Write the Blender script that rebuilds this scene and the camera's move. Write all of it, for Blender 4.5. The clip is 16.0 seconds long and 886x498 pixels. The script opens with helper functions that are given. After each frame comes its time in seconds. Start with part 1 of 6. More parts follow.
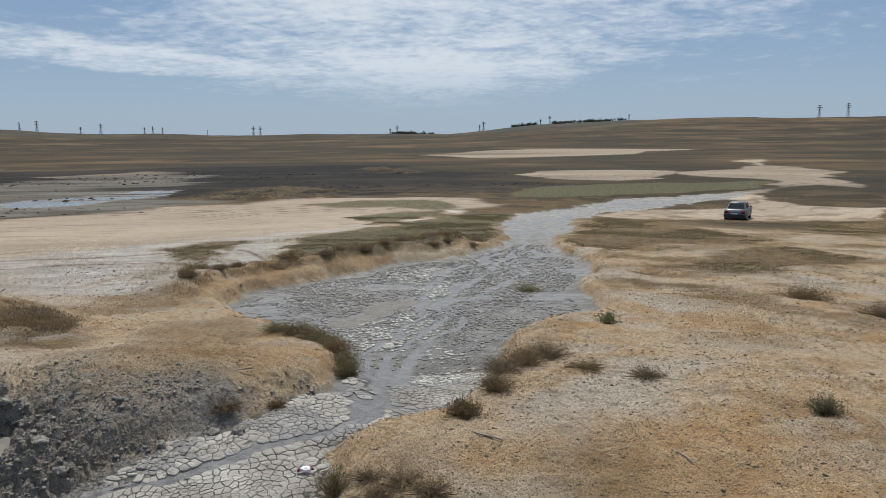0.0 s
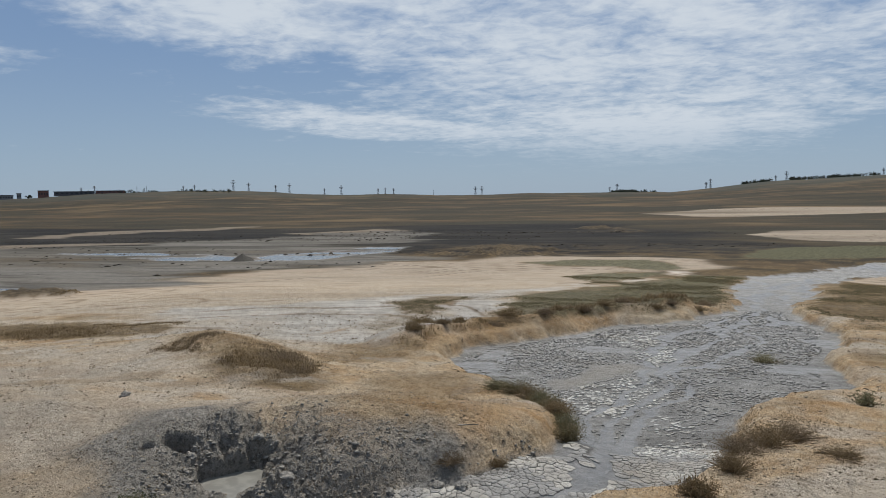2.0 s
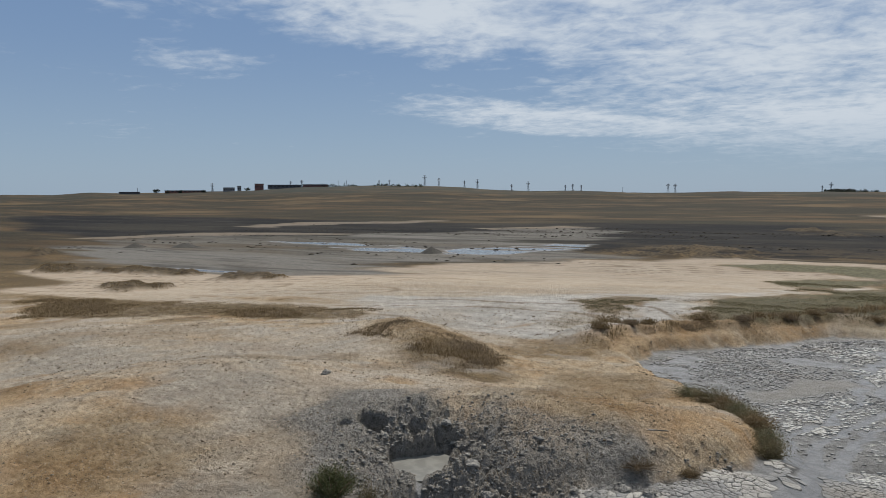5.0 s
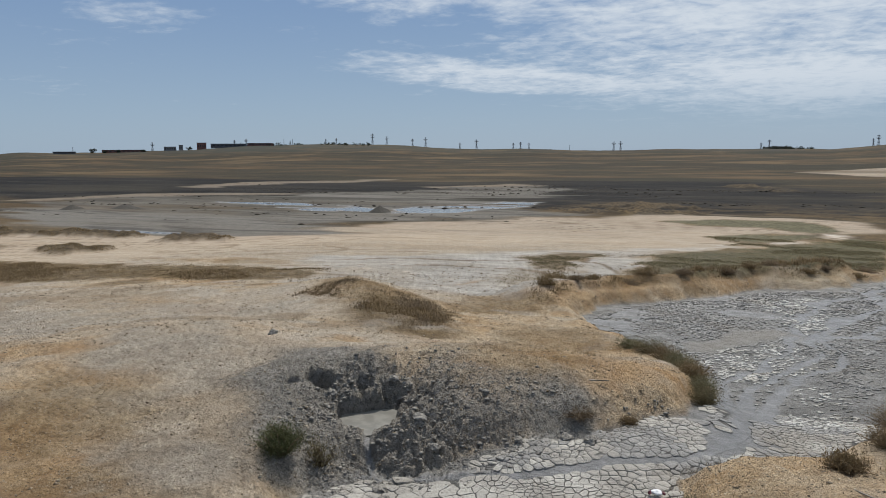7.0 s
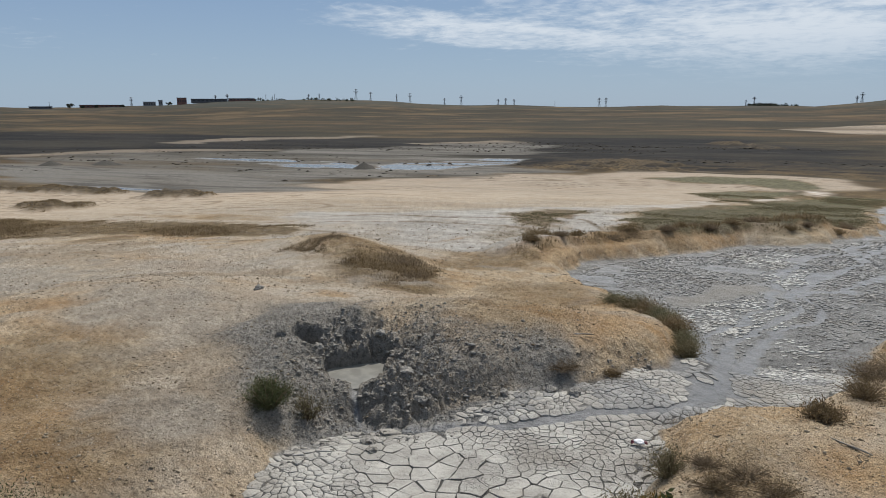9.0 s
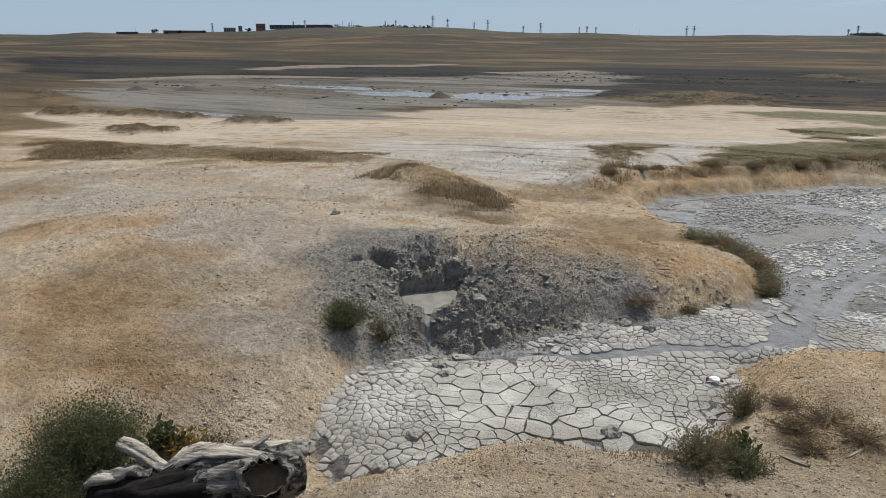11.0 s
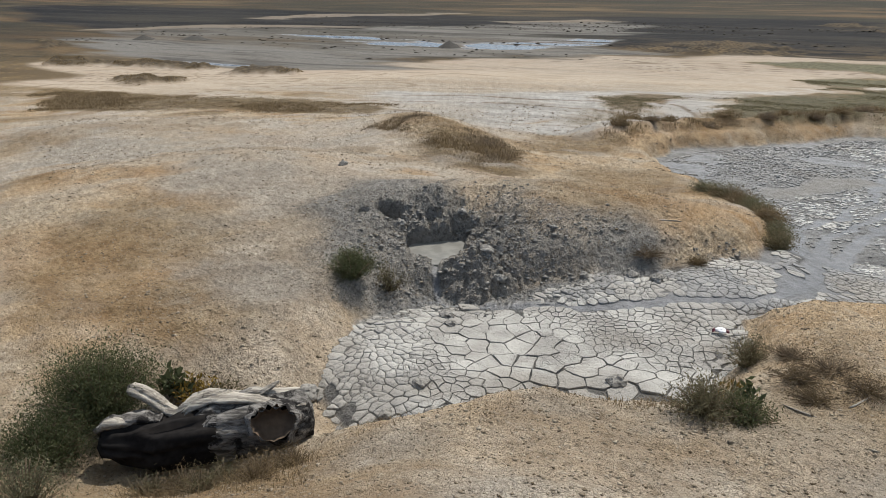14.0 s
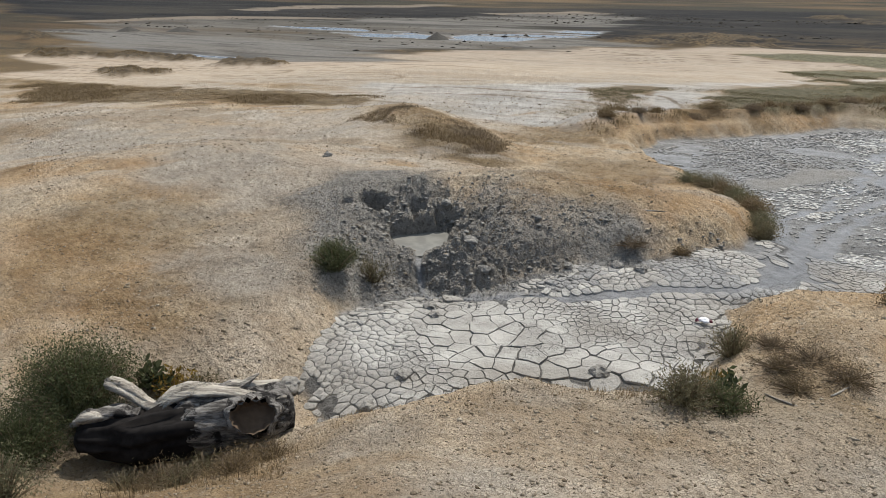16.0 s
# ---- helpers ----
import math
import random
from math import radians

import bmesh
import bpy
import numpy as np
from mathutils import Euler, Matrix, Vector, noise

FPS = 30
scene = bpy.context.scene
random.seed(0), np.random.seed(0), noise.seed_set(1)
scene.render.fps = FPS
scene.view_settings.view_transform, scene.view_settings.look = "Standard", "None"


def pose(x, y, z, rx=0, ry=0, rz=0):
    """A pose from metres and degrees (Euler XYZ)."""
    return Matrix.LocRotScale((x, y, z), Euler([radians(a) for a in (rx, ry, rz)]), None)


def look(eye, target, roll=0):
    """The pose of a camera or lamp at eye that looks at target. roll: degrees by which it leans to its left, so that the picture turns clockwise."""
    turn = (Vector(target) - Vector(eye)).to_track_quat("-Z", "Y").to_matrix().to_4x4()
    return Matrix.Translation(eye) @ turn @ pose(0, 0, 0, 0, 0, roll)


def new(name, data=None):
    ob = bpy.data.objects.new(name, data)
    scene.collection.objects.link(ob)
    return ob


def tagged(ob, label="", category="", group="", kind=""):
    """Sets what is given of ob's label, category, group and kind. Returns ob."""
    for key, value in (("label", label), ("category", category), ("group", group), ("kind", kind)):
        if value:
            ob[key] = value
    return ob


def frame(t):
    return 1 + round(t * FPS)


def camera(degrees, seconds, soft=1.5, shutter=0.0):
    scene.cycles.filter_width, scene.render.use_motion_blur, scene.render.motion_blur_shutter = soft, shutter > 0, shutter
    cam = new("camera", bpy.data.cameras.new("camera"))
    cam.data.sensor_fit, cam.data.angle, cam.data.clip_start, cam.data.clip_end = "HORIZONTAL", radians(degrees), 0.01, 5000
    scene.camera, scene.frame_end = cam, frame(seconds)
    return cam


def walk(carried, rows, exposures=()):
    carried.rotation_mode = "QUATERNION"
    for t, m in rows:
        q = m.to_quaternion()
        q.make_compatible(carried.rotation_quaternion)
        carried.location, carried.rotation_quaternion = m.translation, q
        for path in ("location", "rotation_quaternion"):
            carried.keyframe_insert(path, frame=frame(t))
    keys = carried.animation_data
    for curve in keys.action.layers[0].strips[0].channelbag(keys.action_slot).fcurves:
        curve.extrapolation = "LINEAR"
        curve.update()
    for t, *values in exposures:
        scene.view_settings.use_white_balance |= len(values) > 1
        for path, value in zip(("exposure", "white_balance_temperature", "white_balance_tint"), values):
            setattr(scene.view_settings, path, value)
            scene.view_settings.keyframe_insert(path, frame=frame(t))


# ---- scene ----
cam = camera(62.55, 16.0, 0.8)
PATH = [
    (0.0, pose(0.125, 0.016, 5.816, 81.14, 0.51, -0.08)),
    (0.5, pose(0.100, 0.009, 5.833, 81.41, 0.68, 1.05)),
    (1.0, pose(0.054, 0.019, 5.829, 83.99, 1.35, 7.58)),
    (1.5, pose(0.046, 0.006, 5.838, 84.86, 1.29, 12.24)),
    (2.0, pose(0.020, 0.004, 5.847, 85.92, 0.95, 16.85)),
    (2.5, pose(0.001, -0.002, 5.854, 86.56, 0.52, 21.57)),
    (3.0, pose(-0.021, 0.006, 5.857, 87.24, 0.24, 25.75)),
    (3.5, pose(-0.031, -0.014, 5.850, 87.43, -0.00, 29.45)),
    (4.0, pose(-0.049, 0.006, 5.840, 87.23, -0.22, 32.01)),
    (6.5, pose(-0.020, -0.018, 5.812, 83.10, 0.63, 29.03)),
    (7.0, pose(0.005, -0.011, 5.810, 82.52, 0.41, 27.36)),
    (7.5, pose(0.011, -0.001, 5.809, 81.92, -0.03, 23.33)),
    (8.0, pose(0.000, 0.000, 5.800, 81.31, 0.16, 22.77)),
    (8.5, pose(-0.005, -0.007, 5.795, 80.11, 0.43, 24.26)),
    (9.0, pose(-0.016, -0.013, 5.782, 79.15, 0.24, 26.16)),
    (9.5, pose(-0.025, -0.021, 5.769, 77.27, -0.20, 27.94)),
    (10.0, pose(-0.054, -0.016, 5.758, 75.69, -0.22, 29.83)),
    (12.5, pose(-0.068, 0.000, 5.722, 71.93, -0.04, 33.13)),
    (13.0, pose(-0.056, 0.002, 5.724, 71.05, -0.26, 33.13)),
    (13.5, pose(-0.059, 0.006, 5.713, 70.43, -0.27, 32.94)),
    (14.0, pose(-0.054, 0.015, 5.709, 70.10, -0.09, 32.80)),
    (14.5, pose(-0.028, 0.026, 5.702, 69.93, 0.13, 32.53)),
    (15.0, pose(-0.004, 0.026, 5.703, 69.82, 0.24, 32.31)),
    (15.5, pose(0.005, 0.034, 5.690, 69.74, 0.14, 32.16)),
    (16.0, pose(-0.028, 0.077, 5.679, 69.52, -0.18, 31.92)),
]
walk(cam, PATH, [(0.0, -0.08), (1.5, -0.16), (3.0, -0.22), (4.2, -0.22), (6.5, -0.14), (9.0, -0.06), (10.2, 0.02), (12.5, 0.16), (16.0, 0.16)])

# ---- sky and sun ----
SUN_AZ, SUN_EL = 4.0, 58.0          # degrees left of the y axis, and above the horizon
world = bpy.data.worlds.new("world")
scene.world = world
world.use_nodes = True


def node(tree, kind, **sets):
    n = tree.nodes.new(kind)
    for key, value in sets.items():
        n.inputs[key].default_value = value
    return n


def wire(tree, a, b, out=0, inp=0):
    tree.links.new(a.outputs[out], b.inputs[inp])


def maths(tree, op, a, b=None, clamp=False):
    """A math node; a and b are sockets or numbers."""
    n = tree.nodes.new("ShaderNodeMath")
    n.operation, n.use_clamp = op, clamp
    for k, v in enumerate((a, b)):
        if v is None:
            continue
        if isinstance(v, (int, float)):
            n.inputs[k].default_value = v
        else:
            tree.links.new(v, n.inputs[k])
    return n.outputs[0]


def ramp(tree, value, a, b, lo=0.0, hi=1.0):
    """Smooth step of a value from a..b to lo..hi."""
    n = tree.nodes.new("ShaderNodeMapRange")
    n.interpolation_type = "SMOOTHSTEP"
    tree.links.new(value, n.inputs[0])
    for k, v in enumerate((a, b, lo, hi)):
        n.inputs[k + 1].default_value = v
    return n.outputs[0]


def blend(tree, fac, a, b, mode="MIX"):
    """A colour mix; a and b are sockets or colours."""
    n = tree.nodes.new("ShaderNodeMix")
    n.data_type, n.blend_type = "RGBA", mode
    for slot, v in ((0, fac), (6, a), (7, b)):
        if isinstance(v, (int, float)):
            n.inputs[slot].default_value = v
        elif isinstance(v, tuple):
            n.inputs[slot].default_value = (*v, 1)
        else:
            tree.links.new(v, n.inputs[slot])
    return n.outputs[2]


def noise_tex(tree, vec, scale, detail=4.0, rough=0.55, distort=0.0):
    n = node(tree, "ShaderNodeTexNoise", Scale=scale, Detail=detail, Roughness=rough, Distortion=distort)
    if vec is not None:
        tree.links.new(vec, n.inputs["Vector"])
    return n.outputs[0]


def build_sky():
    tree = world.node_tree
    tree.nodes.clear()
    out = tree.nodes.new("ShaderNodeOutputWorld")
    back = node(tree, "ShaderNodeBackground", Strength=0.085)
    sky = tree.nodes.new("ShaderNodeTexSky")
    sky.sky_type, sky.sun_disc = "NISHITA", False
    sky.sun_elevation, sky.sun_rotation = radians(SUN_EL), radians(-SUN_AZ)
    sky.air_density, sky.dust_density, sky.ozone_density = 1.0, 0.4, 1.5
    at = tree.nodes.new("ShaderNodeTexCoord")
    part_xyz = tree.nodes.new("ShaderNodeSeparateXYZ")
    tree.links.new(at.outputs["Generated"], part_xyz.inputs[0])
    x, y, z = part_xyz.outputs
    # a flat layer of cloud: direction over height
    up = maths(tree, "ADD", maths(tree, "MAXIMUM", z, 0.0), 0.10)
    flat = tree.nodes.new("ShaderNodeCombineXYZ")
    tree.links.new(maths(tree, "DIVIDE", x, up), flat.inputs[0])
    tree.links.new(maths(tree, "DIVIDE", y, up), flat.inputs[1])
    big = noise_tex(tree, flat.outputs[0], 0.55, 3.0, 0.5, 0.3)
    fine = noise_tex(tree, flat.outputs[0], 2.6, 8.0, 0.62, 0.6)
    puffs = noise_tex(tree, flat.outputs[0], 11.0, 3.0, 0.55, 0.4)
    # the sheet of cloud lies ahead; its lower edge climbs to both sides
    az = maths(tree, "MULTIPLY", maths(tree, "ABSOLUTE", maths(tree, "ARCTAN2", x, y)), 57.3)
    el = maths(tree, "MULTIPLY", maths(tree, "ARCSINE", z), 57.3)
    above = maths(tree, "SUBTRACT", el, maths(tree, "ADD", maths(tree, "MULTIPLY", az, 0.27), 0.5))
    cover = ramp(tree, above, -4.5, 6.0, 0.02, 0.80)
    # a thin wisp below the sheet, and one beside it
    turn = maths(tree, "MULTIPLY", maths(tree, "ARCTAN2", maths(tree, "MULTIPLY", x, -1.0), y), 57.3)

    def wisp(a0, e0, wide, tall, lean):
        u = maths(tree, "DIVIDE", maths(tree, "SUBTRACT", turn, a0), wide)
        drop = maths(tree, "SUBTRACT", maths(tree, "SUBTRACT", el, e0), maths(tree, "MULTIPLY", maths(tree, "SUBTRACT", turn, a0), lean))
        w = maths(tree, "DIVIDE", drop, tall)
        return ramp(tree, maths(tree, "ADD", maths(tree, "MULTIPLY", u, u), maths(tree, "MULTIPLY", w, w)), 0.0, 1.0, 1.0, 0.0)
    for a0, e0, wide, tall, lean, weight in ((26.0, 6.0, 15.0, 1.5, 0.09, 0.55), (49.5, 9.8, 7.0, 1.7, 0.08, 0.5), (36.0, 13.5, 16.0, 3.2, 0.12, 0.3), (5.0, 4.5, 20.0, 2.2, 0.0, 0.3), (27.0, 9.6, 5.0, 1.6, -0.1, -0.4)):
        cover = maths(tree, "ADD", cover, maths(tree, "MULTIPLY", wisp(a0, e0, wide, tall, lean), weight))
    for tex, weight in ((big, 0.9), (fine, 1.5), (puffs, 0.75)):
        cover = maths(tree, "ADD", cover, maths(tree, "MULTIPLY", maths(tree, "SUBTRACT", tex, 0.5), weight))
    cloud = maths(tree, "MULTIPLY", ramp(tree, cover, 0.22, 1.15), ramp(tree, el, 0.5, 6.0, 0.0, 0.95))
    haze = blend(tree, ramp(tree, el, 0.0, 14.0), (3.8, 5.25, 7.0), (2.35, 3.75, 6.3))
    clear = blend(tree, ramp(tree, el, 4.0, 50.0, 0.85, 0.15), sky.outputs[0], haze)
    col = blend(tree, cloud, clear, (8.2, 9.0, 9.9))
    tree.links.new(col, back.inputs[0])
    wire(tree, back, out)


build_sky()
sun = new("sun", bpy.data.lights.new("sun", "SUN"))
sun.data.energy, sun.data.angle, sun.data.color = 4.0, radians(0.6), (1.0, 0.95, 0.87)
sun_dir = Vector((-math.sin(radians(SUN_AZ)) * math.cos(radians(SUN_EL)), math.cos(radians(SUN_AZ)) * math.cos(radians(SUN_EL)), math.sin(radians(SUN_EL))))
sun.matrix_world = look(sun_dir * 60, (0, 0, 0))
scene.view_settings.exposure = 0.0


# ---- materials ----
def material(name):
    m = bpy.data.materials.new(name)
    m.use_nodes = True
    return m, m.node_tree, m.node_tree.nodes["Principled BSDF"]


def bump(tree, shader, height, strength=0.5, distance=0.02, under=None):
    n = node(tree, "ShaderNodeBump", Strength=strength, Distance=distance)
    tree.links.new(height, n.inputs["Height"])
    if under is not None:
        tree.links.new(under, n.inputs["Normal"])
    tree.links.new(n.outputs[0], shader.inputs["Normal"])
    return n.outputs[0]


def place(tree):
    return tree.nodes.new("ShaderNodeNewGeometry").outputs["Position"]


def plain(name, colour, rough=0.6, metal=0.0, vary=0.15, scale=20.0, spec=0.5):
    """A surface of one colour with grain at two scales."""
    m, tree, sh = material(name)
    p = place(tree)
    a, b = noise_tex(tree, p, scale, 5), noise_tex(tree, p, scale * 0.13, 3)
    dark = tuple(c * (1 - vary) for c in colour)
    light = tuple(min(1, c * (1 + vary)) for c in colour)
    c = blend(tree, ramp(tree, a, 0.3, 0.7), dark, light)
    c = blend(tree, ramp(tree, b, 0.35, 0.65, 0.0, vary), c, dark)
    tree.links.new(c, sh.inputs["Base Color"])
    sh.inputs["Roughness"].default_value, sh.inputs["Metallic"].default_value = rough, metal
    sh.inputs["Specular IOR Level"].default_value = spec
    return m


def leafy(name, low, high, rough=0.75):
    """Blades and leaves: every loose piece takes its own tone, and lets some light through."""
    m, tree, sh = material(name)
    g = tree.nodes.new("ShaderNodeNewGeometry")
    c = blend(tree, g.outputs["Random Per Island"], low, high)
    c = blend(tree, ramp(tree, noise_tex(tree, g.outputs["Position"], 1.3, 3), 0.35, 0.7, 0.0, 0.5), c, low)
    tree.links.new(c, sh.inputs["Base Color"])
    sh.inputs["Roughness"].default_value = rough
    sh.inputs["Specular IOR Level"].default_value = 0.2
    thin = tree.nodes.new("ShaderNodeBsdfTranslucent")
    tree.links.new(c, thin.inputs[0])
    mix = node(tree, "ShaderNodeMixShader", Fac=0.4)
    tree.links.new(sh.outputs[0], mix.inputs[1])
    tree.links.new(thin.outputs[0], mix.inputs[2])
    tree.links.new(mix.outputs[0], tree.nodes["Material Output"].inputs[0])
    return m


def attr(tree, name):
    n = tree.nodes.new("ShaderNodeAttribute")
    n.attribute_name = name
    return n.outputs["Fac"]


def ground_material():
    """Soil, salt crust, mud, burnt steppe and dry grass, laid out by the ground's own masks."""
    m, tree, sh = material("steppe_ground")
    p = place(tree)
    n1, n2, n3, n4 = noise_tex(tree, p, 0.35, 5), noise_tex(tree, p, 2.6, 6, 0.6), noise_tex(tree, p, 17.0, 6, 0.65), noise_tex(tree, p, 0.03, 4)
    n5 = noise_tex(tree, p, 60.0, 4, 0.7)
    # fine cracks and specks
    warp = tree.nodes.new("ShaderNodeVectorMath")
    warp.operation = "MULTIPLY_ADD"
    shake = node(tree, "ShaderNodeTexNoise", Scale=9.0, Detail=3.0)
    tree.links.new(p, shake.inputs["Vector"])
    tree.links.new(shake.outputs[1], warp.inputs[0])
    warp.inputs[1].default_value = (0.09, 0.09, 0.09)
    tree.links.new(p, warp.inputs[2])

    def cracks(scale, width):
        n = node(tree, "ShaderNodeTexVoronoi", Scale=scale)
        n.feature = "DISTANCE_TO_EDGE"
        tree.links.new(warp.outputs[0], n.inputs["Vector"])
        return ramp(tree, n.outputs["Distance"], width * 0.2, width, 1.0, 0.0)
    dots = node(tree, "ShaderNodeTexVoronoi", Scale=22.0)
    tree.links.new(p, dots.inputs["Vector"])
    speck = ramp(tree, dots.outputs["Distance"], 0.10, 0.22, 1.0, 0.0)
    tone = tree.nodes.new("ShaderNodeSeparateColor")
    tree.links.new(dots.outputs["Color"], tone.inputs[0])
    dark_speck = maths(tree, "MULTIPLY", speck, ramp(tree, tone.outputs[0], 0.45, 0.6))
    pale_speck = maths(tree, "MULTIPLY", speck, ramp(tree, tone.outputs[0], 0.35, 0.2))
    fine_crack = maths(tree, "MULTIPLY", maths(tree, "MAXIMUM", cracks(34.0, 0.09), maths(tree, "MULTIPLY", cracks(12.0, 0.04), 0.6)), ramp(tree, n2, 0.36, 0.55, 0.35, 1.0))
    grain = maths(tree, "ADD", maths(tree, "MULTIPLY", n3, 0.6), maths(tree, "MULTIPLY", n5, 0.4))
    # ochre soil with pale and rusty patches
    soil = blend(tree, ramp(tree, n2, 0.35, 0.65), (0.50, 0.335, 0.18), (0.66, 0.495, 0.31))
    soil = blend(tree, ramp(tree, n1, 0.42, 0.68, 0.0, 0.8), soil, (0.58, 0.49, 0.365))
    soil = blend(tree, ramp(tree, n1, 0.34, 0.5, 0.65, 0.0), soil, (0.30, 0.185, 0.09))
    soil = blend(tree, ramp(tree, noise_tex(tree, p, 1.1, 6, 0.65), 0.5, 0.62, 0.0, 0.55), soil, (0.6, 0.52, 0.40))
    soil = blend(tree, ramp(tree, noise_tex(tree, p, 6.0, 5, 0.65), 0.34, 0.46, 0.5, 0.0), soil, (0.24, 0.165, 0.095))
    soil = blend(tree, ramp(tree, noise_tex(tree, p, 1.7, 7, 0.68), 0.34, 0.46, 0.45, 0.0), soil, (0.24, 0.165, 0.092))
    soil = blend(tree, ramp(tree, noise_tex(tree, p, 28.0, 3, 0.6), 0.56, 0.66, 0.0, 0.55), soil, (0.60, 0.52, 0.41))
    rust = blend(tree, ramp(tree, n2, 0.35, 0.65), (0.42, 0.245, 0.105), (0.56, 0.37, 0.19))
    soil = blend(tree, maths(tree, "MULTIPLY", attr(tree, "rust"), 0.7), soil, rust)
    pale_ash = blend(tree, ramp(tree, n2, 0.35, 0.65), (0.37, 0.33, 0.275), (0.52, 0.465, 0.39))
    soil = blend(tree, ramp(tree, grain, 0.39, 0.49, 0.6, 0.0), soil, (0.18, 0.125, 0.072))
    soil = blend(tree, ramp(tree, grain, 0.56, 0.66, 0.0, 0.5), soil, (0.56, 0.48, 0.37))
    # far steppe: golden dry grass in long bands
    stretch = tree.nodes.new("ShaderNodeMapping")
    tree.links.new(p, stretch.inputs[0])
    stretch.inputs["Rotation"].default_value = (0, 0, radians(-14))
    stretch.inputs["Scale"].default_value = (0.16, 1.0, 1.0)
    b1, b2, b3 = noise_tex(tree, stretch.outputs[0], 0.02, 6, 0.62), noise_tex(tree, stretch.outputs[0], 0.09, 5, 0.65), noise_tex(tree, stretch.outputs[0], 0.4, 4, 0.6)
    b4 = noise_tex(tree, stretch.outputs[0], 1.6, 5, 0.65)
    mottle = noise_tex(tree, p, 0.016, 3, 0.55)
    gold = blend(tree, ramp(tree, b1, 0.42, 0.60), (0.036, 0.028, 0.017), (0.115, 0.074, 0.037))
    gold = blend(tree, ramp(tree, b2, 0.42, 0.57, 0.0, 0.8), gold, (0.032, 0.028, 0.018))
    gold = blend(tree, ramp(tree, noise_tex(tree, stretch.outputs[0], 0.2, 5, 0.65), 0.54, 0.64, 0.0, 0.5), gold, (0.026, 0.024, 0.016))
    gold = blend(tree, ramp(tree, b3, 0.50, 0.66, 0.0, 0.35), gold, (0.145, 0.105, 0.06))
    gold = blend(tree, ramp(tree, mottle, 0.40, 0.52, 0.7, 0.0), gold, (0.03, 0.028, 0.018))
    gold = blend(tree, ramp(tree, mottle, 0.54, 0.66, 0.0, 0.55), gold, (0.165, 0.115, 0.06))
    gold = blend(tree, maths(tree, "MULTIPLY", attr(tree, "hill"), ramp(tree, mottle, 0.4, 0.6, 0.95, 0.6)), gold, (0.05, 0.055, 0.045))
    col = blend(tree, attr(tree, "gold"), soil, gold)
    burnt = blend(tree, ramp(tree, b2, 0.42, 0.62), (0.009, 0.0085, 0.008), (0.026, 0.0225, 0.018))
    burnt = blend(tree, ramp(tree, b3, 0.56, 0.66, 0.0, 0.5), burnt, (0.06, 0.054, 0.046))
    burnt = blend(tree, ramp(tree, mottle, 0.52, 0.66, 0.0, 0.45), burnt, (0.05, 0.043, 0.03))
    burnt = blend(tree, attr(tree, "scrub"), burnt, blend(tree, ramp(tree, n2, 0.35, 0.65), (0.035, 0.027, 0.018), (0.10, 0.075, 0.045)))
    col = blend(tree, attr(tree, "burnt"), col, burnt)
    veg = blend(tree, ramp(tree, n2, 0.38, 0.62), (0.095, 0.066, 0.033), (0.21, 0.145, 0.07))
    meadow = blend(tree, ramp(tree, n2, 0.38, 0.62), (0.062, 0.064, 0.036), (0.125, 0.118, 0.066))
    veg = blend(tree, attr(tree, "green"), veg, meadow)
    col = blend(tree, maths(tree, "MULTIPLY", attr(tree, "veg"), 0.85), col, veg)
    salt = blend(tree, ramp(tree, n2, 0.3, 0.7), (0.52, 0.45, 0.36), (0.67, 0.595, 0.495))
    salt = blend(tree, ramp(tree, n1, 0.45, 0.7, 0.0, 0.6), salt, (0.56, 0.445, 0.33))
    salt = blend(tree, ramp(tree, b3, 0.48, 0.62, 0.0, 0.5), salt, (0.40, 0.31, 0.225))
    salt = blend(tree, ramp(tree, noise_tex(tree, p, 5.0, 5, 0.65), 0.36, 0.47, 0.5, 0.0), salt, (0.36, 0.305, 0.235))
    salt = blend(tree, ramp(tree, grain, 0.39, 0.49, 0.65, 0.0), salt, (0.22, 0.185, 0.14))
    salt = blend(tree, ramp(tree, noise_tex(tree, p, 9.0, 4, 0.6), 0.34, 0.43, 0.6, 0.0), salt, (0.26, 0.22, 0.17))
    white = blend(tree, ramp(tree, b4, 0.42, 0.6), (0.46, 0.435, 0.395), (0.64, 0.615, 0.57))
    salt = blend(tree, maths(tree, "MULTIPLY", attr(tree, "chalk"), 0.8), salt, white)
    salt = blend(tree, maths(tree, "MULTIPLY", attr(tree, "gold"), ramp(tree, b4, 0.38, 0.52, 0.75, 0.0)), salt, (0.29, 0.235, 0.175))
    salt = blend(tree, maths(tree, "MULTIPLY", attr(tree, "gold"), ramp(tree, b3, 0.44, 0.62, 0.55, 0.0)), salt, (0.43, 0.335, 0.245))
    salt = blend(tree, maths(tree, "MULTIPLY", attr(tree, "rut"), 0.9), salt, (0.22, 0.165, 0.115))
    col = blend(tree, attr(tree, "salt"), col, salt)
    pale_ash = blend(tree, ramp(tree, grain, 0.38, 0.50, 0.5, 0.0), pale_ash, (0.2, 0.175, 0.14))
    col = blend(tree, maths(tree, "MULTIPLY", attr(tree, "ash"), 0.75), col, pale_ash)
    grey = blend(tree, ramp(tree, n2, 0.3, 0.7), (0.25, 0.232, 0.204), (0.38, 0.355, 0.315))
    grey = blend(tree, ramp(tree, grain, 0.40, 0.52, 0.65, 0.0), grey, (0.09, 0.082, 0.07))
    grey = blend(tree, ramp(tree, grain, 0.56, 0.66, 0.0, 0.4), grey, (0.30, 0.285, 0.255))
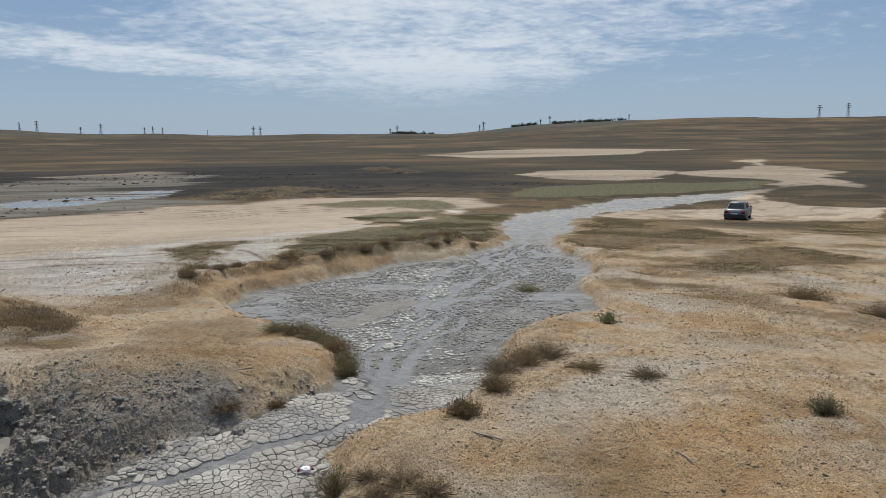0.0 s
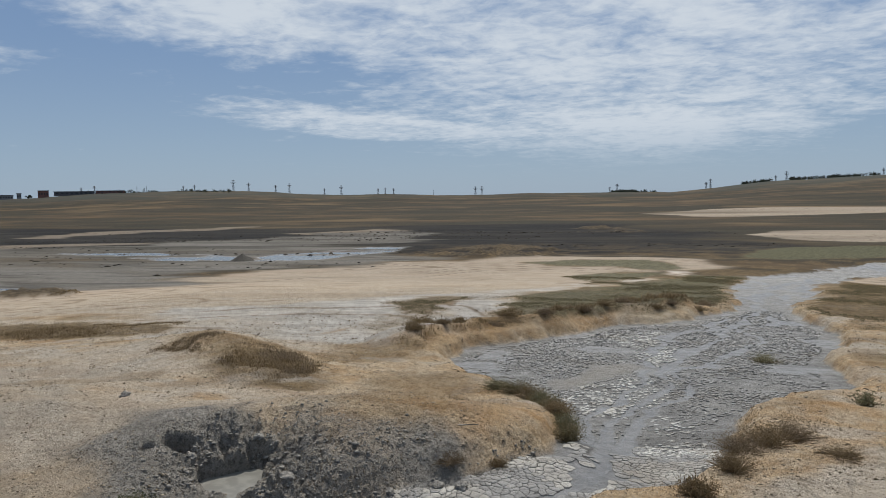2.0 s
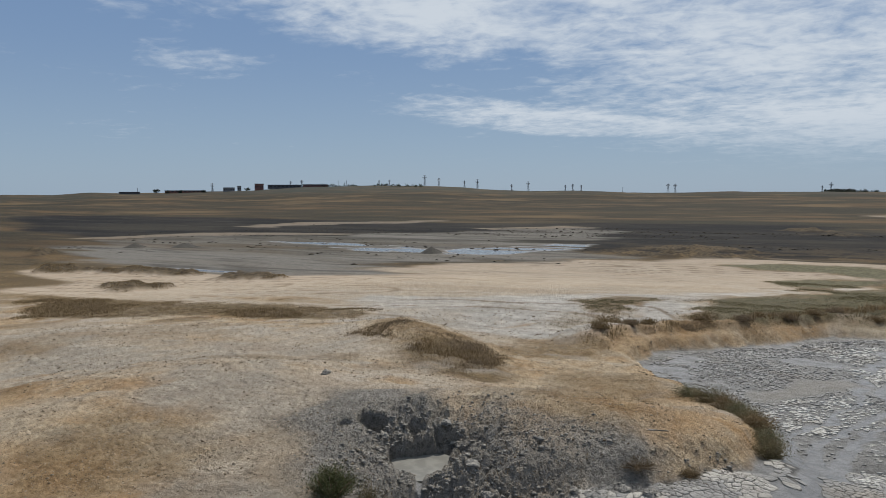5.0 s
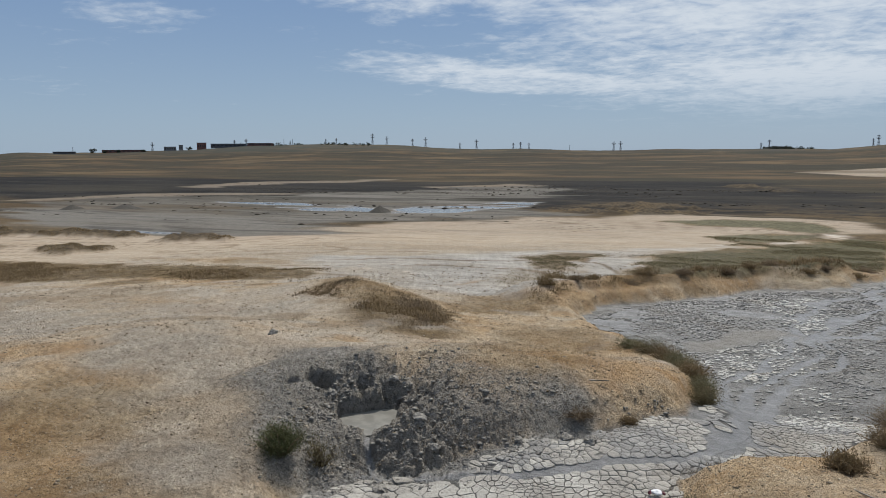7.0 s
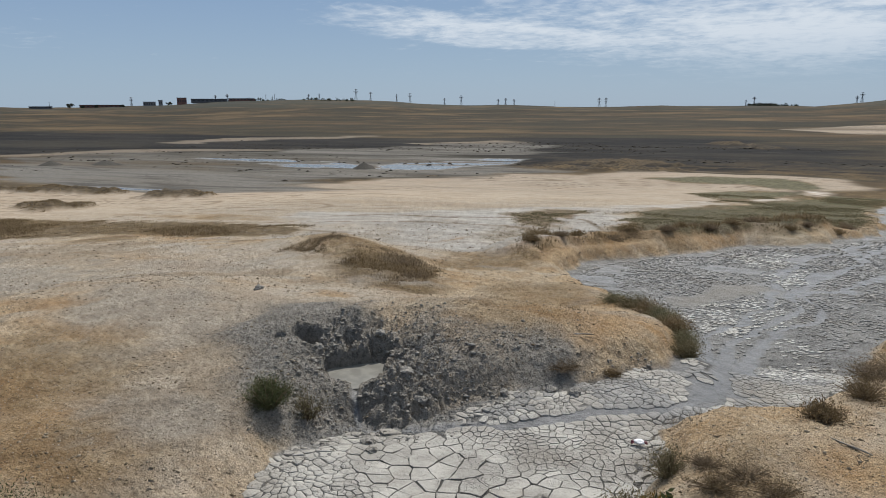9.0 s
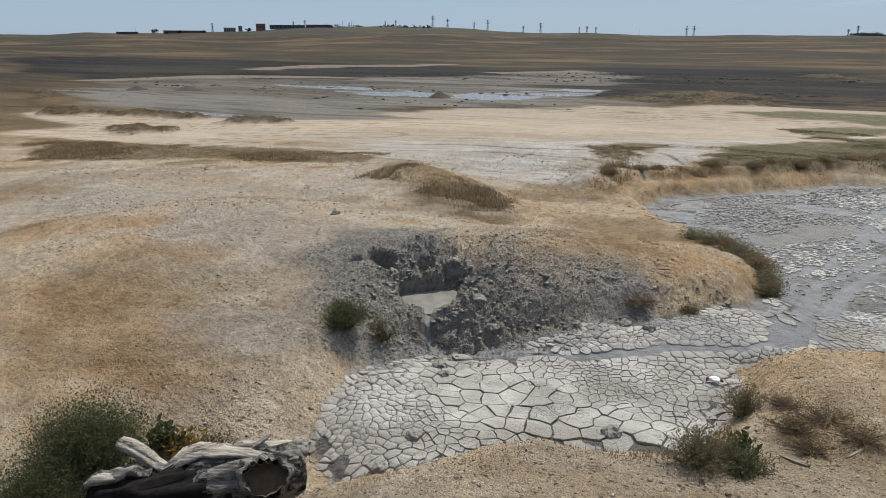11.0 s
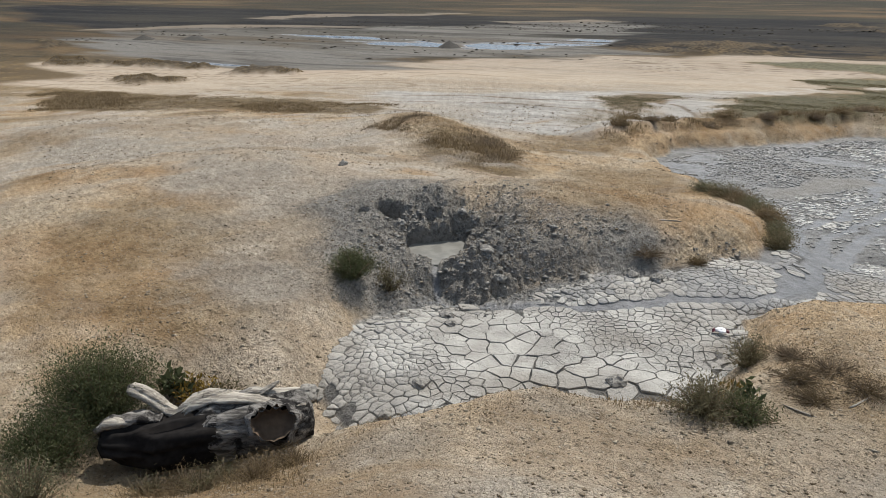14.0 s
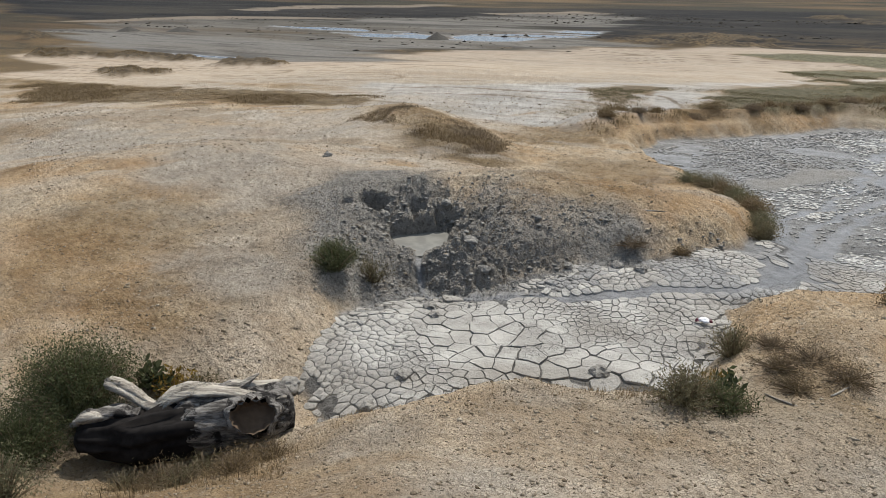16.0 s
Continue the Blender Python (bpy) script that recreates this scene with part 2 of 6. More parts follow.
    # darker grey in streaks over the distant mud flat
    far_dark = maths(tree, "MULTIPLY", attr(tree, "gold"), ramp(tree, b3, 0.38, 0.56, 0.95, 0.6))
    grey = blend(tree, far_dark, grey, (0.066, 0.061, 0.053))
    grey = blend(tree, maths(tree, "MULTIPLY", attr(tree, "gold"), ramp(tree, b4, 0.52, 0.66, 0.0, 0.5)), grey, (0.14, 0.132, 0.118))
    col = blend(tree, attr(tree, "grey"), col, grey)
    near_soil = maths(tree, "SUBTRACT", 1.0, maths(tree, "MAXIMUM", attr(tree, "gold"), attr(tree, "mud")))
    col = blend(tree, maths(tree, "MULTIPLY", maths(tree, "MULTIPLY", fine_crack, near_soil), 0.3), col, (0.12, 0.09, 0.062))
    col = blend(tree, maths(tree, "MULTIPLY", maths(tree, "MULTIPLY", dark_speck, near_soil), 0.75), col, (0.075, 0.056, 0.038))
    col = blend(tree, maths(tree, "MULTIPLY", maths(tree, "MULTIPLY", pale_speck, near_soil), 0.4), col, (0.62, 0.56, 0.47))
    # mud: pale dried flakes over grey
    mud = blend(tree, ramp(tree, n2, 0.36, 0.66), (0.16, 0.156, 0.147), (0.245, 0.238, 0.222))
    mud = blend(tree, ramp(tree, grain, 0.54, 0.62, 0.0, 0.55), mud, (0.29, 0.28, 0.26))
    mud = blend(tree, ramp(tree, grain, 0.40, 0.48, 0.5, 0.0), mud, (0.085, 0.083, 0.079))
    mud = blend(tree, maths(tree, "MULTIPLY", ramp(tree, n1, 0.5, 0.64), 0.6), mud, (0.235, 0.225, 0.2))
    mud_crack = maths(tree, "MULTIPLY", maths(tree, "MAXIMUM", cracks(7.0, 0.07), maths(tree, "MULTIPLY", cracks(17.0, 0.08), 0.7)), ramp(tree, noise_tex(tree, p, 0.9, 5, 0.6), 0.42, 0.52))
    mud_crack = maths(tree, "MULTIPLY", mud_crack, maths(tree, "SUBTRACT", 1.0, attr(tree, "wet")))
    mud = blend(tree, maths(tree, "MULTIPLY", mud_crack, 0.8), mud, (0.05, 0.048, 0.045))
    mud = blend(tree, attr(tree, "flaky"), mud, blend(tree, ramp(tree, n2, 0.4, 0.6), (0.05, 0.047, 0.042), (0.12, 0.11, 0.096)))
    mud = blend(tree, attr(tree, "bar"), mud, (0.185, 0.17, 0.145))
    flow = blend(tree, ramp(tree, noise_tex(tree, p, 3.2, 5, 0.6, 1.2), 0.4, 0.62), (0.10, 0.102, 0.105), (0.16, 0.162, 0.165))
    mud = blend(tree, attr(tree, "wet"), mud, flow)
    col = blend(tree, attr(tree, "mud"), col, mud)
    tree.links.new(col, sh.inputs["Base Color"])
    wetness = attr(tree, "wet")
    rough = maths(tree, "SUBTRACT", 0.93, maths(tree, "MULTIPLY", maths(tree, "MULTIPLY", attr(tree, "mud"), ramp(tree, n2, 0.4, 0.6, 0.25, 0.42)), 1.0))
    rough = maths(tree, "SUBTRACT", rough, maths(tree, "MULTIPLY", wetness, 0.16), True)
    rough = maths(tree, "SUBTRACT", rough, maths(tree, "MULTIPLY", attr(tree, "sheet"), 0.55), True)
    tree.links.new(rough, sh.inputs["Roughness"])
    spec = maths(tree, "ADD", 0.12, maths(tree, "MULTIPLY", maths(tree, "MAXIMUM", attr(tree, "mud"), wetness), 0.38))
    tree.links.new(spec, sh.inputs["Specular IOR Level"])
    dry = maths(tree, "SUBTRACT", 1.0, maths(tree, "MULTIPLY", wetness, 0.6))
    still = maths(tree, "SUBTRACT", 1.0, maths(tree, "MULTIPLY", attr(tree, "sheet"), 0.92))
    dry = maths(tree, "MULTIPLY", dry, still)
    relief = maths(tree, "MULTIPLY", maths(tree, "ADD", maths(tree, "MULTIPLY", n2, 1.6), maths(tree, "ADD", n3, maths(tree, "MULTIPLY", n5, 0.35))), dry)
    relief = maths(tree, "SUBTRACT", relief, maths(tree, "MULTIPLY", maths(tree, "MULTIPLY", fine_crack, near_soil), 0.25))
    relief = maths(tree, "MULTIPLY", relief, ramp(tree, attr(tree, "gold"), 0.0, 1.0, 1.0, 0.35))
    relief = maths(tree, "ADD", relief, maths(tree, "MULTIPLY", maths(tree, "MULTIPLY", speck, near_soil), 0.35))
    bump(tree, sh, relief, 1.0, 0.062)
    return m


GROUND = ground_material()


# ---- the land ----
def vnoise(x, y, seed=0):
    """Smooth value noise on the plane, -1 to 1."""
    xf, yf = np.floor(x), np.floor(y)
    fx, fy = x - xf, y - yf
    xi, yi = xf.astype(np.int32).astype(np.uint32), yf.astype(np.int32).astype(np.uint32)
    fx, fy = fx * fx * (3 - 2 * fx), fy * fy * (3 - 2 * fy)

    def grain(i, j):
        k = (i + j + np.uint32(seed * 974634777 & 0xFFFFFFFF)) & np.uint32(0x7FFFFFFF)
        k = ((k ^ (k >> np.uint32(13))) * np.uint32(1274126177)) & np.uint32(0x7FFFFFFF)
        return ((k ^ (k >> np.uint32(16))) & np.uint32(0xFFFF)) / 32767.5 - 1
    i0, j0 = xi * np.uint32(374761393), yi * np.uint32(668265263)
    i1, j1 = i0 + np.uint32(374761393), j0 + np.uint32(668265263)
    a, b, c, d = grain(i0, j0), grain(i1, j0), grain(i0, j1), grain(i1, j1)
    return (a * (1 - fx) + b * fx) * (1 - fy) + (c * (1 - fx) + d * fx) * fy


def fbm(x, y, size, octaves=4, seed=0):
    """Fractal noise with its largest features `size` metres across."""
    total, amp = 0, 0.5
    for k in range(octaves):
        total = total + amp * vnoise(x / size + 7.3 * k, y / size - 3.1 * k, seed + k)
        size, amp = size / 2.07, amp / 2
    return total


def blocky(x, y, size, seed=0):
    """Blocky lumps: the height of the nearest of scattered cells, falling to the joints between them, 0 to 1."""
    gx, gy = np.floor(x / size), np.floor(y / size)
    first, second, tall = np.full(x.shape, 9.0), np.full(x.shape, 9.0), np.zeros(x.shape)
    for i in (-1, 0, 1):
        for j in (-1, 0, 1):
            cx, cy = gx + i, gy + j
            d = np.hypot(cx + 0.5 + 0.45 * vnoise(cx, cy, seed) - x / size, cy + 0.5 + 0.45 * vnoise(cx, cy, seed + 1) - y / size)
            nearer = d < first
            second = np.where(nearer, first, np.minimum(second, d))
            tall = np.where(nearer, 0.5 + 0.5 * vnoise(cx, cy, seed + 2), tall)
            first = np.minimum(first, d)
    return (0.35 + 0.65 * tall) * step(0.02, 0.32, second - first)


def step(a, b, v):
    u = np.clip((v - a) / (b - a), 0, 1)
    return u * u * (3 - 2 * u)


def hump(x, y, cx, cy, sx, sy, turn=0.0):
    """A rounded mound of height 1, with half widths sx, sy, turned by degrees."""
    c, s = math.cos(math.radians(turn)), math.sin(math.radians(turn))
    u, v = ((x - cx) * c + (y - cy) * s) / sx, (-(x - cx) * s + (y - cy) * c) / sy
    return np.exp(-(u * u + v * v))


FALL = ((0, 4.2), (2, 3.75), (3.6, 3.12), (5, 2.9), (7, 2.82), (9.5, 2.62), (14, 2.2), (19, 1.8), (26, 1.35), (32, 1.0),
        (40, 0.55), (50, 0.0), (57, -0.3), (65, -0.5), (110, -1.0), (240, -1.6), (420, -0.6), (700, 1.2), (1100, 5.0), (1600, 4.4), (2600, 0.0), (4200, 0.0))
RIDGE = ((-75, 21), (-30, 20.2), (-21, 21), (-13.6, 20), (-7.3, 15.2), (-3.8, 8.3), (-0.3, 2.3), (2.3, 4.4), (5, 4), (10.5, 4.8),
         (15.5, 2.6), (21.4, 7.3), (24.3, 6.7), (27, 9), (30.3, 12.6), (37, 15.2), (42.7, 12.3), (46, 8.1), (52.3, 4.6), (55.5, 4.6),
         (57, 6), (58.3, 4), (59.4, 2.3), (75, 2))


def land(x, y):
    """Height of the land without the mud stream's bed."""
    r, az = np.hypot(x, y), np.degrees(np.arctan2(-x, y))
    h = np.interp(r, [p[0] for p in FALL], [p[1] for p in FALL])
    h = h + np.interp(az, [p[0] for p in RIDGE], [p[1] for p in RIDGE]) * step(330, 1150, r) * (1 - 0.9 * step(1200, 2400, r))
    h = h + 0.75 * hump(x, y, -9.0, 7.0, 4.5, 3.6, 20)            # slope left of the crater
    h = h - 0.5 * hump(x, y, -3.68, 2.58, 1.2, 0.75, 31)             # hollow under the log
    h = h + 0.5 * hump(x, y, -17, 12, 9, 5, 25)
    h = h + 0.42 * hump(x, y, -4.1, 7.9, 1.9, 1.3, 10)            # crater mound
    h = h - 0.15 * hump(x, y, -4.0, 5.7, 0.9, 0.6) - 0.13 * hump(x, y, -2.4, 5.2, 1.7, 1.5)
    h = h + 0.22 * hump(x, y, -2.6, 9.0, 1.6, 1.5, 0)             # spit between crater and pool
    h = h + 0.5 * hump(x, y, -10.5, 15.5, 3.2, 1.5, -35)          # grassy hummock
    h = h + 0.35 * hump(x, y, 4.0, 8.0, 4.5, 3.5, 0) + 0.25 * hump(x, y, 6, 15, 5, 4, 0)   # right bank
    h = h + 0.3 * hump(x, y, -7, 28, 9, 2.5, 20)
    h = h - 0.6 * hump(x, y, 27, 60, 17, 15)                       # hollow where the track passes
    return h

# outlines on the plan, in metres
POOL = ((-1.19, 8.27), (-1.07, 9.22), (-1.57, 11.43), (-2.17, 12.74), (-2.99, 13.71), (-4.22, 15.4), (-5.27, 17.24), (-5.26, 19.19), (-4.6, 21.03), (-3.25, 23.24), (-1.63, 26.49), (0.47, 28.06), (2.5, 31.6), (3.4, 38.2), (4.0, 49.0), (6.4, 58.9), (11.0, 64.6), (18.6, 75.2), (29.4, 80.8), (35.1, 82.6), (29.6, 75.1), (22.8, 70.2), (13.7, 60.8), (9.6, 53.7), (7.7, 41.2), (5.4, 34.9), (5.17, 29.8), (5.64, 26.91), (4.67, 22.12), (3.81, 19.41), (3.56, 15.72), (3.25, 14.28), (2.12, 13.55), (1.22, 11.96), (0.79, 10.52), (0.87, 9.83), (0.57, 8.72), (0.28, 8.02), (0.08, 7.37), (-0.38, 7.09))
PAN = ((-1.15, 9.8), (-1.18, 8.35), (-1.86, 7.4), (-2.48, 6.74), (-2.95, 6.23), (-3.33, 5.76), (-3.84, 5.71), (-3.89, 5.3), (-4.0, 4.73), (-3.81, 4.11), (-3.57, 3.64), (-3.14, 3.41), (-2.76, 3.58), (-2.5, 3.92), (-2.07, 4.45), (-1.52, 4.75), (-1.13, 4.88), (-1.01, 5.4), (-0.95, 6.0), (-1.12, 6.68), (-0.69, 7.07), (-0.33, 7.26))
SALT_FLAT = ((-61.6, 34.4), (-57.6, 39.2), (-44.3, 39.7), (-37.7, 48.9), (-30.7, 61.5), (-20.1, 71.7), (-11.0, 81.9), (-0.6, 82.6), (2.5, 77.2), (2.1, 63.2), (-4.6, 45.9), (-7.9, 38.8), (-6.35, 26.24), (-9.03, 24.84), (-8.12, 20.39), (-6.69, 16.78), (-7.44, 15.14), (-8.48, 15.12), (-10.07, 15.33), (-16.12, 21.55), (-24.31, 26.22), (-29.87, 24.93), (-36.72, 24.99), (-46.74, 26.04))
SALT_SLOPE = ((-27.59, 15.32), (-22.5, 16.35), (-18.07, 17.32), (-11.8, 15.25), (-10.0, 13.77), (-7.77, 11.8), (-5.89, 10.1), (-5.85, 7.53), (-5.9, 6.7), (-5.43, 5.62), (-4.53, 4.72), (-3.52, 3.87), (-3.15, 3.2), (-4.08, 3.5), (-5.32, 4.18), (-7.09, 4.67), (-10.11, 5.46), (-15.6, 7.35), (-23.74, 11.43))
GREY_FLAT = ((-74.0, 41.3), (-103.7, 66.3), (-103.4, 80.8), (-89.2, 92.4), (-73.6, 112.6), (-67.8, 135.8), (-55.6, 153.1), (-46.7, 141.7), (-49.6, 114.4), (-34.7, 95.5), (-27.7, 69.8), (-37.7, 57.6), (-45.1, 43.4), (-57.8, 42.2), (-70.5, 39.4))
BURNT = ((-255.3, 143.1), (-175.9, 169.6), (-93.6, 156.0), (-66.0, 181.8), (-46.2, 179.2), (-18.8, 185.1), (-2.7, 159.9), (13.2, 123.1), (18.9, 90.9), (7.4, 80.2), (-5.2, 83.3), (-12.7, 74.2), (-19.1, 68.3), (-27.7, 69.8), (-33.7, 93.0), (-71.3, 109.0), (-99.0, 77.4), (-97.3, 62.2), (-74.0, 41.3))
PALE_LENS = ((13.5, 127.8), (19.6, 142.7), (35.2, 143.4), (42.1, 137.1), (39.1, 122.3), (34.1, 109.4), (25.9, 105.0), (17.5, 114.4))
DRY_BED = ((75.0, 191.7), (90.5, 206.9), (72.7, 163.2), (71.2, 146.9), (68.6, 129.1), (58.7, 108.7), (56.0, 96.6), (50.6, 83.0), (48.8, 94.3), (41.6, 86.7), (33.2, 78.0), (30.5, 80.5), (40.2, 91.3), (46.5, 102.2), (45.3, 106.8), (40.7, 112.4), (37.9, 118.5), (44.1, 133.4), (58.6, 141.0), (72.4, 171.3))
FAR_LENS = ((-6.3, 274.0), (16.7, 319.3), (47.0, 343.6), (82.1, 336.2), (119.0, 324.2), (83.9, 296.6), (64.8, 264.8), (41.7, 248.4), (16.1, 237.4))
TRACK = ((32.0, 79.6), (34.2, 68.9), (39.8, 65.1), (34.1, 55.6), (25.7, 53.1), (22.9, 56.7), (13.8, 55.5), (11.7, 57.8), (16.1, 65.0), (26.0, 68.4))
GREY_MOUND = ((-5.11, 5.1), (-5.95, 6.2), (-6.0, 7.23), (-5.63, 7.74), (-4.54, 7.54), (-3.54, 7.54), (-2.55, 7.52), (-2.05, 7.18), (-2.38, 6.43), (-3.13, 5.41), (-3.66, 5.35), (-3.62, 4.66), (-4.2, 4.66))
VEG_BANK2 = ((-7.58, 19.02), (-7.12, 21.62), (-5.46, 22.61), (-3.55, 26.63), (-1.94, 28.8), (1.0, 34.3), (0.9, 30.3), (-1.77, 26.29), (-3.76, 22.38), (-5.06, 19.08), (-5.14, 16.43), (-6.27, 17.24))
VEG_LEFT = ((-41.17, 22.92), (-33.38, 22.7), (-28.04, 23.4), (-22.84, 24.63), (-17.04, 22.77), (-15.38, 20.55), (-17.56, 19.49), (-22.8, 19.01), (-26.0, 17.66), (-28.5, 15.83))
VEG_HUMMOCK = ((-10.95, 14.16), (-10.69, 14.74), (-9.65, 14.68), (-8.67, 15.18), (-7.34, 15.08), (-6.79, 12.78), (-6.36, 11.11), (-7.44, 12.12), (-8.92, 13.34))
THREAD = ((-3.7, 5.62), (-3.06, 5.85), (-2.35, 6.14), (-1.67, 6.67), (-1.03, 7.04), (-0.66, 7.6), (-0.56, 8.26), (-0.7, 9.24), (-0.59, 11.72), (0.0, 15.26), (0.73, 20.8), (2.08, 26.03), (4.1, 34.9), (5.7, 45.7), (10.0, 58.7))
VEG_BANK = ((-8.1, 35.4), (-7.1, 38.8), (-4.6, 42.7), (-1.8, 51.3), (2.0, 58.7), (5.0, 58.3), (4.2, 45.0), (2.6, 32.7), (1.0, 30.3), (-1.0, 28.0), (-3.0, 24.8), (-4.0, 23.4), (-4.8, 25.0), (-6.2, 29.0))
VEG_ISLE = ((-12.1, 32.6), (-11.7, 35.9), (-9.6, 36.1), (-9.1, 31.8), (-7.7, 26.1), (-8.3, 25.4), (-9.3, 25.7))
VEG_STRIP = ((-6.7, 54.6), (-4.6, 58.8), (-0.2, 59.8), (-0.7, 55.2), (-3.7, 47.3))
VEG_RIGHT = ((5.2, 31.4), (7.9, 45.9), (12.3, 56.7), (15.3, 56.2), (16.4, 42.0), (16.3, 35.8), (14.6, 33.1), (10.6, 32.2), (7.54, 29.95))
VEG_MID = ((6.96, 23.75), (11.2, 30.3), (15.8, 32.4), (15.91, 28.06), (11.61, 22.57), (9.17, 22.26))
VEG_LOW = ((4.03, 18.99), (5.27, 20.05), (6.93, 19.79), (9.14, 19.48), (7.32, 17.65), (4.7, 17.27))
VEG_TRACK = ((24.8, 49.8), (33.9, 55.3), (22.2, 35.9), (21.6, 39.4))


SCRUB = (((-69.5, 38.8), (-61.1, 38.1), (-55.2, 39.4), (-46.5, 40.1), (-47.2, 37.6), (-51.2, 36.8), (-56.8, 36.8), (-59.8, 33.4)),
         ((-44.3, 38.8), (-44.3, 41.3), (-40.9, 40.9), (-36.1, 37.3), (-39.1, 35.3)),
         ((-43.8, 29.2), (-43.1, 30.7), (-38.9, 30.1), (-38.3, 28.7), (-39.1, 27.0)),
         ((-93.0, 52.0), (-86.1, 51.4), (-81.2, 48.8), (-79.7, 44.5)))
SHEETS = (((-79.4, 80.2), (-71.8, 81.4), (-63.4, 80.3), (-52.2, 71.5), (-48.0, 67.0), (-53.5, 68.3), (-61.8, 73.7), (-69.1, 78.3)),
          ((-57.4, 79.2), (-51.4, 77.8), (-44.5, 69.3), (-39.5, 69.9), (-37.3, 66.0), (-42.7, 65.9), (-48.9, 70.7)),
          ((-56.4, 40.9), (-53.7, 41.9), (-45.6, 43.2), (-44.8, 41.1), (-50.8, 40.5)),
          ((-44.2, 78.1), (-41.6, 86.1), (-39.3, 96.9), (-33.0, 94.7), (-32.7, 83.6), (-35.9, 74.3), (-38.1, 67.5)))
STREAKS = (((-112.7, 70.4), (-113.9, 85.8), (-104.3, 99.0), (-85.1, 103.2), (-81.2, 98.5), (-95.6, 90.7), (-104.0, 78.3)),
           ((-69.6, 125.7), (-73.0, 143.3), (-62.8, 154.8), (-48.4, 151.1), (-55.8, 137.5), (-62.9, 130.4)),
           ((-129.4, 123.7), (-138.0, 149.0), (-110.5, 175.5), (-99.8, 161.6), (-116.8, 141.7), (-121.5, 120.9)))
CRUSTS = (((-27.8, 70.3), (-27.0, 80.7), (-24.2, 96.7), (-21.7, 104.1), (-17.2, 100.0), (-12.9, 89.0), (-12.5, 80.2), (-16.4, 71.5), (-21.9, 68.2)),
          ((-16.3, 151.7), (-11.9, 166.0), (-2.9, 144.8), (-5.8, 133.0), (-11.9, 138.6)))
GREEN_STRIP = ((-12.8, 68.2), (-7.8, 73.1), (-0.9, 73.7), (2.2, 65.0), (-0.4, 61.8), (-4.7, 65.7), (-9.0, 65.6))
OLIVE_BAND = ((11.0, 92.3), (24.4, 98.8), (47.1, 103.5), (38.1, 89.6), (26.9, 82.8), (16.5, 79.0), (7.0, 76.3))
SALT_PATCH = ((-9.1, 31.1), (-8.7, 34.9), (-6.5, 29.0), (-5.6, 23.5), (-6.0, 20.5), (-6.9, 20.6), (-8.2, 25.0))
CHALK = ((-23.0, 29.4), (-17.8, 31.5), (-13.9, 34.3), (-12.0, 37.4), (-8.9, 39.6), (-5.8, 48.0), (2.1, 63.6), (2.0, 59.5), (-4.6, 43.3), (-8.3, 36.5), (-6.5, 23.0), (-6.9, 18.5), (-8.52, 18.63), (-14.91, 21.71))
FLAKE_BEDS = (((-1.75, 14.7), (-0.74, 15.83), (0.02, 14.45), (-0.35, 13.14), (-0.79, 12.13), (-0.71, 10.92), (-1.03, 12.16), (-1.58, 13.23)),
              ((-0.25, 9.95), (0.03, 11.89), (0.78, 9.47), (0.49, 7.54), (0.19, 6.58), (-0.26, 6.42), (-0.46, 7.42), (-0.04, 8.39), (-0.32, 9.26)),
              ((-1.57, 23.28), (-0.0, 25.0), (0.43, 23.2), (0.19, 18.69), (-0.07, 17.48), (-0.72, 18.84)))
INLET = ((-4.93, 16.27), (-4.87, 20.26), (-3.98, 18.4), (-3.15, 14.87), (-2.03, 13.26), (-1.31, 9.3), (-0.51, 8.16), (-0.58, 6.38), (-0.79, 6.86), (-1.04, 8.91), (-1.61, 9.74), (-2.79, 12.39), (-4.18, 14.73))
BAR = ((-2.08, 14.95), (-1.65, 17.31), (-0.85, 17.95), (-0.24, 17.48), (-0.78, 16.6), (-1.73, 14.49))


def edge_distance(x, y, outline, closed=True):
    """Distance to an outline, in metres; inside a closed one it is negative."""
    pts = np.array(outline, float)
    lo, hi = pts.min(0), pts.max(0)
    far = np.hypot(np.maximum(np.maximum(lo[0] - x, x - hi[0]), 0), np.maximum(np.maximum(lo[1] - y, y - hi[1]), 0))
    if x.size > 50 and (far > 25).any():
        close = far <= 25
        far[close] = edge_distance(x[close], y[close], outline, closed) if close.any() else 0
        return far
    nxt = np.roll(pts, -1, 0)
    if not closed:
        pts, nxt = pts[:-1], nxt[:-1]
    best, inside = np.full(x.shape, 1e9), np.zeros(x.shape, bool)
    for (ax, ay), (bx, by) in zip(pts, nxt):
        dx, dy = bx - ax, by - ay
        u = np.clip(((x - ax) * dx + (y - ay) * dy) / (dx * dx + dy * dy + 1e-12), 0, 1)
        best = np.minimum(best, (x - ax - u * dx) ** 2 + (y - ay - u * dy) ** 2)
        if closed and dy:
            cross = (ay > y) != (by > y)
            inside ^= cross & (x < ax + (y - ay) * dx / dy)
    d = np.sqrt(best)
    return np.where(inside, -d, d) if closed else d


def within(x, y, outline, soft, ragged=0.0, size=1.0, seed=0):
    """1 inside an outline, 0 outside, with a ragged, soft edge, drawn out in long tongues far off."""
    d = edge_distance(x, y, outline)
    if ragged:
        fringe = np.abs(d) < soft + 2 * ragged
        d[fringe] += ragged * 2 * fbm(x[fringe] * (1 if size < 5 else 0.22), y[fringe], size, 5, seed)
    return 1 - step(-soft, soft, d)


CRATER = (-4.31, 6.5)
OUTFLOW = ((-4.15, 6.25), (-4.0, 5.98), (-3.75, 5.7))


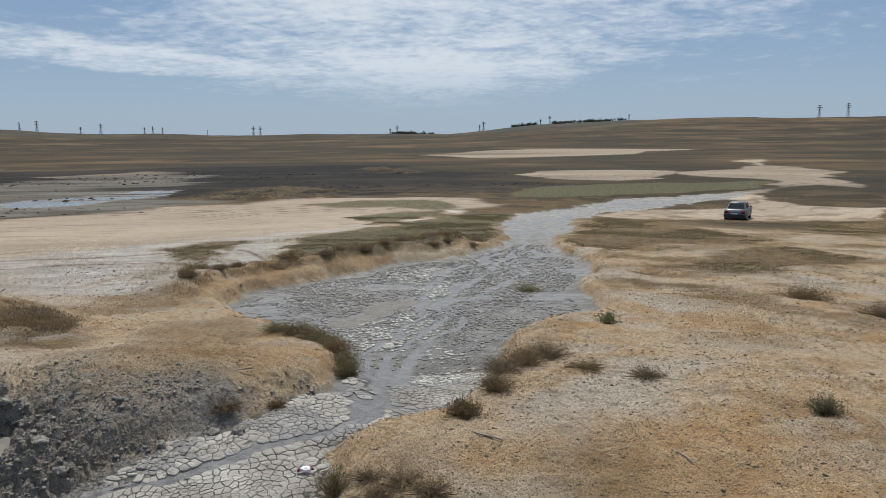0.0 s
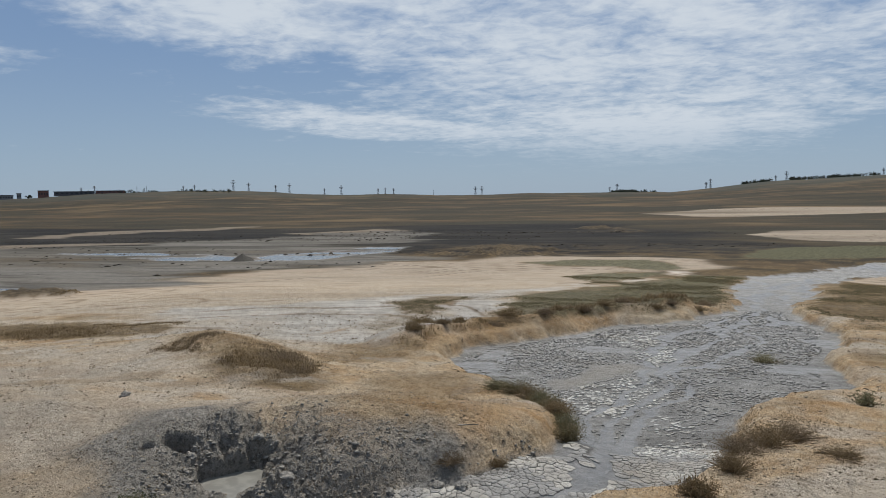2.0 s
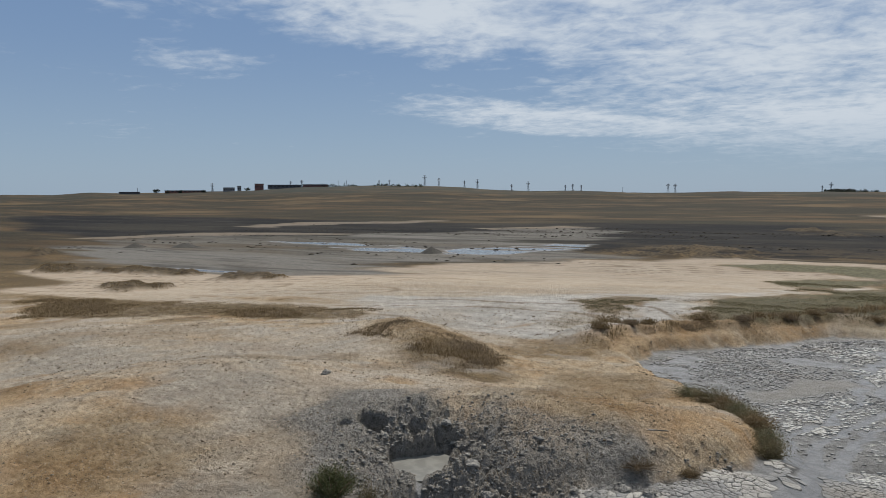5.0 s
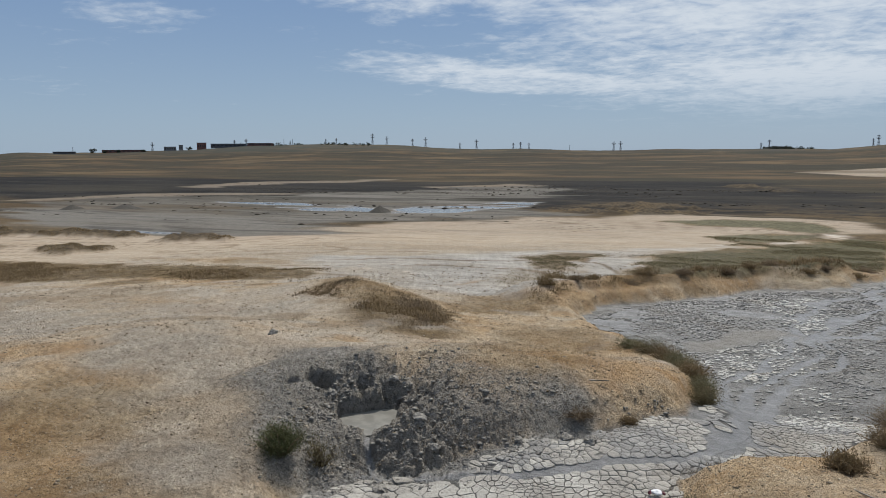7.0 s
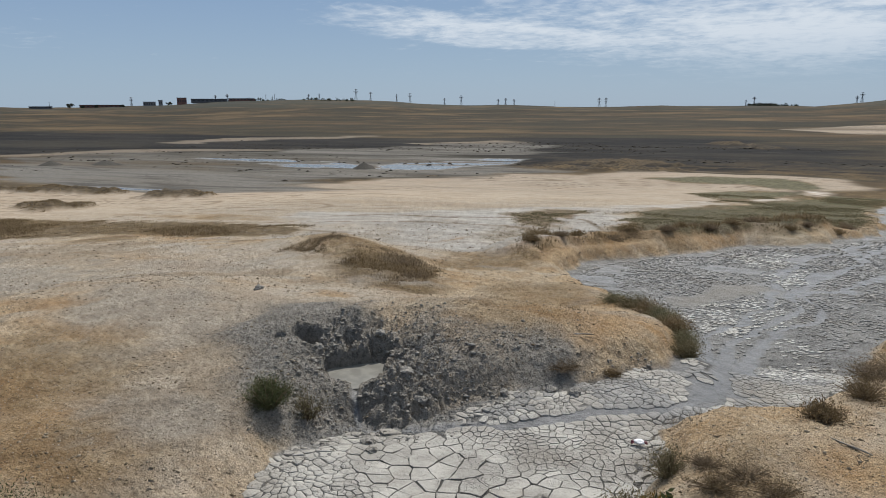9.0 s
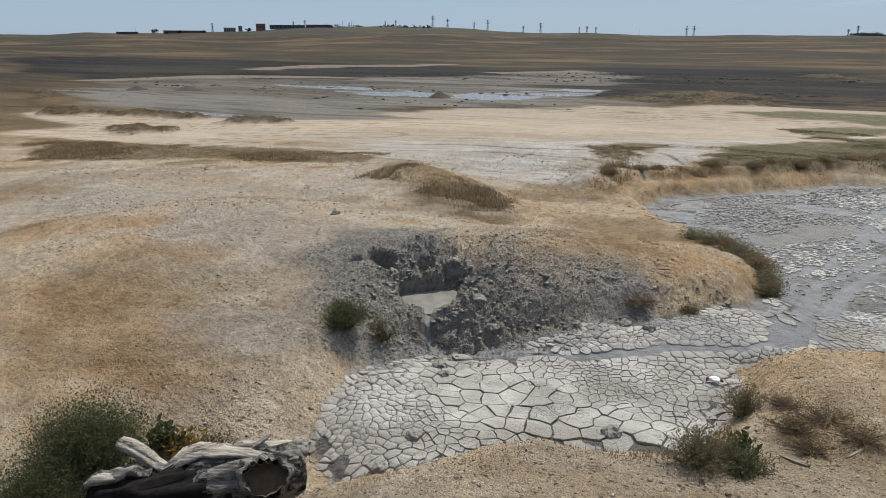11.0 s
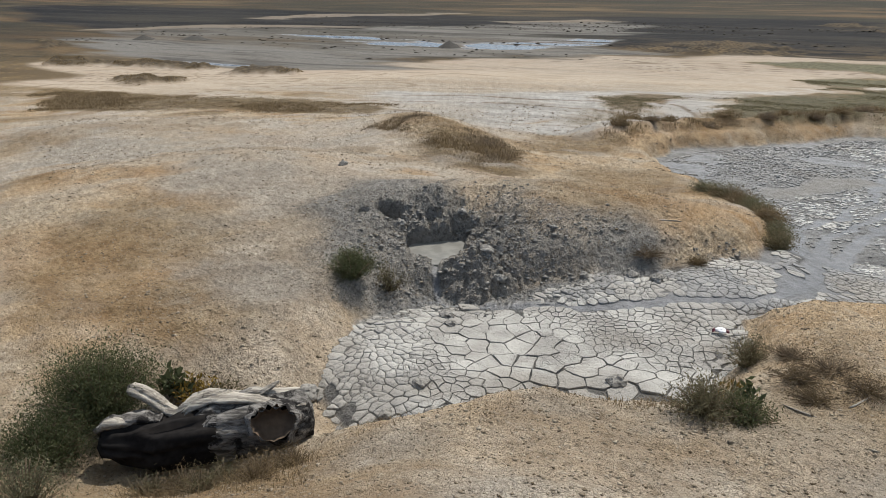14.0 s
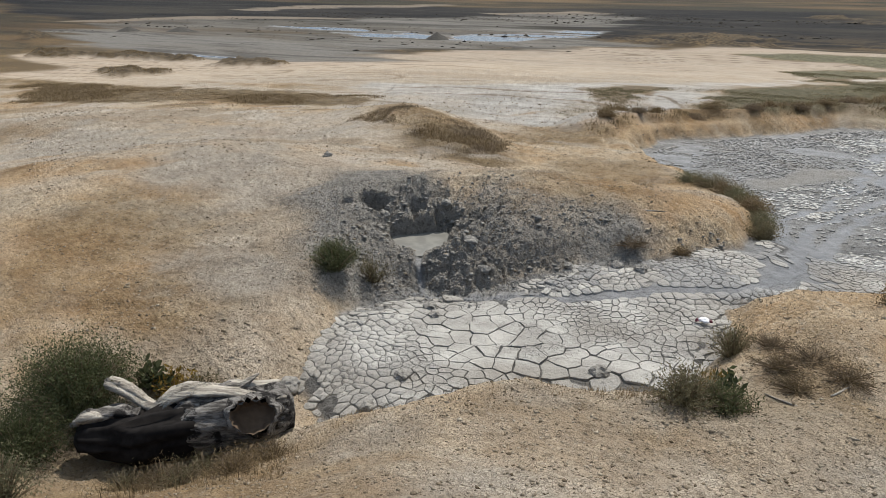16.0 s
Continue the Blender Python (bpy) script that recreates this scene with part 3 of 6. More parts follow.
def any_of(x, y, outlines, soft, ragged, size, seed):
    """1 inside any of several outlines."""
    return np.max([within(x, y, o, soft, ragged, size, seed + k) for k, o in enumerate(outlines)], 0)


def shape(x, y):
    """Height of the ground, and its masks."""
    r = np.hypot(x, y)
    h = land(x, y)
    near = 1 - step(25, 60, r)
    wob = 0.05 + 0.012 * np.minimum(r, 70)
    d_mud = np.minimum(edge_distance(x, y, POOL), edge_distance(x, y, PAN)) + wob * fbm(x, y, 1.1, 5, 3) * 1.6
    mud = 1 - step(-0.04, 0.06, d_mud / (1 + r * 0.03))
    thread = edge_distance(x + 0.03 * r * fbm(x, y, 1.9, 3, 12), y, THREAD, False)
    thread = np.minimum(thread, np.abs(thread - 0.05 * r * (1 - step(8, 10, r) * 0.3) + 0.05 * r * fbm(x, y, 2.4, 3, 14)) * step(8, 10, r) + (r < 9) * thread) / (0.07 + 0.0055 * r)
    ripple = fbm(x, y, 1.6, 5, 11)
    wet = mud * (1 - step(0.45, 1.2, thread + 1.1 * ripple))
    wet = np.maximum(wet, mud * within(x, y, INLET, 0.35, 0.35, 1.2, 72) * step(-0.3, 0.0, fbm(x, y, 0.7, 4, 73)) * 0.9)
    wet = np.maximum(wet, mud * step(0.26, 0.46, fbm(x, y, 3.5, 4, 13)) * step(10, 13, r) * 0.75)
    bar = within(x, y, BAR, 0.35, 0.3, 1.0, 74)
    wet = wet * (1 - bar)
    # bed of the stream and its banks
    cut = 1 - step(-0.06, 0.28, d_mud)
    pan = 1 - step(-0.3, 0.4, edge_distance(x, y, PAN))
    h = h - (0.05 + 0.15 * near * (1 - 0.8 * pan)) * cut - 0.015 * wet
    lip = step(0.02, 0.5, d_mud) * (1 - step(0.5, 2.6, d_mud)) * near * (1 - pan)
    h = h + 0.10 * lip * (1 + fbm(x, y, 1.2, 4, 5))
    bank = within(x, y, VEG_BANK2, 0.6, 0.4, 2.0, 4)
    scallop = 0.5 * fbm(x, y, 1.3, 4, 75)
    h = h + bank * (0.13 * step(-0.1, 0.35, d_mud) + 0.24 * step(0.35, 0.8, d_mud + scallop))
    # masks
    v = {}
    v["mud"], v["wet"] = mud, wet
    v["flaky"] = mud * (1 - step(0.2, 0.6, wet)) * (1 - 0.9 * within(x, y, GREY_MOUND, 0.25, 0.3, 0.8, 6)) * (1 - 0.8 * step(8.5, 11, y)) * (1 - step(16, 40, r))
    v["bar"] = bar * mud
    v["grey"] = within(x, y, GREY_MOUND, 0.45, 0.5, 1.1, 6)
    v["grey"] = np.maximum(v["grey"], within(x, y, GREY_FLAT, 2, 9, 9, 7) * np.clip(0.78 + 0.9 * fbm(x * 0.2, y, 7, 4, 38), 0.3, 1.0))
    flat = within(x, y, SALT_FLAT, 1.2, 3.5, 6, 8)
    v["chalk"] = np.maximum(within(x, y, CHALK, 1.5, 2.5, 4, 76), within(x, y, SALT_PATCH, 0.3, 0.5, 1.2, 77))
    salt = flat * (1 - 0.35 * step(20, 50, r))
    salt = np.maximum(salt, v["chalk"])
    salt = np.maximum(salt, within(x, y, SALT_SLOPE, 1.2, 1.2, 2.5, 9) * np.clip(0.85 + 0.9 * fbm(x, y, 3.0, 6, 31), 0, 1))
    salt = np.maximum(salt, 1.0 * (1 - step(3.6, 4.9, r + 0.8 * fbm(x, y, 1.5, 4, 34))) * step(-2.6, -1.6, x) * (0.85 + 0.6 * fbm(x, y, 2.0, 4, 35)))
    for outline, soft, size in ((PALE_LENS, 2, 10), (DRY_BED, 2, 10), (FAR_LENS, 4, 20), (TRACK, 1.0, 6)):
        salt = np.maximum(salt, (0.55 if soft > 1 else 0.75) * within(x, y, outline, soft * 0.3, soft * 1.3, size, 10) * np.clip(0.85 + 0.7 * fbm(x * 0.25, y, size, 3, 39), 0, 1.2))
    salt = np.maximum(salt, 0.9 * step(0.12, 0.34, fbm(x, y, 2.6, 6, 33)) * (1 - step(30, 60, r)) * (1 - mud))
    salt = np.maximum(salt, 0.95 * hump(x, y, -6.6, 9.2, 2.6, 1.7, -20) * (1 - mud))
    for cx, cy, sx, sy, turn, amp, size, seed in ((-2.1, 10.2, 0.9, 0.4, 30, 0.5, 0.6, 43), (2.3, 8.0, 0.7, 2.2, -40, 0.9, 1.4, 44), (0.6, 5.3, 0.5, 0.5, 0, 0.6, 0.8, 45), (-4.7, 8.9, 1.7, 0.7, -12, 0.7, 1.0, 50), (-3.2, 9.6, 0.9, 0.35, 20, 0.6, 0.7, 53)):
        spot = hump(x, y, cx, cy, sx, sy, turn)
        salt = np.maximum(salt, 0.9 * step(0.3, 0.9, spot + amp * fbm(x, y, size, 6, seed)) * step(0.0, 0.15, spot))
    streak = any_of(x, y, STREAKS, 1.5, 4, 8, 78)
    salt = np.maximum(salt, 0.32 * streak)
    sheet = any_of(x, y, SHEETS, 0.6, 2.2, 6, 79) * step(-0.25, 0.05, fbm(x * 0.15, y, 3, 4, 80))
    v["sheet"] = sheet
    v["mud"] = np.maximum(mud, 0.6 * sheet)
    scrub = any_of(x, y, SCRUB, 0.5, 0.9, 3, 81)
    crust = any_of(x, y, CRUSTS, 1.0, 3.0, 6, 82) * step(-0.2, 0.15, fbm(x * 0.3, y, 5, 4, 83))
    burnt = within(x, y, BURNT, 4, 13, 30, 14)
    burnt = np.maximum(burnt, np.maximum(crust, 0.85 * scrub))
    v["scrub"] = np.maximum(scrub, crust)
    h = h + 0.28 * scrub * (0.5 + np.abs(fbm(x, y, 1.5, 4, 84)) * 2) + 0.5 * crust * np.abs(fbm(x, y, 4, 4, 86)) * 2
    # wheel ruts that sweep over the flat in wide curves
    along = edge_distance(x, y, ((-52, 30), (-36, 34), (-22, 42), (-14, 58), (2, 66), (16, 70)), False) + 1.2 * fbm(x, y, 14, 2, 36)
    line = np.abs(along % 1.9 - 0.95)
    line2 = np.abs(fbm(x, y, 16, 2, 36) * 3 % 0.5 - 0.25)
    v["rut"] = np.maximum((1 - step(0.05, 0.2, line)) * (1 - step(7, 12, along)) * step(-0.1, 0.2, fbm(x, y, 8, 3, 46)), (1 - step(0.006, 0.03, line2)) * step(0.0, 0.3, fbm(x, y, 9, 3, 37) + 0.15)) * step(18, 30, r)
    v["gold"] = step(34, 60, r + 12 * fbm(x, y, 12, 4, 15))
    veg = np.maximum(within(x, y, VEG_BANK, 0.4, 1.0, 2.5, 16), 0.7 * bank * step(-0.05, 0.25, fbm(x, y, 1.5, 4, 19)))
    for outline in (VEG_LEFT, VEG_HUMMOCK, VEG_RIGHT, VEG_MID, VEG_LOW, VEG_TRACK, VEG_ISLE, VEG_STRIP, GREEN_STRIP, OLIVE_BAND):
        veg = np.maximum(veg, within(x, y, outline, 0.5, 0.9, 3, 18))
    veg = veg * (1 - 0.9 * within(x, y, SALT_PATCH, 0.3, 0.6, 1.2, 77))
    veg = np.maximum(veg, 0.65 * step(0.10, 0.34, fbm(x, y, 2.2, 6, 42)) * step(9, 15, r) * (1 - flat) * (1 - step(60, 120, r)))
    veg = np.maximum(veg, 0.55 * step(0.14, 0.36, fbm(x, y, 4.5, 5, 41)) * (1 - step(60, 120, r)) * (1 - 0.8 * flat))
    v["green"] = any_of(x, y, (VEG_BANK, GREEN_STRIP, OLIVE_BAND, VEG_STRIP), 0.8, 1.2, 3, 16)
    v["salt"] = salt * (1 - 0.9 * veg) * (1 - v["scrub"])
    v["veg"] = veg * (1 - mud) * (1 - near * (1 - step(0.3, 0.75, d_mud)))
    v["burnt"] = burnt * (1 - v["grey"] * (1 - v["scrub"])) * (1 - salt * (1 - v["scrub"]))
    v["salt"] = v["salt"] * (1 - 0.9 * v["grey"])
    # rusty soil, and ash-grey pale soil, in broad patches round the foot of the slope
    rust = 0
    for cx, cy, sx, sy in ((-5.84, 3.3, 0.9, 0.6), (-4.7, 3.4, 0.6, 0.45), (-7.2, 3.6, 1.2, 0.7), (-10.8, 6.0, 1.8, 0.8), (-1.9, 3.75, 0.55, 0.25), (-0.95, 3.7, 0.6, 0.4), (-2.0, 8.6, 0.9, 0.9), (-3.6, 11.5, 1.8, 1.1), (6.0, 12.5, 4.0, 1.4), (0.4, 5.9, 0.8, 0.6), (2.6, 5.6, 1.6, 1.0)):
        rust = np.maximum(rust, hump(x, y, cx, cy, sx, sy))
    v["rust"] = step(0.2, 1.2, rust + 1.5 * fbm(x, y, 1.3, 7, 47)) * (1 - step(22, 34, r)) * (1 - v["grey"]) * (1 - mud)
    ash = 0
    for cx, cy, sx, sy in ((-2.3, 2.75, 0.6, 0.5), (-1.5, 2.3, 0.9, 0.6), (0.3, 3.9, 0.7, 0.7), (-13.9, 9.8, 4.0, 3.0), (-8.0, 6.6, 1.8, 1.3), (-4.7, 4.6, 0.6, 0.5), (-6.3, 6.2, 0.8, 1.4)):
        ash = np.maximum(ash, hump(x, y, cx, cy, sx, sy))
    v["ash"] = step(0.2, 1.2, ash + 1.5 * fbm(x, y, 1.1, 7, 48)) * (1 - step(22, 34, r)) * (1 - v["grey"]) * (1 - mud) * (1 - 0.7 * v["rust"])
    face = bank * (1 - step(0.8, 1.3, d_mud + scallop)) * (1 - mud)
    v["rust"] = np.maximum(v["rust"], 0.9 * face)
    v["salt"] = v["salt"] * (1 - 0.75 * v["rust"])
    # dark olive-grey tone on the crests of the farthest hills
    crest = np.interp(np.degrees(np.arctan2(-x, y)), [-75, -16, -13, -5, 0, 3, 12, 20, 24, 44, 50, 75], [0, 0, 1, 0.9, 0.25, 0.6, 0.1, 0.3, 0.7, 0.8, 0.3, 0.3])
    v["hill"] = crest * step(620, 900, r + 120 * fbm(x * 0.3, y, 90, 4, 49))
    # crater: a pit with a lumpy rim, smaller niches behind it and an outflow
    cx, cy = CRATER
    ang = np.arctan2(y - cy, x - cx)
    rr = np.hypot((x - cx) / 0.82, y - cy) * (1 + 0.16 * np.sin(3 * ang + 1) + 0.12 * fbm(x, y, 0.25, 3, 51))
    lump = within(x, y, GREY_MOUND, 0.35)
    h = h + lump * 0.05 * fbm(x, y, 0.5, 5, 52)
    h = h + 0.12 * hump(x, y, cx + 0.05, cy + 0.62, 0.8, 0.25)
    front = 1 - step(-0.35, 0.1, y - cy - 0.5 * (x - cx))
    h = h - 0.10 * front * np.exp(-(rr / 0.6) ** 2)
    pit = 1 - step(0.36, 0.41, rr)
    # the rim is low towards the outflow and high behind
    fore = 0.55 * (x - cx) - 0.83 * (y - cy)
    lid = 2.915 + 0.24 * np.clip(0.12 - fore, 0, 0.6) + 0.52 * np.clip(rr - 0.46, 0, None) + 0.05 * fbm(x, y, 0.2, 4, 57)
    h = np.minimum(h, lid)
    zone = np.flatnonzero(lump > 0.02)
    if len(zone):
        zx, zy = x[zone], y[zone]
        heap = np.exp(-(np.hypot((zx - cx - 0.1) / 1.15, zy - cy - 0.1) / 0.72) ** 2) + 0.8 * hump(zx, zy, -3.45, 6.05, 0.42, 0.25, 30)
        heap = heap * (1 - 0.85 * front[zone] * step(0.75, 0.5, rr[zone]))
        warp_x, warp_y = zx + 0.06 * fbm(zx, zy, 0.2, 3, 58), zy + 0.06 * fbm(zx, zy, 0.2, 3, 59)
        big, mid, small = blocky(warp_x, warp_y, 0.24, 500), blocky(warp_x, warp_y, 0.11, 510), blocky(warp_x, warp_y, 0.055, 520)
        h[zone] += lump[zone] * (np.clip(heap, 0, 1) * (0.10 * big + 0.04 * mid + 0.015 * small - 0.06) + 0.016 * mid + 0.008 * small + 0.02 * fbm(zx, zy, 0.12, 4, 60))
    for nx, ny, wide, deep in ((-5.08, 6.62, 0.17, 0.24), (-4.62, 6.86, 0.13, 0.16), (-4.28, 6.98, 0.15, 0.15), (-5.25, 6.35, 0.08, 0.1)):
        d = np.hypot((x - nx) / 1.25, y - ny) + 0.06 * fbm(x, y, 0.16, 4, 54)
        h = h - deep * (1 - step(wide * 0.6, wide, d))
    h = h * (1 - pit) + 2.6 * pit
    notch = (1 - step(0.015, 0.06, edge_distance(x, y, OUTFLOW, False))) * (1 - pit)
    h = h * (1 - notch) + np.minimum(h, 2.84) * notch
    v["wet"] = np.maximum(v["wet"], 0.9 * notch)
    v["mud"] = np.maximum(v["mud"], notch)
    # fine relief of soil and flow
    h = h + (1 - mud) * near * (0.10 * fbm(x, y, 2.2, 4, 61) + 0.05 * fbm(x, y, 0.4, 5, 62) + 0.018 * fbm(x, y, 0.16, 3, 90) + 0.02 * np.abs(fbm(x, y, 0.13, 3, 68)) * (1 - step(9, 16, r)))
    h = h + (1 - mud) * v["veg"] * near * 0.07 * np.abs(fbm(x, y, 0.6, 4, 63))
    # gullies down the hummock's side
    hum = within(x, y, VEG_HUMMOCK, 0.7, 0.4, 1.2, 69)
    h = h - 0.16 * hum * np.abs(fbm(x + 0.5 * y, 0.35 * (y - 0.5 * x), 0.7, 4, 70))
    h = h + mud * (1 - v["wet"]) * near * (0.012 * fbm(x, y, 0.28, 4, 64) + 0.02 * np.abs(fbm(x, y * 0.8, 0.2, 3, 87)) * step(9, 12, r)) + mud * near * 0.02 * fbm(x, y, 0.9, 3, 65)
    h = h + 0.18 * fbm(x, y, 9, 2, 66) * step(25, 70, r) * (1 - step(110, 220, r)) * (1 - v["mud"])
    h = h + 3.0 * fbm(x, y, 120, 4, 67) * step(200, 700, r)
    return h, v


SURVEY = {}


def build_ground():
    """One sheet of land out to the horizon, fine near the hill and coarse far off."""
    az = np.radians(np.concatenate([np.arange(-180, -40, 4), np.arange(-40, 18, 0.14), np.arange(18, 46, 0.085), np.arange(46, 66, 0.14), np.arange(66, 180, 4)]))
    rad = np.concatenate([np.linspace(0.3, 2.8, 26)[:-1], np.geomspace(2.8, 6.6, 170)[:-1], np.geomspace(6.6, 9.0, 130)[:-1], np.geomspace(9.0, 34, 230)[:-1], np.geomspace(34, 420, 250)[:-1], np.geomspace(420, 4300, 70)])
    a, r = np.meshgrid(az, rad)
    x, y = -np.sin(a) * r, np.cos(a) * r
    h, masks = shape(x.ravel(), y.ravel())
    nr, na = r.shape
    SURVEY.update(az=az, rad=rad, h=h.reshape(nr, na), **{"mask " + k: np.clip(m, 0, 1).reshape(nr, na) for k, m in masks.items()})
    co = np.stack([x.ravel(), y.ravel(), h], 1).astype(np.float32)
    i, j = np.meshgrid(np.arange(nr - 1), np.arange(na), indexing="ij")
    k = (j + 1) % na
    quads = np.stack([i * na + j, (i + 1) * na + j, (i + 1) * na + k, i * na + k], -1).reshape(-1, 4)[:, ::-1]
    centre = len(co)
    mid_h = float(shape(np.array([0.0]), np.array([0.0]))[0][0])
    co = np.vstack([co, [[0, 0, mid_h]]]).astype(np.float32)
    fan = np.stack([np.full(na, centre), np.arange(na), (np.arange(na) + 1) % na], 1)[:, ::-1]
    me = bpy.data.meshes.new("ground")
    me.vertices.add(len(co))
    me.vertices.foreach_set("co", co.ravel())
    me.loops.add(quads.size + fan.size)
    me.loops.foreach_set("vertex_index", np.concatenate([quads.ravel(), fan.ravel()]).astype(np.int32))
    me.polygons.add(len(quads) + len(fan))
    start = np.concatenate([np.arange(len(quads)) * 4, quads.size + np.arange(len(fan)) * 3])
    me.polygons.foreach_set("loop_start", start.astype(np.int32))
    me.polygons.foreach_set("use_smooth", np.ones(len(start), bool))
    me.update(calc_edges=True)
    for name, values in masks.items():
        layer = me.attributes.new(name, "FLOAT", "POINT")
        layer.data.foreach_set("value", np.append(np.clip(values, 0, 1), 0).astype(np.float32))
    me.materials.append(GROUND)
    me.validate()
    ob = new("ground", me)
    return tagged(ob, "dry ochre steppe soil with salt crust and grey mud", "ground", kind="structure")


ground = build_ground()


def survey(x, y):
    """Height of the built ground, and its masks, read between its vertices."""
    az, rad = SURVEY["az"], SURVEY["rad"]
    a = np.interp(np.arctan2(-x, y), az, np.arange(len(az)))
    r = np.interp(np.hypot(x, y), rad, np.arange(len(rad)))
    i, j = np.minimum(r.astype(int), len(rad) - 2), np.minimum(a.astype(int), len(az) - 2)
    u, w = r - i, a - j

    def between(grid):
        return (grid[i, j] * (1 - w) + grid[i, j + 1] * w) * (1 - u) + (grid[i + 1, j] * (1 - w) + grid[i + 1, j + 1] * w) * u
    return between(SURVEY["h"]), {k[5:]: between(g) for k, g in SURVEY.items() if k.startswith("mask ")}


def level(x, y):
    """Height of the ground at one place."""
    return float(survey(np.array([float(x)]), np.array([float(y)]))[0][0])


# ---- builders ----
def mesh_of(name, verts, faces, mats, smooth=False, index=None):
    me = bpy.data.meshes.new(name)
    me.from_pydata([tuple(map(float, p)) for p in verts], [], [tuple(map(int, q)) for q in faces])
    for m in mats if isinstance(mats, (list, tuple)) else (mats,):
        me.materials.append(m)
    if smooth:
        me.polygons.foreach_set("use_smooth", np.ones(len(me.polygons), bool))
    if index is not None:
        me.polygons.foreach_set("material_index", np.array(index, np.int32))
    me.update()
    return me


def fast_mesh(name, verts, tris, mat):
    """A mesh of many triangles."""
    me = bpy.data.meshes.new(name)
    verts, tris = np.asarray(verts, np.float32), np.asarray(tris, np.int32)
    me.vertices.add(len(verts))
    me.vertices.foreach_set("co", verts.ravel())
    me.loops.add(tris.size)
    me.loops.foreach_set("vertex_index", tris.ravel())
    me.polygons.add(len(tris))
    me.polygons.foreach_set("loop_start", np.arange(len(tris), dtype=np.int32) * 3)
    me.update(calc_edges=True)
    me.materials.append(mat)
    return me


def piece(name, me, parent, label=""):
    ob = new(name, me)
    ob.parent = parent
    return tagged(ob, label) if label else ob


def part(name, bm, mat, parent, label="", smooth=False):
    """Links a bmesh as one mesh object under a thing or a part."""
    me = bpy.data.meshes.new(name)
    bm.to_mesh(me)
    bm.free()
    me.materials.append(mat)
    if smooth:
        me.polygons.foreach_set("use_smooth", np.ones(len(me.polygons), bool))
    return piece(name, me, parent, label)


def thing(name, m, label, category, group="", kind=""):
    ob = new(name)
    ob.matrix_world = m
    return tagged(ob, label, category, group, kind)


def box(bm, sx, sy, sz, at=(0, 0, 0), bevel=0.0, turn=None):
    m = Matrix.Translation(at) @ (turn if turn else Matrix()) @ Matrix.Diagonal((sx, sy, sz, 1))
    made = bmesh.ops.create_cube(bm, size=1, matrix=m)["verts"]
    if bevel:
        edges = list({e for v in made for e in v.link_edges})
        bmesh.ops.bevel(bm, geom=edges, offset=bevel, segments=2, affect="EDGES", profile=0.6)
    return bm


def bar(bm, a, b, w, sides=4):
    """A thin straight member from a to b."""
    a, b = Vector(a), Vector(b)
    d = b - a
    m = Matrix.Translation((a + b) / 2) @ d.to_track_quat("Z", "Y").to_matrix().to_4x4()
    bmesh.ops.create_cone(bm, cap_ends=True, segments=sides, radius1=w, radius2=w, depth=d.length, matrix=m)
    return bm


def tube(path, radii, sides=16, rough=0.0, seed=0, flat=1.0, caps=True):
    """A bent, uneven round limb along a path: vertices and faces."""
    pts = [Vector(p) for p in path]
    verts, faces = [], []
    for i, p in enumerate(pts):
        d = (pts[min(i + 1, len(pts) - 1)] - pts[max(i - 1, 0)]).normalized()
        side = d.cross(Vector((0, 0, 1)))
        side = side.normalized() if side.length > 1e-3 else Vector((1, 0, 0))
        top = side.cross(d).normalized()
        for k in range(sides):
            u = 2 * math.pi * k / sides
            q = Vector((3.1 * math.cos(u) + seed, 3.1 * math.sin(u), p.length * 4))
            r = radii[i] * (1 + rough * noise.fractal(q, 1.0, 2.0, 4))
            verts.append(p + side * math.cos(u) * r + top * math.sin(u) * r * flat)
    n = len(pts)
    for i in range(n - 1):
        for k in range(sides):
            l = (k + 1) % sides
            faces.append((i * sides + k, i * sides + l, (i + 1) * sides + l, (i + 1) * sides + k))
    if caps:
        faces.append(tuple(range(sides))[::-1])
        faces.append(tuple((n - 1) * sides + k for k in range(sides)))
    return verts, faces


def blades(rng, x, y, z, height, width, lean=0.5, per=1, spread=0.0):
    """Grass: bent, tapering blades at the given roots. Returns vertices and triangles."""
    x, y, z, height, width = (np.repeat(np.asarray(v, float), per) for v in (x, y, z, height, width))
    n = len(x)
    a, s = rng.uniform(0, 2 * np.pi, n), spread * np.sqrt(rng.uniform(0, 1, n))
    b = rng.uniform(0, 2 * np.pi, n)
    x, y = x + s * np.cos(b), y + s * np.sin(b)
    hgt = height * rng.uniform(0.45, 1.15, n)
    k = lean * rng.uniform(0.2, 1.2, n)
    dx, dy = np.cos(a), np.sin(a)
    wx, wy = -dy * width / 2, dx * width / 2
    root = np.stack([x, y, z - 0.02], 1)
    mid = root + np.stack([dx * hgt * k * 0.35, dy * hgt * k * 0.35, hgt * 0.6], 1)
    tip = root + np.stack([dx * hgt * k, dy * hgt * k, hgt * (1 - 0.25 * k)], 1)
    w = np.stack([wx, wy, np.zeros(n)], 1)
    verts = np.stack([root - w, root + w, mid - 0.7 * w, mid + 0.7 * w, tip], 1).reshape(-1, 3)
    i = np.arange(n)[:, None] * 5
    tris = np.concatenate([i + [0, 1, 3], i + [0, 3, 2], i + [2, 3, 4]], 0)
    return verts, tris


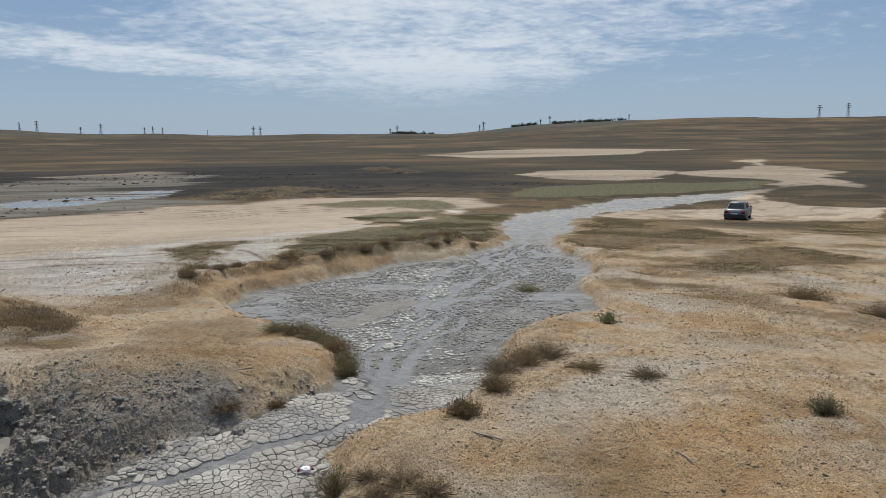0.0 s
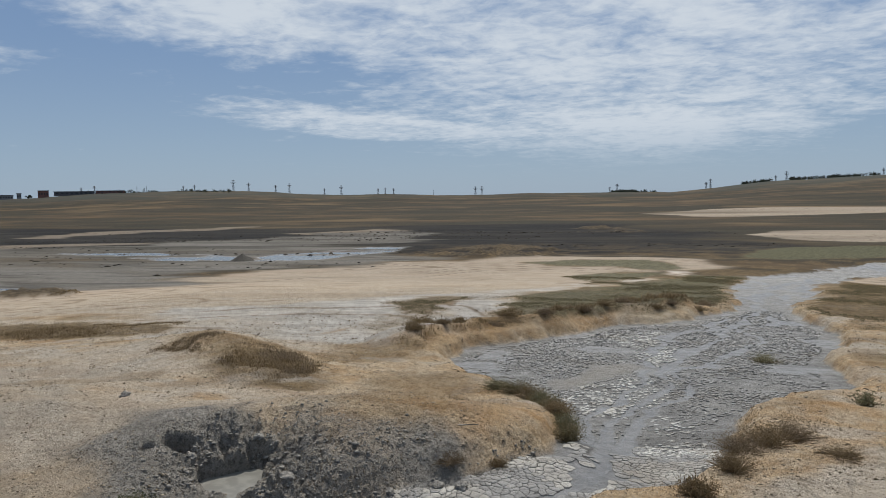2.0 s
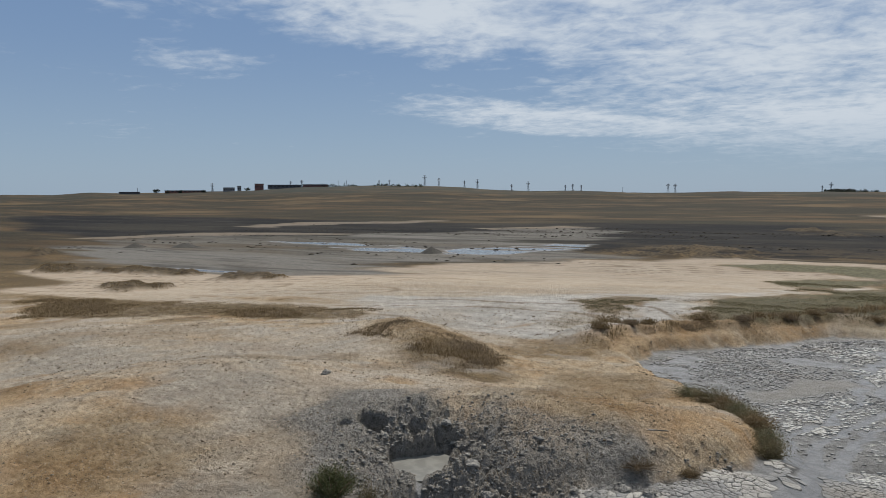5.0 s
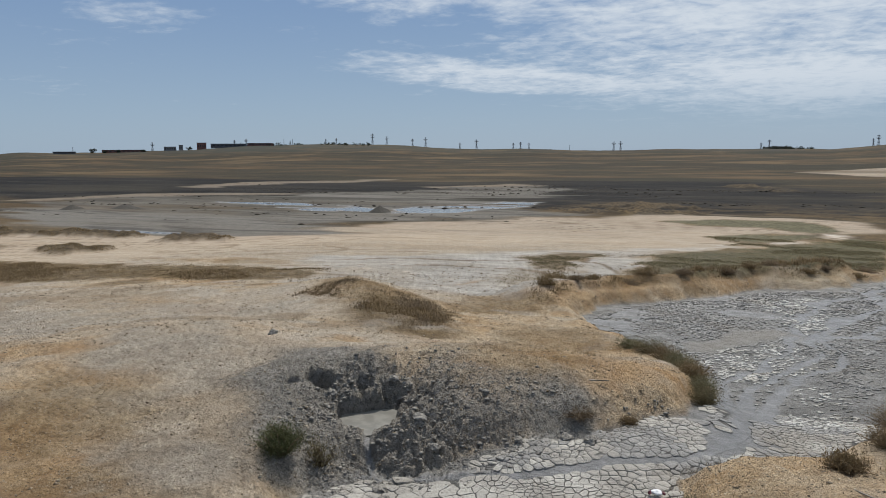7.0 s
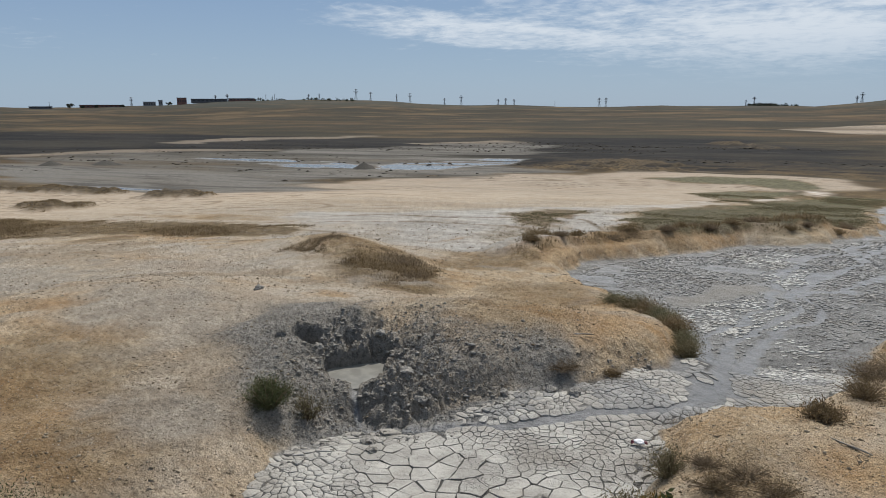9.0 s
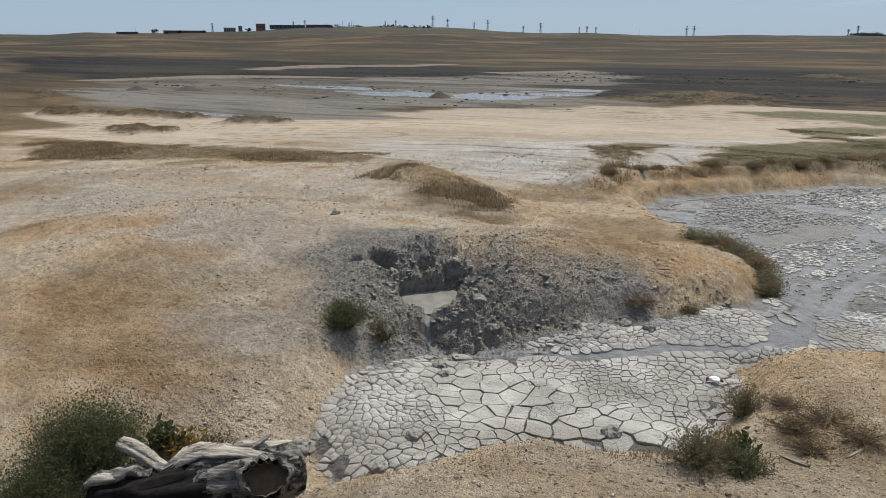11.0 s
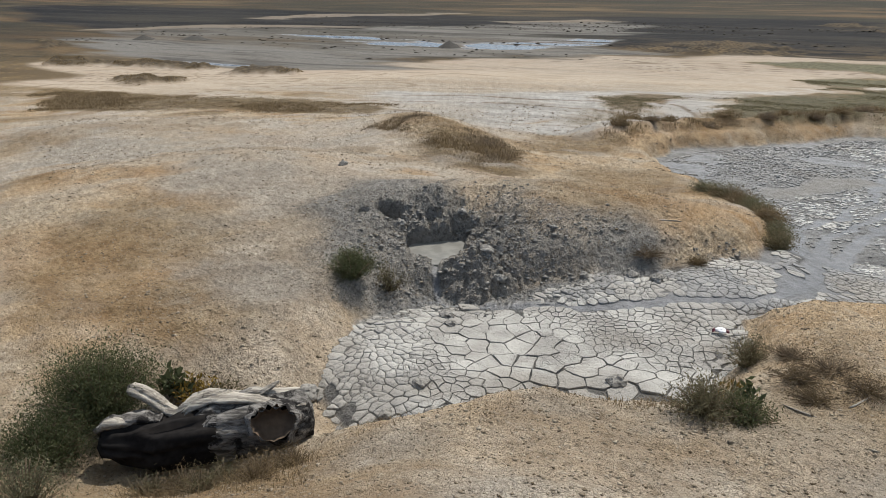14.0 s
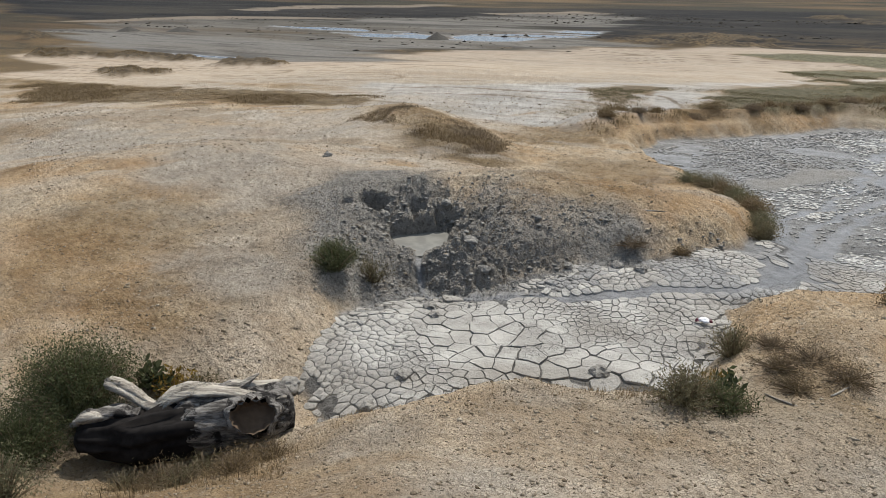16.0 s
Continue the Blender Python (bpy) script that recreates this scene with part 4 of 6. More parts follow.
def gather(chunks):
    """Joins several (vertices, triangles) into one."""
    vs, ts, n = [], [], 0
    for v, t in chunks:
        vs.append(np.asarray(v)), ts.append(np.asarray(t) + n)
        n += len(v)
    return np.concatenate(vs), np.concatenate(ts)


# ---- surfaces of the things ----
def plate_material(name, low, high, patch, rough=0.58):
    """Dried mud: pale grey crust, each plate of its own tone, with fine cracks."""
    m, tree, sh = material(name)
    g = tree.nodes.new("ShaderNodeNewGeometry")
    info = tree.nodes.new("ShaderNodeObjectInfo")
    tone = maths(tree, "FRACT", maths(tree, "ADD", info.outputs["Random"], g.outputs["Random Per Island"]))
    p = g.outputs["Position"]
    c = blend(tree, tone, low, high)
    c = blend(tree, ramp(tree, noise_tex(tree, p, 2.2, 4), 0.40, 0.62, 0.0, 0.8), c, patch)
    c = blend(tree, ramp(tree, noise_tex(tree, p, 38, 5, 0.7), 0.5, 0.7, 0.0, 0.45), c, (0.17, 0.16, 0.145))
    hair = node(tree, "ShaderNodeTexVoronoi", Scale=16.0)
    hair.feature = "DISTANCE_TO_EDGE"
    tree.links.new(p, hair.inputs["Vector"])
    line = maths(tree, "MULTIPLY", ramp(tree, hair.outputs["Distance"], 0.005, 0.035, 1.0, 0.0), ramp(tree, noise_tex(tree, p, 3.1, 3), 0.45, 0.6))
    c = blend(tree, maths(tree, "MULTIPLY", line, 0.7), c, (0.07, 0.065, 0.057))
    c = blend(tree, ramp(tree, noise_tex(tree, p, 0.9, 3), 0.48, 0.66, 0.0, 0.6), c, (0.20, 0.175, 0.14))
    tree.links.new(c, sh.inputs["Base Color"])
    sh.inputs["Roughness"].default_value, sh.inputs["Specular IOR Level"].default_value = rough, 0.5
    bump(tree, sh, maths(tree, "SUBTRACT", noise_tex(tree, p, 26, 6, 0.65), maths(tree, "MULTIPLY", line, 0.5)), 0.9, 0.03)
    return m


def clod_material(name, low, high, rough=0.9):
    m, tree, sh = material(name)
    g = tree.nodes.new("ShaderNodeNewGeometry")
    c = blend(tree, g.outputs["Random Per Island"], low, high)
    c = blend(tree, ramp(tree, noise_tex(tree, g.outputs["Position"], 30, 5), 0.42, 0.66, 0.0, 0.6), c, tuple(v * 0.55 for v in low))
    tree.links.new(c, sh.inputs["Base Color"])
    sh.inputs["Roughness"].default_value = rough
    sh.inputs["Specular IOR Level"].default_value = 0.2
    bump(tree, sh, noise_tex(tree, g.outputs["Position"], 45, 5, 0.7), 0.6, 0.02)
    return m


def wood_material(name, low, high, soot, grain_dir):
    """Weathered wood: grey streaks along the grain, with soot in patches."""
    m, tree, sh = material(name)
    at = tree.nodes.new("ShaderNodeTexCoord")
    mp = tree.nodes.new("ShaderNodeMapping")
    tree.links.new(at.outputs["Object"], mp.inputs[0])
    mp.inputs["Scale"].default_value = grain_dir
    fibre = noise_tex(tree, mp.outputs[0], 14, 8, 0.7)
    c = blend(tree, ramp(tree, fibre, 0.35, 0.65), low, high)
    c = blend(tree, ramp(tree, noise_tex(tree, at.outputs["Object"], 6, 6, 0.7), 0.62 - soot, 0.72 - soot), c, (0.016, 0.014, 0.013))
    tree.links.new(c, sh.inputs["Base Color"])
    sh.inputs["Roughness"].default_value = 0.85
    sh.inputs["Specular IOR Level"].default_value = 0.2
    bump(tree, sh, fibre, 0.9, 0.03)
    return m


PLATE = plate_material("dried_mud", (0.35, 0.335, 0.30), (0.455, 0.435, 0.39), (0.27, 0.252, 0.222))
FLAKE = plate_material("mud_flakes", (0.22, 0.214, 0.2), (0.33, 0.32, 0.297), (0.19, 0.185, 0.174), 0.42)
WHITE_FLAKE = plate_material("white_mud_flakes", (0.42, 0.41, 0.38), (0.66, 0.645, 0.6), (0.4, 0.385, 0.35), 0.38)
GREY_CLOD = clod_material("grey_clod", (0.2, 0.186, 0.164), (0.35, 0.328, 0.29))
SOIL_CLOD = clod_material("soil_clod", (0.17, 0.125, 0.078), (0.47, 0.40, 0.30))
DRY_GRASS = leafy("dry_grass", (0.115, 0.082, 0.045), (0.32, 0.235, 0.13))
STRAW = leafy("straw", (0.24, 0.175, 0.095), (0.48, 0.37, 0.22))
DULL_GREEN = leafy("dull_green_grass", (0.105, 0.092, 0.05), (0.24, 0.205, 0.118))
GREEN_LEAF = leafy("green_leaf", (0.05, 0.06, 0.027), (0.15, 0.155, 0.07))
SAGE_LEAF = leafy("sage_leaf", (0.11, 0.11, 0.062), (0.25, 0.23, 0.135))
PALE_HERB = leafy("pale_herb", (0.2, 0.19, 0.105), (0.36, 0.33, 0.2))
BROWN_TWIG = leafy("brown_twig", (0.13, 0.10, 0.065), (0.30, 0.225, 0.15))
YELLOW_LEAF = leafy("yellow_leaf", (0.16, 0.10, 0.02), (0.30, 0.2, 0.05))


# ---- cracked mud ----
def scatter(rng, x0, x1, y0, y1, tries, spacing, keep):
    """Seeds no closer than a spacing that varies over the plan."""
    xs, ys = rng.uniform(x0, x1, tries), rng.uniform(y0, y1, tries)
    ok = keep(xs, ys)
    xs, ys = xs[ok], ys[ok]
    gaps = spacing(xs, ys)
    cell, taken, out = 0.5, {}, []
    for x, y, s in zip(xs, ys, gaps):
        i, j, free = int(x / cell), int(y / cell), True
        for a in (i - 1, i, i + 1):
            for b in (j - 1, j, j + 1):
                for px, py, ps in taken.get((a, b), ()):
                    if (px - x) ** 2 + (py - y) ** 2 < (0.5 * (s + ps)) ** 2:
                        free = False
                        break
                if not free:
                    break
            if not free:
                break
        if free:
            taken.setdefault((i, j), []).append((x, y, s))
            out.append((x, y, s))
    return np.array(out)


def cells(seeds):
    """The Voronoi cell of every seed, cut off a little beyond its spacing."""
    bins, size = {}, 1.3 * float(seeds[:, 2].max())
    for k, (x, y, s) in enumerate(seeds):
        bins.setdefault((int(x // size), int(y // size)), []).append((x, y, k))
    found = []
    for k, (x, y, s) in enumerate(seeds):
        i, j = int(x // size), int(y // size)
        near = sorted(((px - x) ** 2 + (py - y) ** 2, px, py) for a in (i - 1, i, i + 1) for b in (j - 1, j, j + 1) for px, py, n in bins.get((a, b), ()) if n != k)[:14]
        poly = [(1.35 * s * math.cos(u) + x, 1.35 * s * math.sin(u) + y) for u in np.linspace(0, 2 * math.pi, 11)[:-1]]
        for d2, px, py in near:
            if d2 > (2.6 * s) ** 2:
                break
            nx, ny = px - x, py - y
            c = nx * (x + nx / 2) + ny * (y + ny / 2)
            cut = []
            for a, b in zip(poly, poly[1:] + poly[:1]):
                da, db = nx * a[0] + ny * a[1] - c, nx * b[0] + ny * b[1] - c
                if da <= 0:
                    cut.append(a)
                if da * db < 0:
                    u = da / (da - db)
                    cut.append((a[0] + u * (b[0] - a[0]), a[1] + u * (b[1] - a[1])))
            poly = cut
            if len(poly) < 3:
                break
        found.append(poly if len(poly) > 2 else None)
    return found


def slopes(x, y):
    """Height and fall of the ground along x and y."""
    h, e = survey(x, y)[0], 0.12
    return h, (survey(x + e, y)[0] - survey(x - e, y)[0]) / (2 * e), (survey(x, y + e)[0] - survey(x, y - e)[0]) / (2 * e)


def plate_shape(rng, poly, seed, fall, gap, thick, tilt, curl):
    """A slab of dried mud on an outline: vertices about its own middle, and faces."""
    x, y, s = seed
    pts = []
    for a, b in zip(poly, poly[1:] + poly[:1]):
        if math.hypot(a[0] - b[0], a[1] - b[1]) < 0.12 * s:
            continue
        pts.append(a)
        if math.hypot(a[0] - b[0], a[1] - b[1]) > 0.45 * s:
            pts.append(((a[0] + b[0]) / 2, (a[1] + b[1]) / 2))
    if len(pts) < 3:
        return None
    # the cracks wander: neighbours share the same bends
    bent = []
    for px, py in pts:
        w = noise.noise_vector(Vector((px, py, 0)) / 0.085) * 0.013 + noise.noise_vector(Vector((px, py, 5)) / 0.3) * 0.06
        bent.append((px + w.x, py + w.y))
    w = noise.noise_vector(Vector((x, y, 5)) / 0.3) * 0.06
    x, y, pts = x + w.x, y + w.y, bent
    tx, ty = rng.normal(0, tilt, 2) + np.clip(fall, -0.6, 0.6)
    rel = []
    for px, py in pts:
        dx, dy = px - x, py - y
        r = math.hypot(dx, dy) + 1e-6
        k = max(r - gap * rng.uniform(0.6, 1.6), 0.3 * r) / r
        rel.append((dx * k, dy * k))
    n = len(rel)
    rim = [curl * rng.uniform(0.2, 1.3) for _ in rel]
    ox, oy = x - seed[0], y - seed[1]
    verts = [(dx * 0.97, dy * 0.97, tx * dx + ty * dy - thick) for dx, dy in rel]
    verts += [(dx, dy, tx * dx + ty * dy + c - 0.05 * thick) for (dx, dy), c in zip(rel, rim)]
    verts += [(dx * 0.955, dy * 0.955, tx * dx + ty * dy + c) for (dx, dy), c in zip(rel, rim)]
    verts.append((0, 0, 0))
    verts = [(vx + ox, vy + oy, vz) for vx, vy, vz in verts]
    faces = []
    for i in range(n):
        j = (i + 1) % n
        faces += [(i, j, n + j, n + i), (n + i, n + j, 2 * n + j, 2 * n + i), (2 * n + i, 2 * n + j, 3 * n)]
    return verts, faces


def plates():
    """Plates over the pan before the crater, and chips over the pool."""
    rng = np.random.default_rng(5)

    def dry(x, y):
        m = survey(x, y)[1]
        return (m["mud"] > 0.6) & (m["wet"] < 0.4) & (m["grey"] < 0.55 + 0.3 * vnoise(x / 0.2, y / 0.2, 9))

    def spacing(x, y):
        wide = 0.19 * np.exp(-(((x + 1.75) / 0.85) ** 2 + ((y - 4.95) / 0.5) ** 2)) + 0.13 * np.exp(-(((x + 2.9) / 0.6) ** 2 + ((y - 5.2) / 0.45) ** 2))
        return 0.062 + 0.75 * wide + (0.02 + 0.2 * wide) * vnoise(x / 0.3, y / 0.3, 3)
    seeds = scatter(rng, -4.3, 0.9, 3.2, 9.6, 60000, spacing, dry)
    order = np.argsort(np.hypot(seeds[:, 0] + 1.9, (seeds[:, 1] - 5.0)))
    seeds = seeds[order]
    z, fx, fy = slopes(seeds[:, 0], seeds[:, 1])
    chunks, pale_chunks, white_chunks, made = [], [], [], 0

    def loose(got, at, store):
        t = [q for f in got[1] for q in ((f[0], f[1], f[2]),) + (((f[0], f[2], f[3]),) if len(f) == 4 else ())]
        store.append((np.array(got[0]) + at, np.array(t)))
    for seed, poly, h, gx, gy, tone in zip(seeds, cells(seeds), z, fx, fy, fbm(seeds[:, 0], seeds[:, 1], 0.9, 4, 89)):
        got = plate_shape(rng, poly, seed, (gx, gy), 0.0024 + 0.025 * seed[2] * rng.uniform(0.2, 1.9), 0.045, 0.012 + 0.12 * max(0, seed[2] - 0.08), 0.03 * seed[2] * (1 - min(1, 3 * math.hypot(gx, gy)))) if poly else None
        if got is None or math.hypot(gx, gy) > 0.34 + 0.1 * rng.uniform(-1, 1):
            continue
        up = 0.004 + 0.06 * min(seed[2], 0.15) * rng.uniform(0.2, 1.4) * (1 - min(1, 3 * math.hypot(gx, gy)))
        if made < 300:
            ob = piece("mud_plate", mesh_of("mud_plate", *got, PLATE), ground)
            ob.location = (seed[0], seed[1], h + up)
            made += 1
        else:
            loose(got, (seed[0], seed[1], h + up), chunks if tone > 0.12 else pale_chunks)

    def beds(x, y):
        return any_of(x, y, FLAKE_BEDS, 0.35, 0.4, 1.0, 88)

    def flake_gap(x, y):
        return 0.034 + 0.0034 * np.hypot(x, y) * (1 + 0.35 * vnoise(x / 0.6, y / 0.6, 4))
    # loose curled flakes lie apart on the pool, close together and paler in the beds
    n = 90000
    x, y = rng.uniform(-5.5, 6, n), 6.4 + 27 * rng.power(0.8, n)
    m = survey(x, y)[1]
    bed = beds(x, y)
    here = (m["mud"] > 0.8) & (m["wet"] < 0.5) & (m["bar"] < 0.4) & ((y > 9.6) | (bed > 0.5)) & (np.minimum(edge_distance(x, y, POOL), edge_distance(x, y, PAN)) < -0.16 - 0.014 * np.hypot(x, y))
    here &= rng.uniform(0, 1, n) < np.clip(0.5 + 1.1 * fbm(x, y, 1.4, 4, 71) + 0.3 * bed, 0.03, 1)
    x, y, bed = x[here], y[here], bed[here]
    cell = flake_gap(x, y)
    keep, seen = [], set()
    for k, (i, j) in enumerate(zip((x / cell * 1.15).astype(int), (y / cell * 1.5).astype(int))):
        if (i, j) not in seen:
            seen.add((i, j))
            keep.append(k)
    x, y, bed, cell = x[keep], y[keep], bed[keep], cell[keep]
    z, fx, fy = slopes(x, y)
    for pale, store in ((False, chunks), (True, white_chunks)):
        pick = (bed > 0.5) == pale
        cx, cy, cz, cc, gx, gy = x[pick], y[pick], z[pick], cell[pick], fx[pick], fy[pick]
        count, sides = len(cx), 6
        turn = rng.uniform(0, 2 * np.pi, (count, 1)) + np.arange(sides) * 2 * np.pi / sides + rng.normal(0, 0.2, (count, sides))
        rad = cc[:, None] * rng.uniform(0.26, 0.62 if pale else 0.5, (count, sides))
        dx, dy = 1.25 * rad * np.cos(turn), 0.9 * rad * np.sin(turn)
        tilt_x, tilt_y = gx + rng.normal(0, 0.07, count), gy + rng.normal(0.03, 0.10, count)
        top = tilt_x[:, None] * dx + tilt_y[:, None] * dy + 0.10 * rad + (0.006 + 0.006 * rng.uniform(0, 1, (count, 1)))
        ring = np.stack([dx, dy, top], -1)
        low = ring * [0.92, 0.92, 1] - [0, 0, 0.02]
        mid = np.stack([0 * cx, 0 * cx, np.full(count, 0.006)], -1)[:, None]
        v = np.concatenate([low, ring, mid], 1) + np.stack([cx, cy, cz], -1)[:, None]
        t = []
        for i in range(sides):
            j = (i + 1) % sides
            t += [(i, j, sides + j), (i, sides + j, sides + i), (sides + i, sides + j, 2 * sides)]
        t = np.array(t)[None] + (np.arange(count) * (2 * sides + 1))[:, None, None]
        store.append((v.reshape(-1, 3), t.reshape(-1, 3)))
    pale_bed = piece("pale_flake", fast_mesh("pale_flake", *gather(white_chunks), WHITE_FLAKE), ground, "whitish curled flakes of dried mud in the stream")
    tagged(pale_bed, kind="stuff")
    small = piece("small_plate", fast_mesh("small_plate", *gather(pale_chunks), PLATE), ground, "small pale plates of cracked mud")
    tagged(small, kind="stuff")
    rest = piece("mud_flake", fast_mesh("mud_flake", *gather(chunks), FLAKE), ground, "pale flakes of dried mud on the stream")
    tagged(rest, kind="stuff")


# ---- rubble ----
def lumps(rng, x, y, z, size, flat=0.6):
    """Uneven angular crumbs."""
    base = np.array([(1, 0, 0), (-1, 0, 0), (0, 1, 0), (0, -1, 0), (0, 0, 1), (0, 0, -1)], float)
    vs = base
    fs = [(0, 2, 4), (2, 1, 4), (1, 3, 4), (3, 0, 4), (2, 0, 5), (1, 2, 5), (3, 1, 5), (0, 3, 5)]
    unit, fs, n = np.array(vs), np.array(fs), len(x)
    v = unit[None] * rng.uniform(0.45, 1.4, (n, len(unit), 1)) * np.asarray(size)[:, None, None]
    v = v * np.stack([rng.uniform(0.7, 1.4, n), rng.uniform(0.7, 1.4, n), flat * rng.uniform(0.6, 1.2, n)], 1)[:, None]
    v = v + np.stack([x, y, z], 1)[:, None]
    t = fs[None] + (np.arange(n) * len(unit))[:, None, None]
    return v.reshape(-1, 3), t.reshape(-1, 3)


def rubble():
    rng = np.random.default_rng(8)
    cx, cy = CRATER
    n = 6500
    a, r = rng.uniform(0, 2 * np.pi, n), 0.36 + np.abs(rng.normal(0, 0.9, n))
    x, y = cx + r * np.cos(a) * 1.2 + 0.25 * r, cy + r * np.sin(a)
    h, m = survey(x, y)
    ok = (m["grey"] > 0.35) & (np.hypot((x - cx) / 0.82, y - cy) > 0.42) & (edge_distance(x, y, OUTFLOW, False) > 0.09) & (m["wet"] < 0.3)
    x, y, h = x[ok], y[ok], h[ok]
    size = 0.004 + 0.022 * rng.uniform(0, 1, len(x)) ** 6 * (0.35 + np.exp(-((np.hypot(x - cx, y - cy) - 0.5) / 0.6) ** 2)) + 0.008 * rng.uniform(0, 1, len(x))
    # crumbled skirt between the mound and the cracked mud
    n = 14000
    sx, sy = rng.uniform(-4.6, -1.1, n), rng.uniform(4.9, 8.3, n)
    sh, sm = survey(sx, sy)
    skirt = np.maximum(within(sx, sy, GREY_MOUND, 0.35, 0.3, 0.8, 6), 0.8 * (np.abs(edge_distance(sx, sy, PAN)) < 0.22) * (sm["salt"] < 0.5)) * (sm["wet"] < 0.3) * (np.hypot((sx - cx) / 0.82, sy - cy) > 0.6)
    ok = (rng.uniform(0, 1, n) < skirt * (0.5 + fbm(sx, sy, 0.5, 4, 96))) & (sy - 6.4 > 0.9 * (sx + 2.6) - 0.75)
    x, y, h = np.append(x, sx[ok]), np.append(y, sy[ok]), np.append(h, sh[ok])
    size = np.append(size, 0.005 + 0.03 * rng.uniform(0, 1, int(ok.sum())) ** 5)
    ob = new("crater_rubble", fast_mesh("crater_rubble", *lumps(rng, x, y, h + size * 0.15, size), GREY_CLOD))
    tagged(ob, "dark grey crumbled mud clods heaped around the crater", "rubble", kind="stuff")
    # crumbs of soil and small stones over the slopes
    n = 24000
    r, a = 2.4 + 26 * rng.power(0.75, n), np.radians(rng.uniform(-38, 62, n))
    x, y = -np.sin(a) * r, np.cos(a) * r
    h, m = survey(x, y)
    ok = (m["mud"] < 0.2) & (fbm(x, y, 1.4, 4, 77) > -0.22)
    x, y, h, r = x[ok], y[ok], h[ok], r[ok]
    size = (0.004 + 0.016 * rng.uniform(0, 1, len(x)) ** 2) * (0.7 + 0.06 * r)
    n = 26000
    r2, a2 = 2.6 + 8 * rng.power(1.3, n), np.radians(rng.uniform(-38, 66, n))
    x2, y2 = -np.sin(a2) * r2, np.cos(a2) * r2
    h2, m2 = survey(x2, y2)
    ok = m2["mud"] < 0.3
    x2, y2, h2 = x2[ok], y2[ok], h2[ok]
    s2 = 0.003 + 0.010 * rng.uniform(0, 1, len(x2)) ** 3
    x, y, h, size = np.append(x, x2), np.append(y, y2), np.append(h, h2), np.append(size, s2)
    ob = new("soil_crumbs", fast_mesh("soil_crumbs", *lumps(rng, x, y, h + size * 0.2, size), SOIL_CLOD))
    tagged(ob, "scattered crumbs of ochre soil and small stones", "gravel", kind="stuff")


# ---- grass ----
def grass_field(name, mat, label, seed, count, x0, x1, y0, y1, weight, tall, wide, lean=0.6, per=3, spread=0.08):
    """Tufts of grass where a weight over the plan allows them."""
    rng = np.random.default_rng(seed)
    x, y = rng.uniform(x0, x1, count), rng.uniform(y0, y1, count)
    h, m = survey(x, y)
    w = weight(x, y, m)
    ok = (rng.uniform(0, 1, count) < w) & (m["mud"] < 0.3)
    x, y, h, w = x[ok], y[ok], h[ok], w[ok]
    r = np.hypot(x, y)
    k = np.clip(r / 12, 0.6, 3.5)
    v, t = blades(rng, x, y, h, tall * (0.6 + 0.5 * w) * rng.uniform(0.6, 1.3, len(x)), wide * k, lean, per, spread)
    ob = new(name, fast_mesh(name, v, t, mat))
    return tagged(ob, label, "grass", kind="stuff")


def bush(name, label, at, radius, height, leaf, seed, leaves=900, leaf_size=0.03, stems=26, wide=0.35, upright=0.5, category="shrub", group="", twig=None):
    """A low shrub: thin bent stems from one root and many small leaves along them."""
    rng = np.random.default_rng(seed)
    ob = thing(name, pose(at[0], at[1], level(at[0], at[1]) - 0.01), label, category, group)
    sv, lv = [], []
    per = max(leaves // stems, 4)
    for k in range(stems):
        a, out = rng.uniform(0, 2 * np.pi), radius * rng.uniform(0.15, 1.0)
        tall = height * rng.uniform(0.55, 1.05) * (1 - 0.45 * (out / radius) ** 2)
        root = np.array([math.cos(a), math.sin(a), 0]) * out * 0.25
        end = np.array([math.cos(a) * out, math.sin(a) * out, tall])
        ctrl = root * 0.6 + end * 0.4 + [0, 0, tall * upright * 0.4]
        u = np.linspace(0, 1, 5)[:, None]
        path = root * (1 - u) ** 2 + 2 * ctrl * u * (1 - u) + end * u ** 2
        sv.append(tube(path, [0.005, 0.004, 0.003, 0.0025, 0.0015], 4))
        w = rng.uniform(0.15, 1.02, per)[:, None]
        p = root * (1 - w) ** 2 + 2 * ctrl * w * (1 - w) + end * w ** 2 + rng.normal(0, radius * 0.15, (per, 3))
        p[:, 2] = np.maximum(p[:, 2], 0.01)
        d = rng.normal(0, 1, (per, 3)) + [0, 0, 0.7]
        d /= np.linalg.norm(d, axis=1)[:, None]
        s = np.cross(d, rng.normal(0, 1, (per, 3)))
        s /= np.linalg.norm(s, axis=1)[:, None]
        ln = leaf_size * rng.uniform(0.5, 1.4, per)[:, None]
        v = np.stack([p, p + d * ln * 0.5 + s * ln * wide * 0.5, p + d * ln, p + d * ln * 0.5 - s * ln * wide * 0.5], 1).reshape(-1, 3)
        i = np.arange(per)[:, None] * 4
        lv.append((v, np.concatenate([i + [0, 1, 2], i + [0, 2, 3]], 0)))
    verts, faces = [], []
    for v, f in sv:
        faces += [tuple(q + len(verts) for q in g) for g in f]
        verts += v
    piece("woody_base", mesh_of("woody_base", verts, faces, twig or BROWN_TWIG, True), ob)
    piece("foliage", fast_mesh("foliage", *gather(lv), leaf), ob)
    return ob


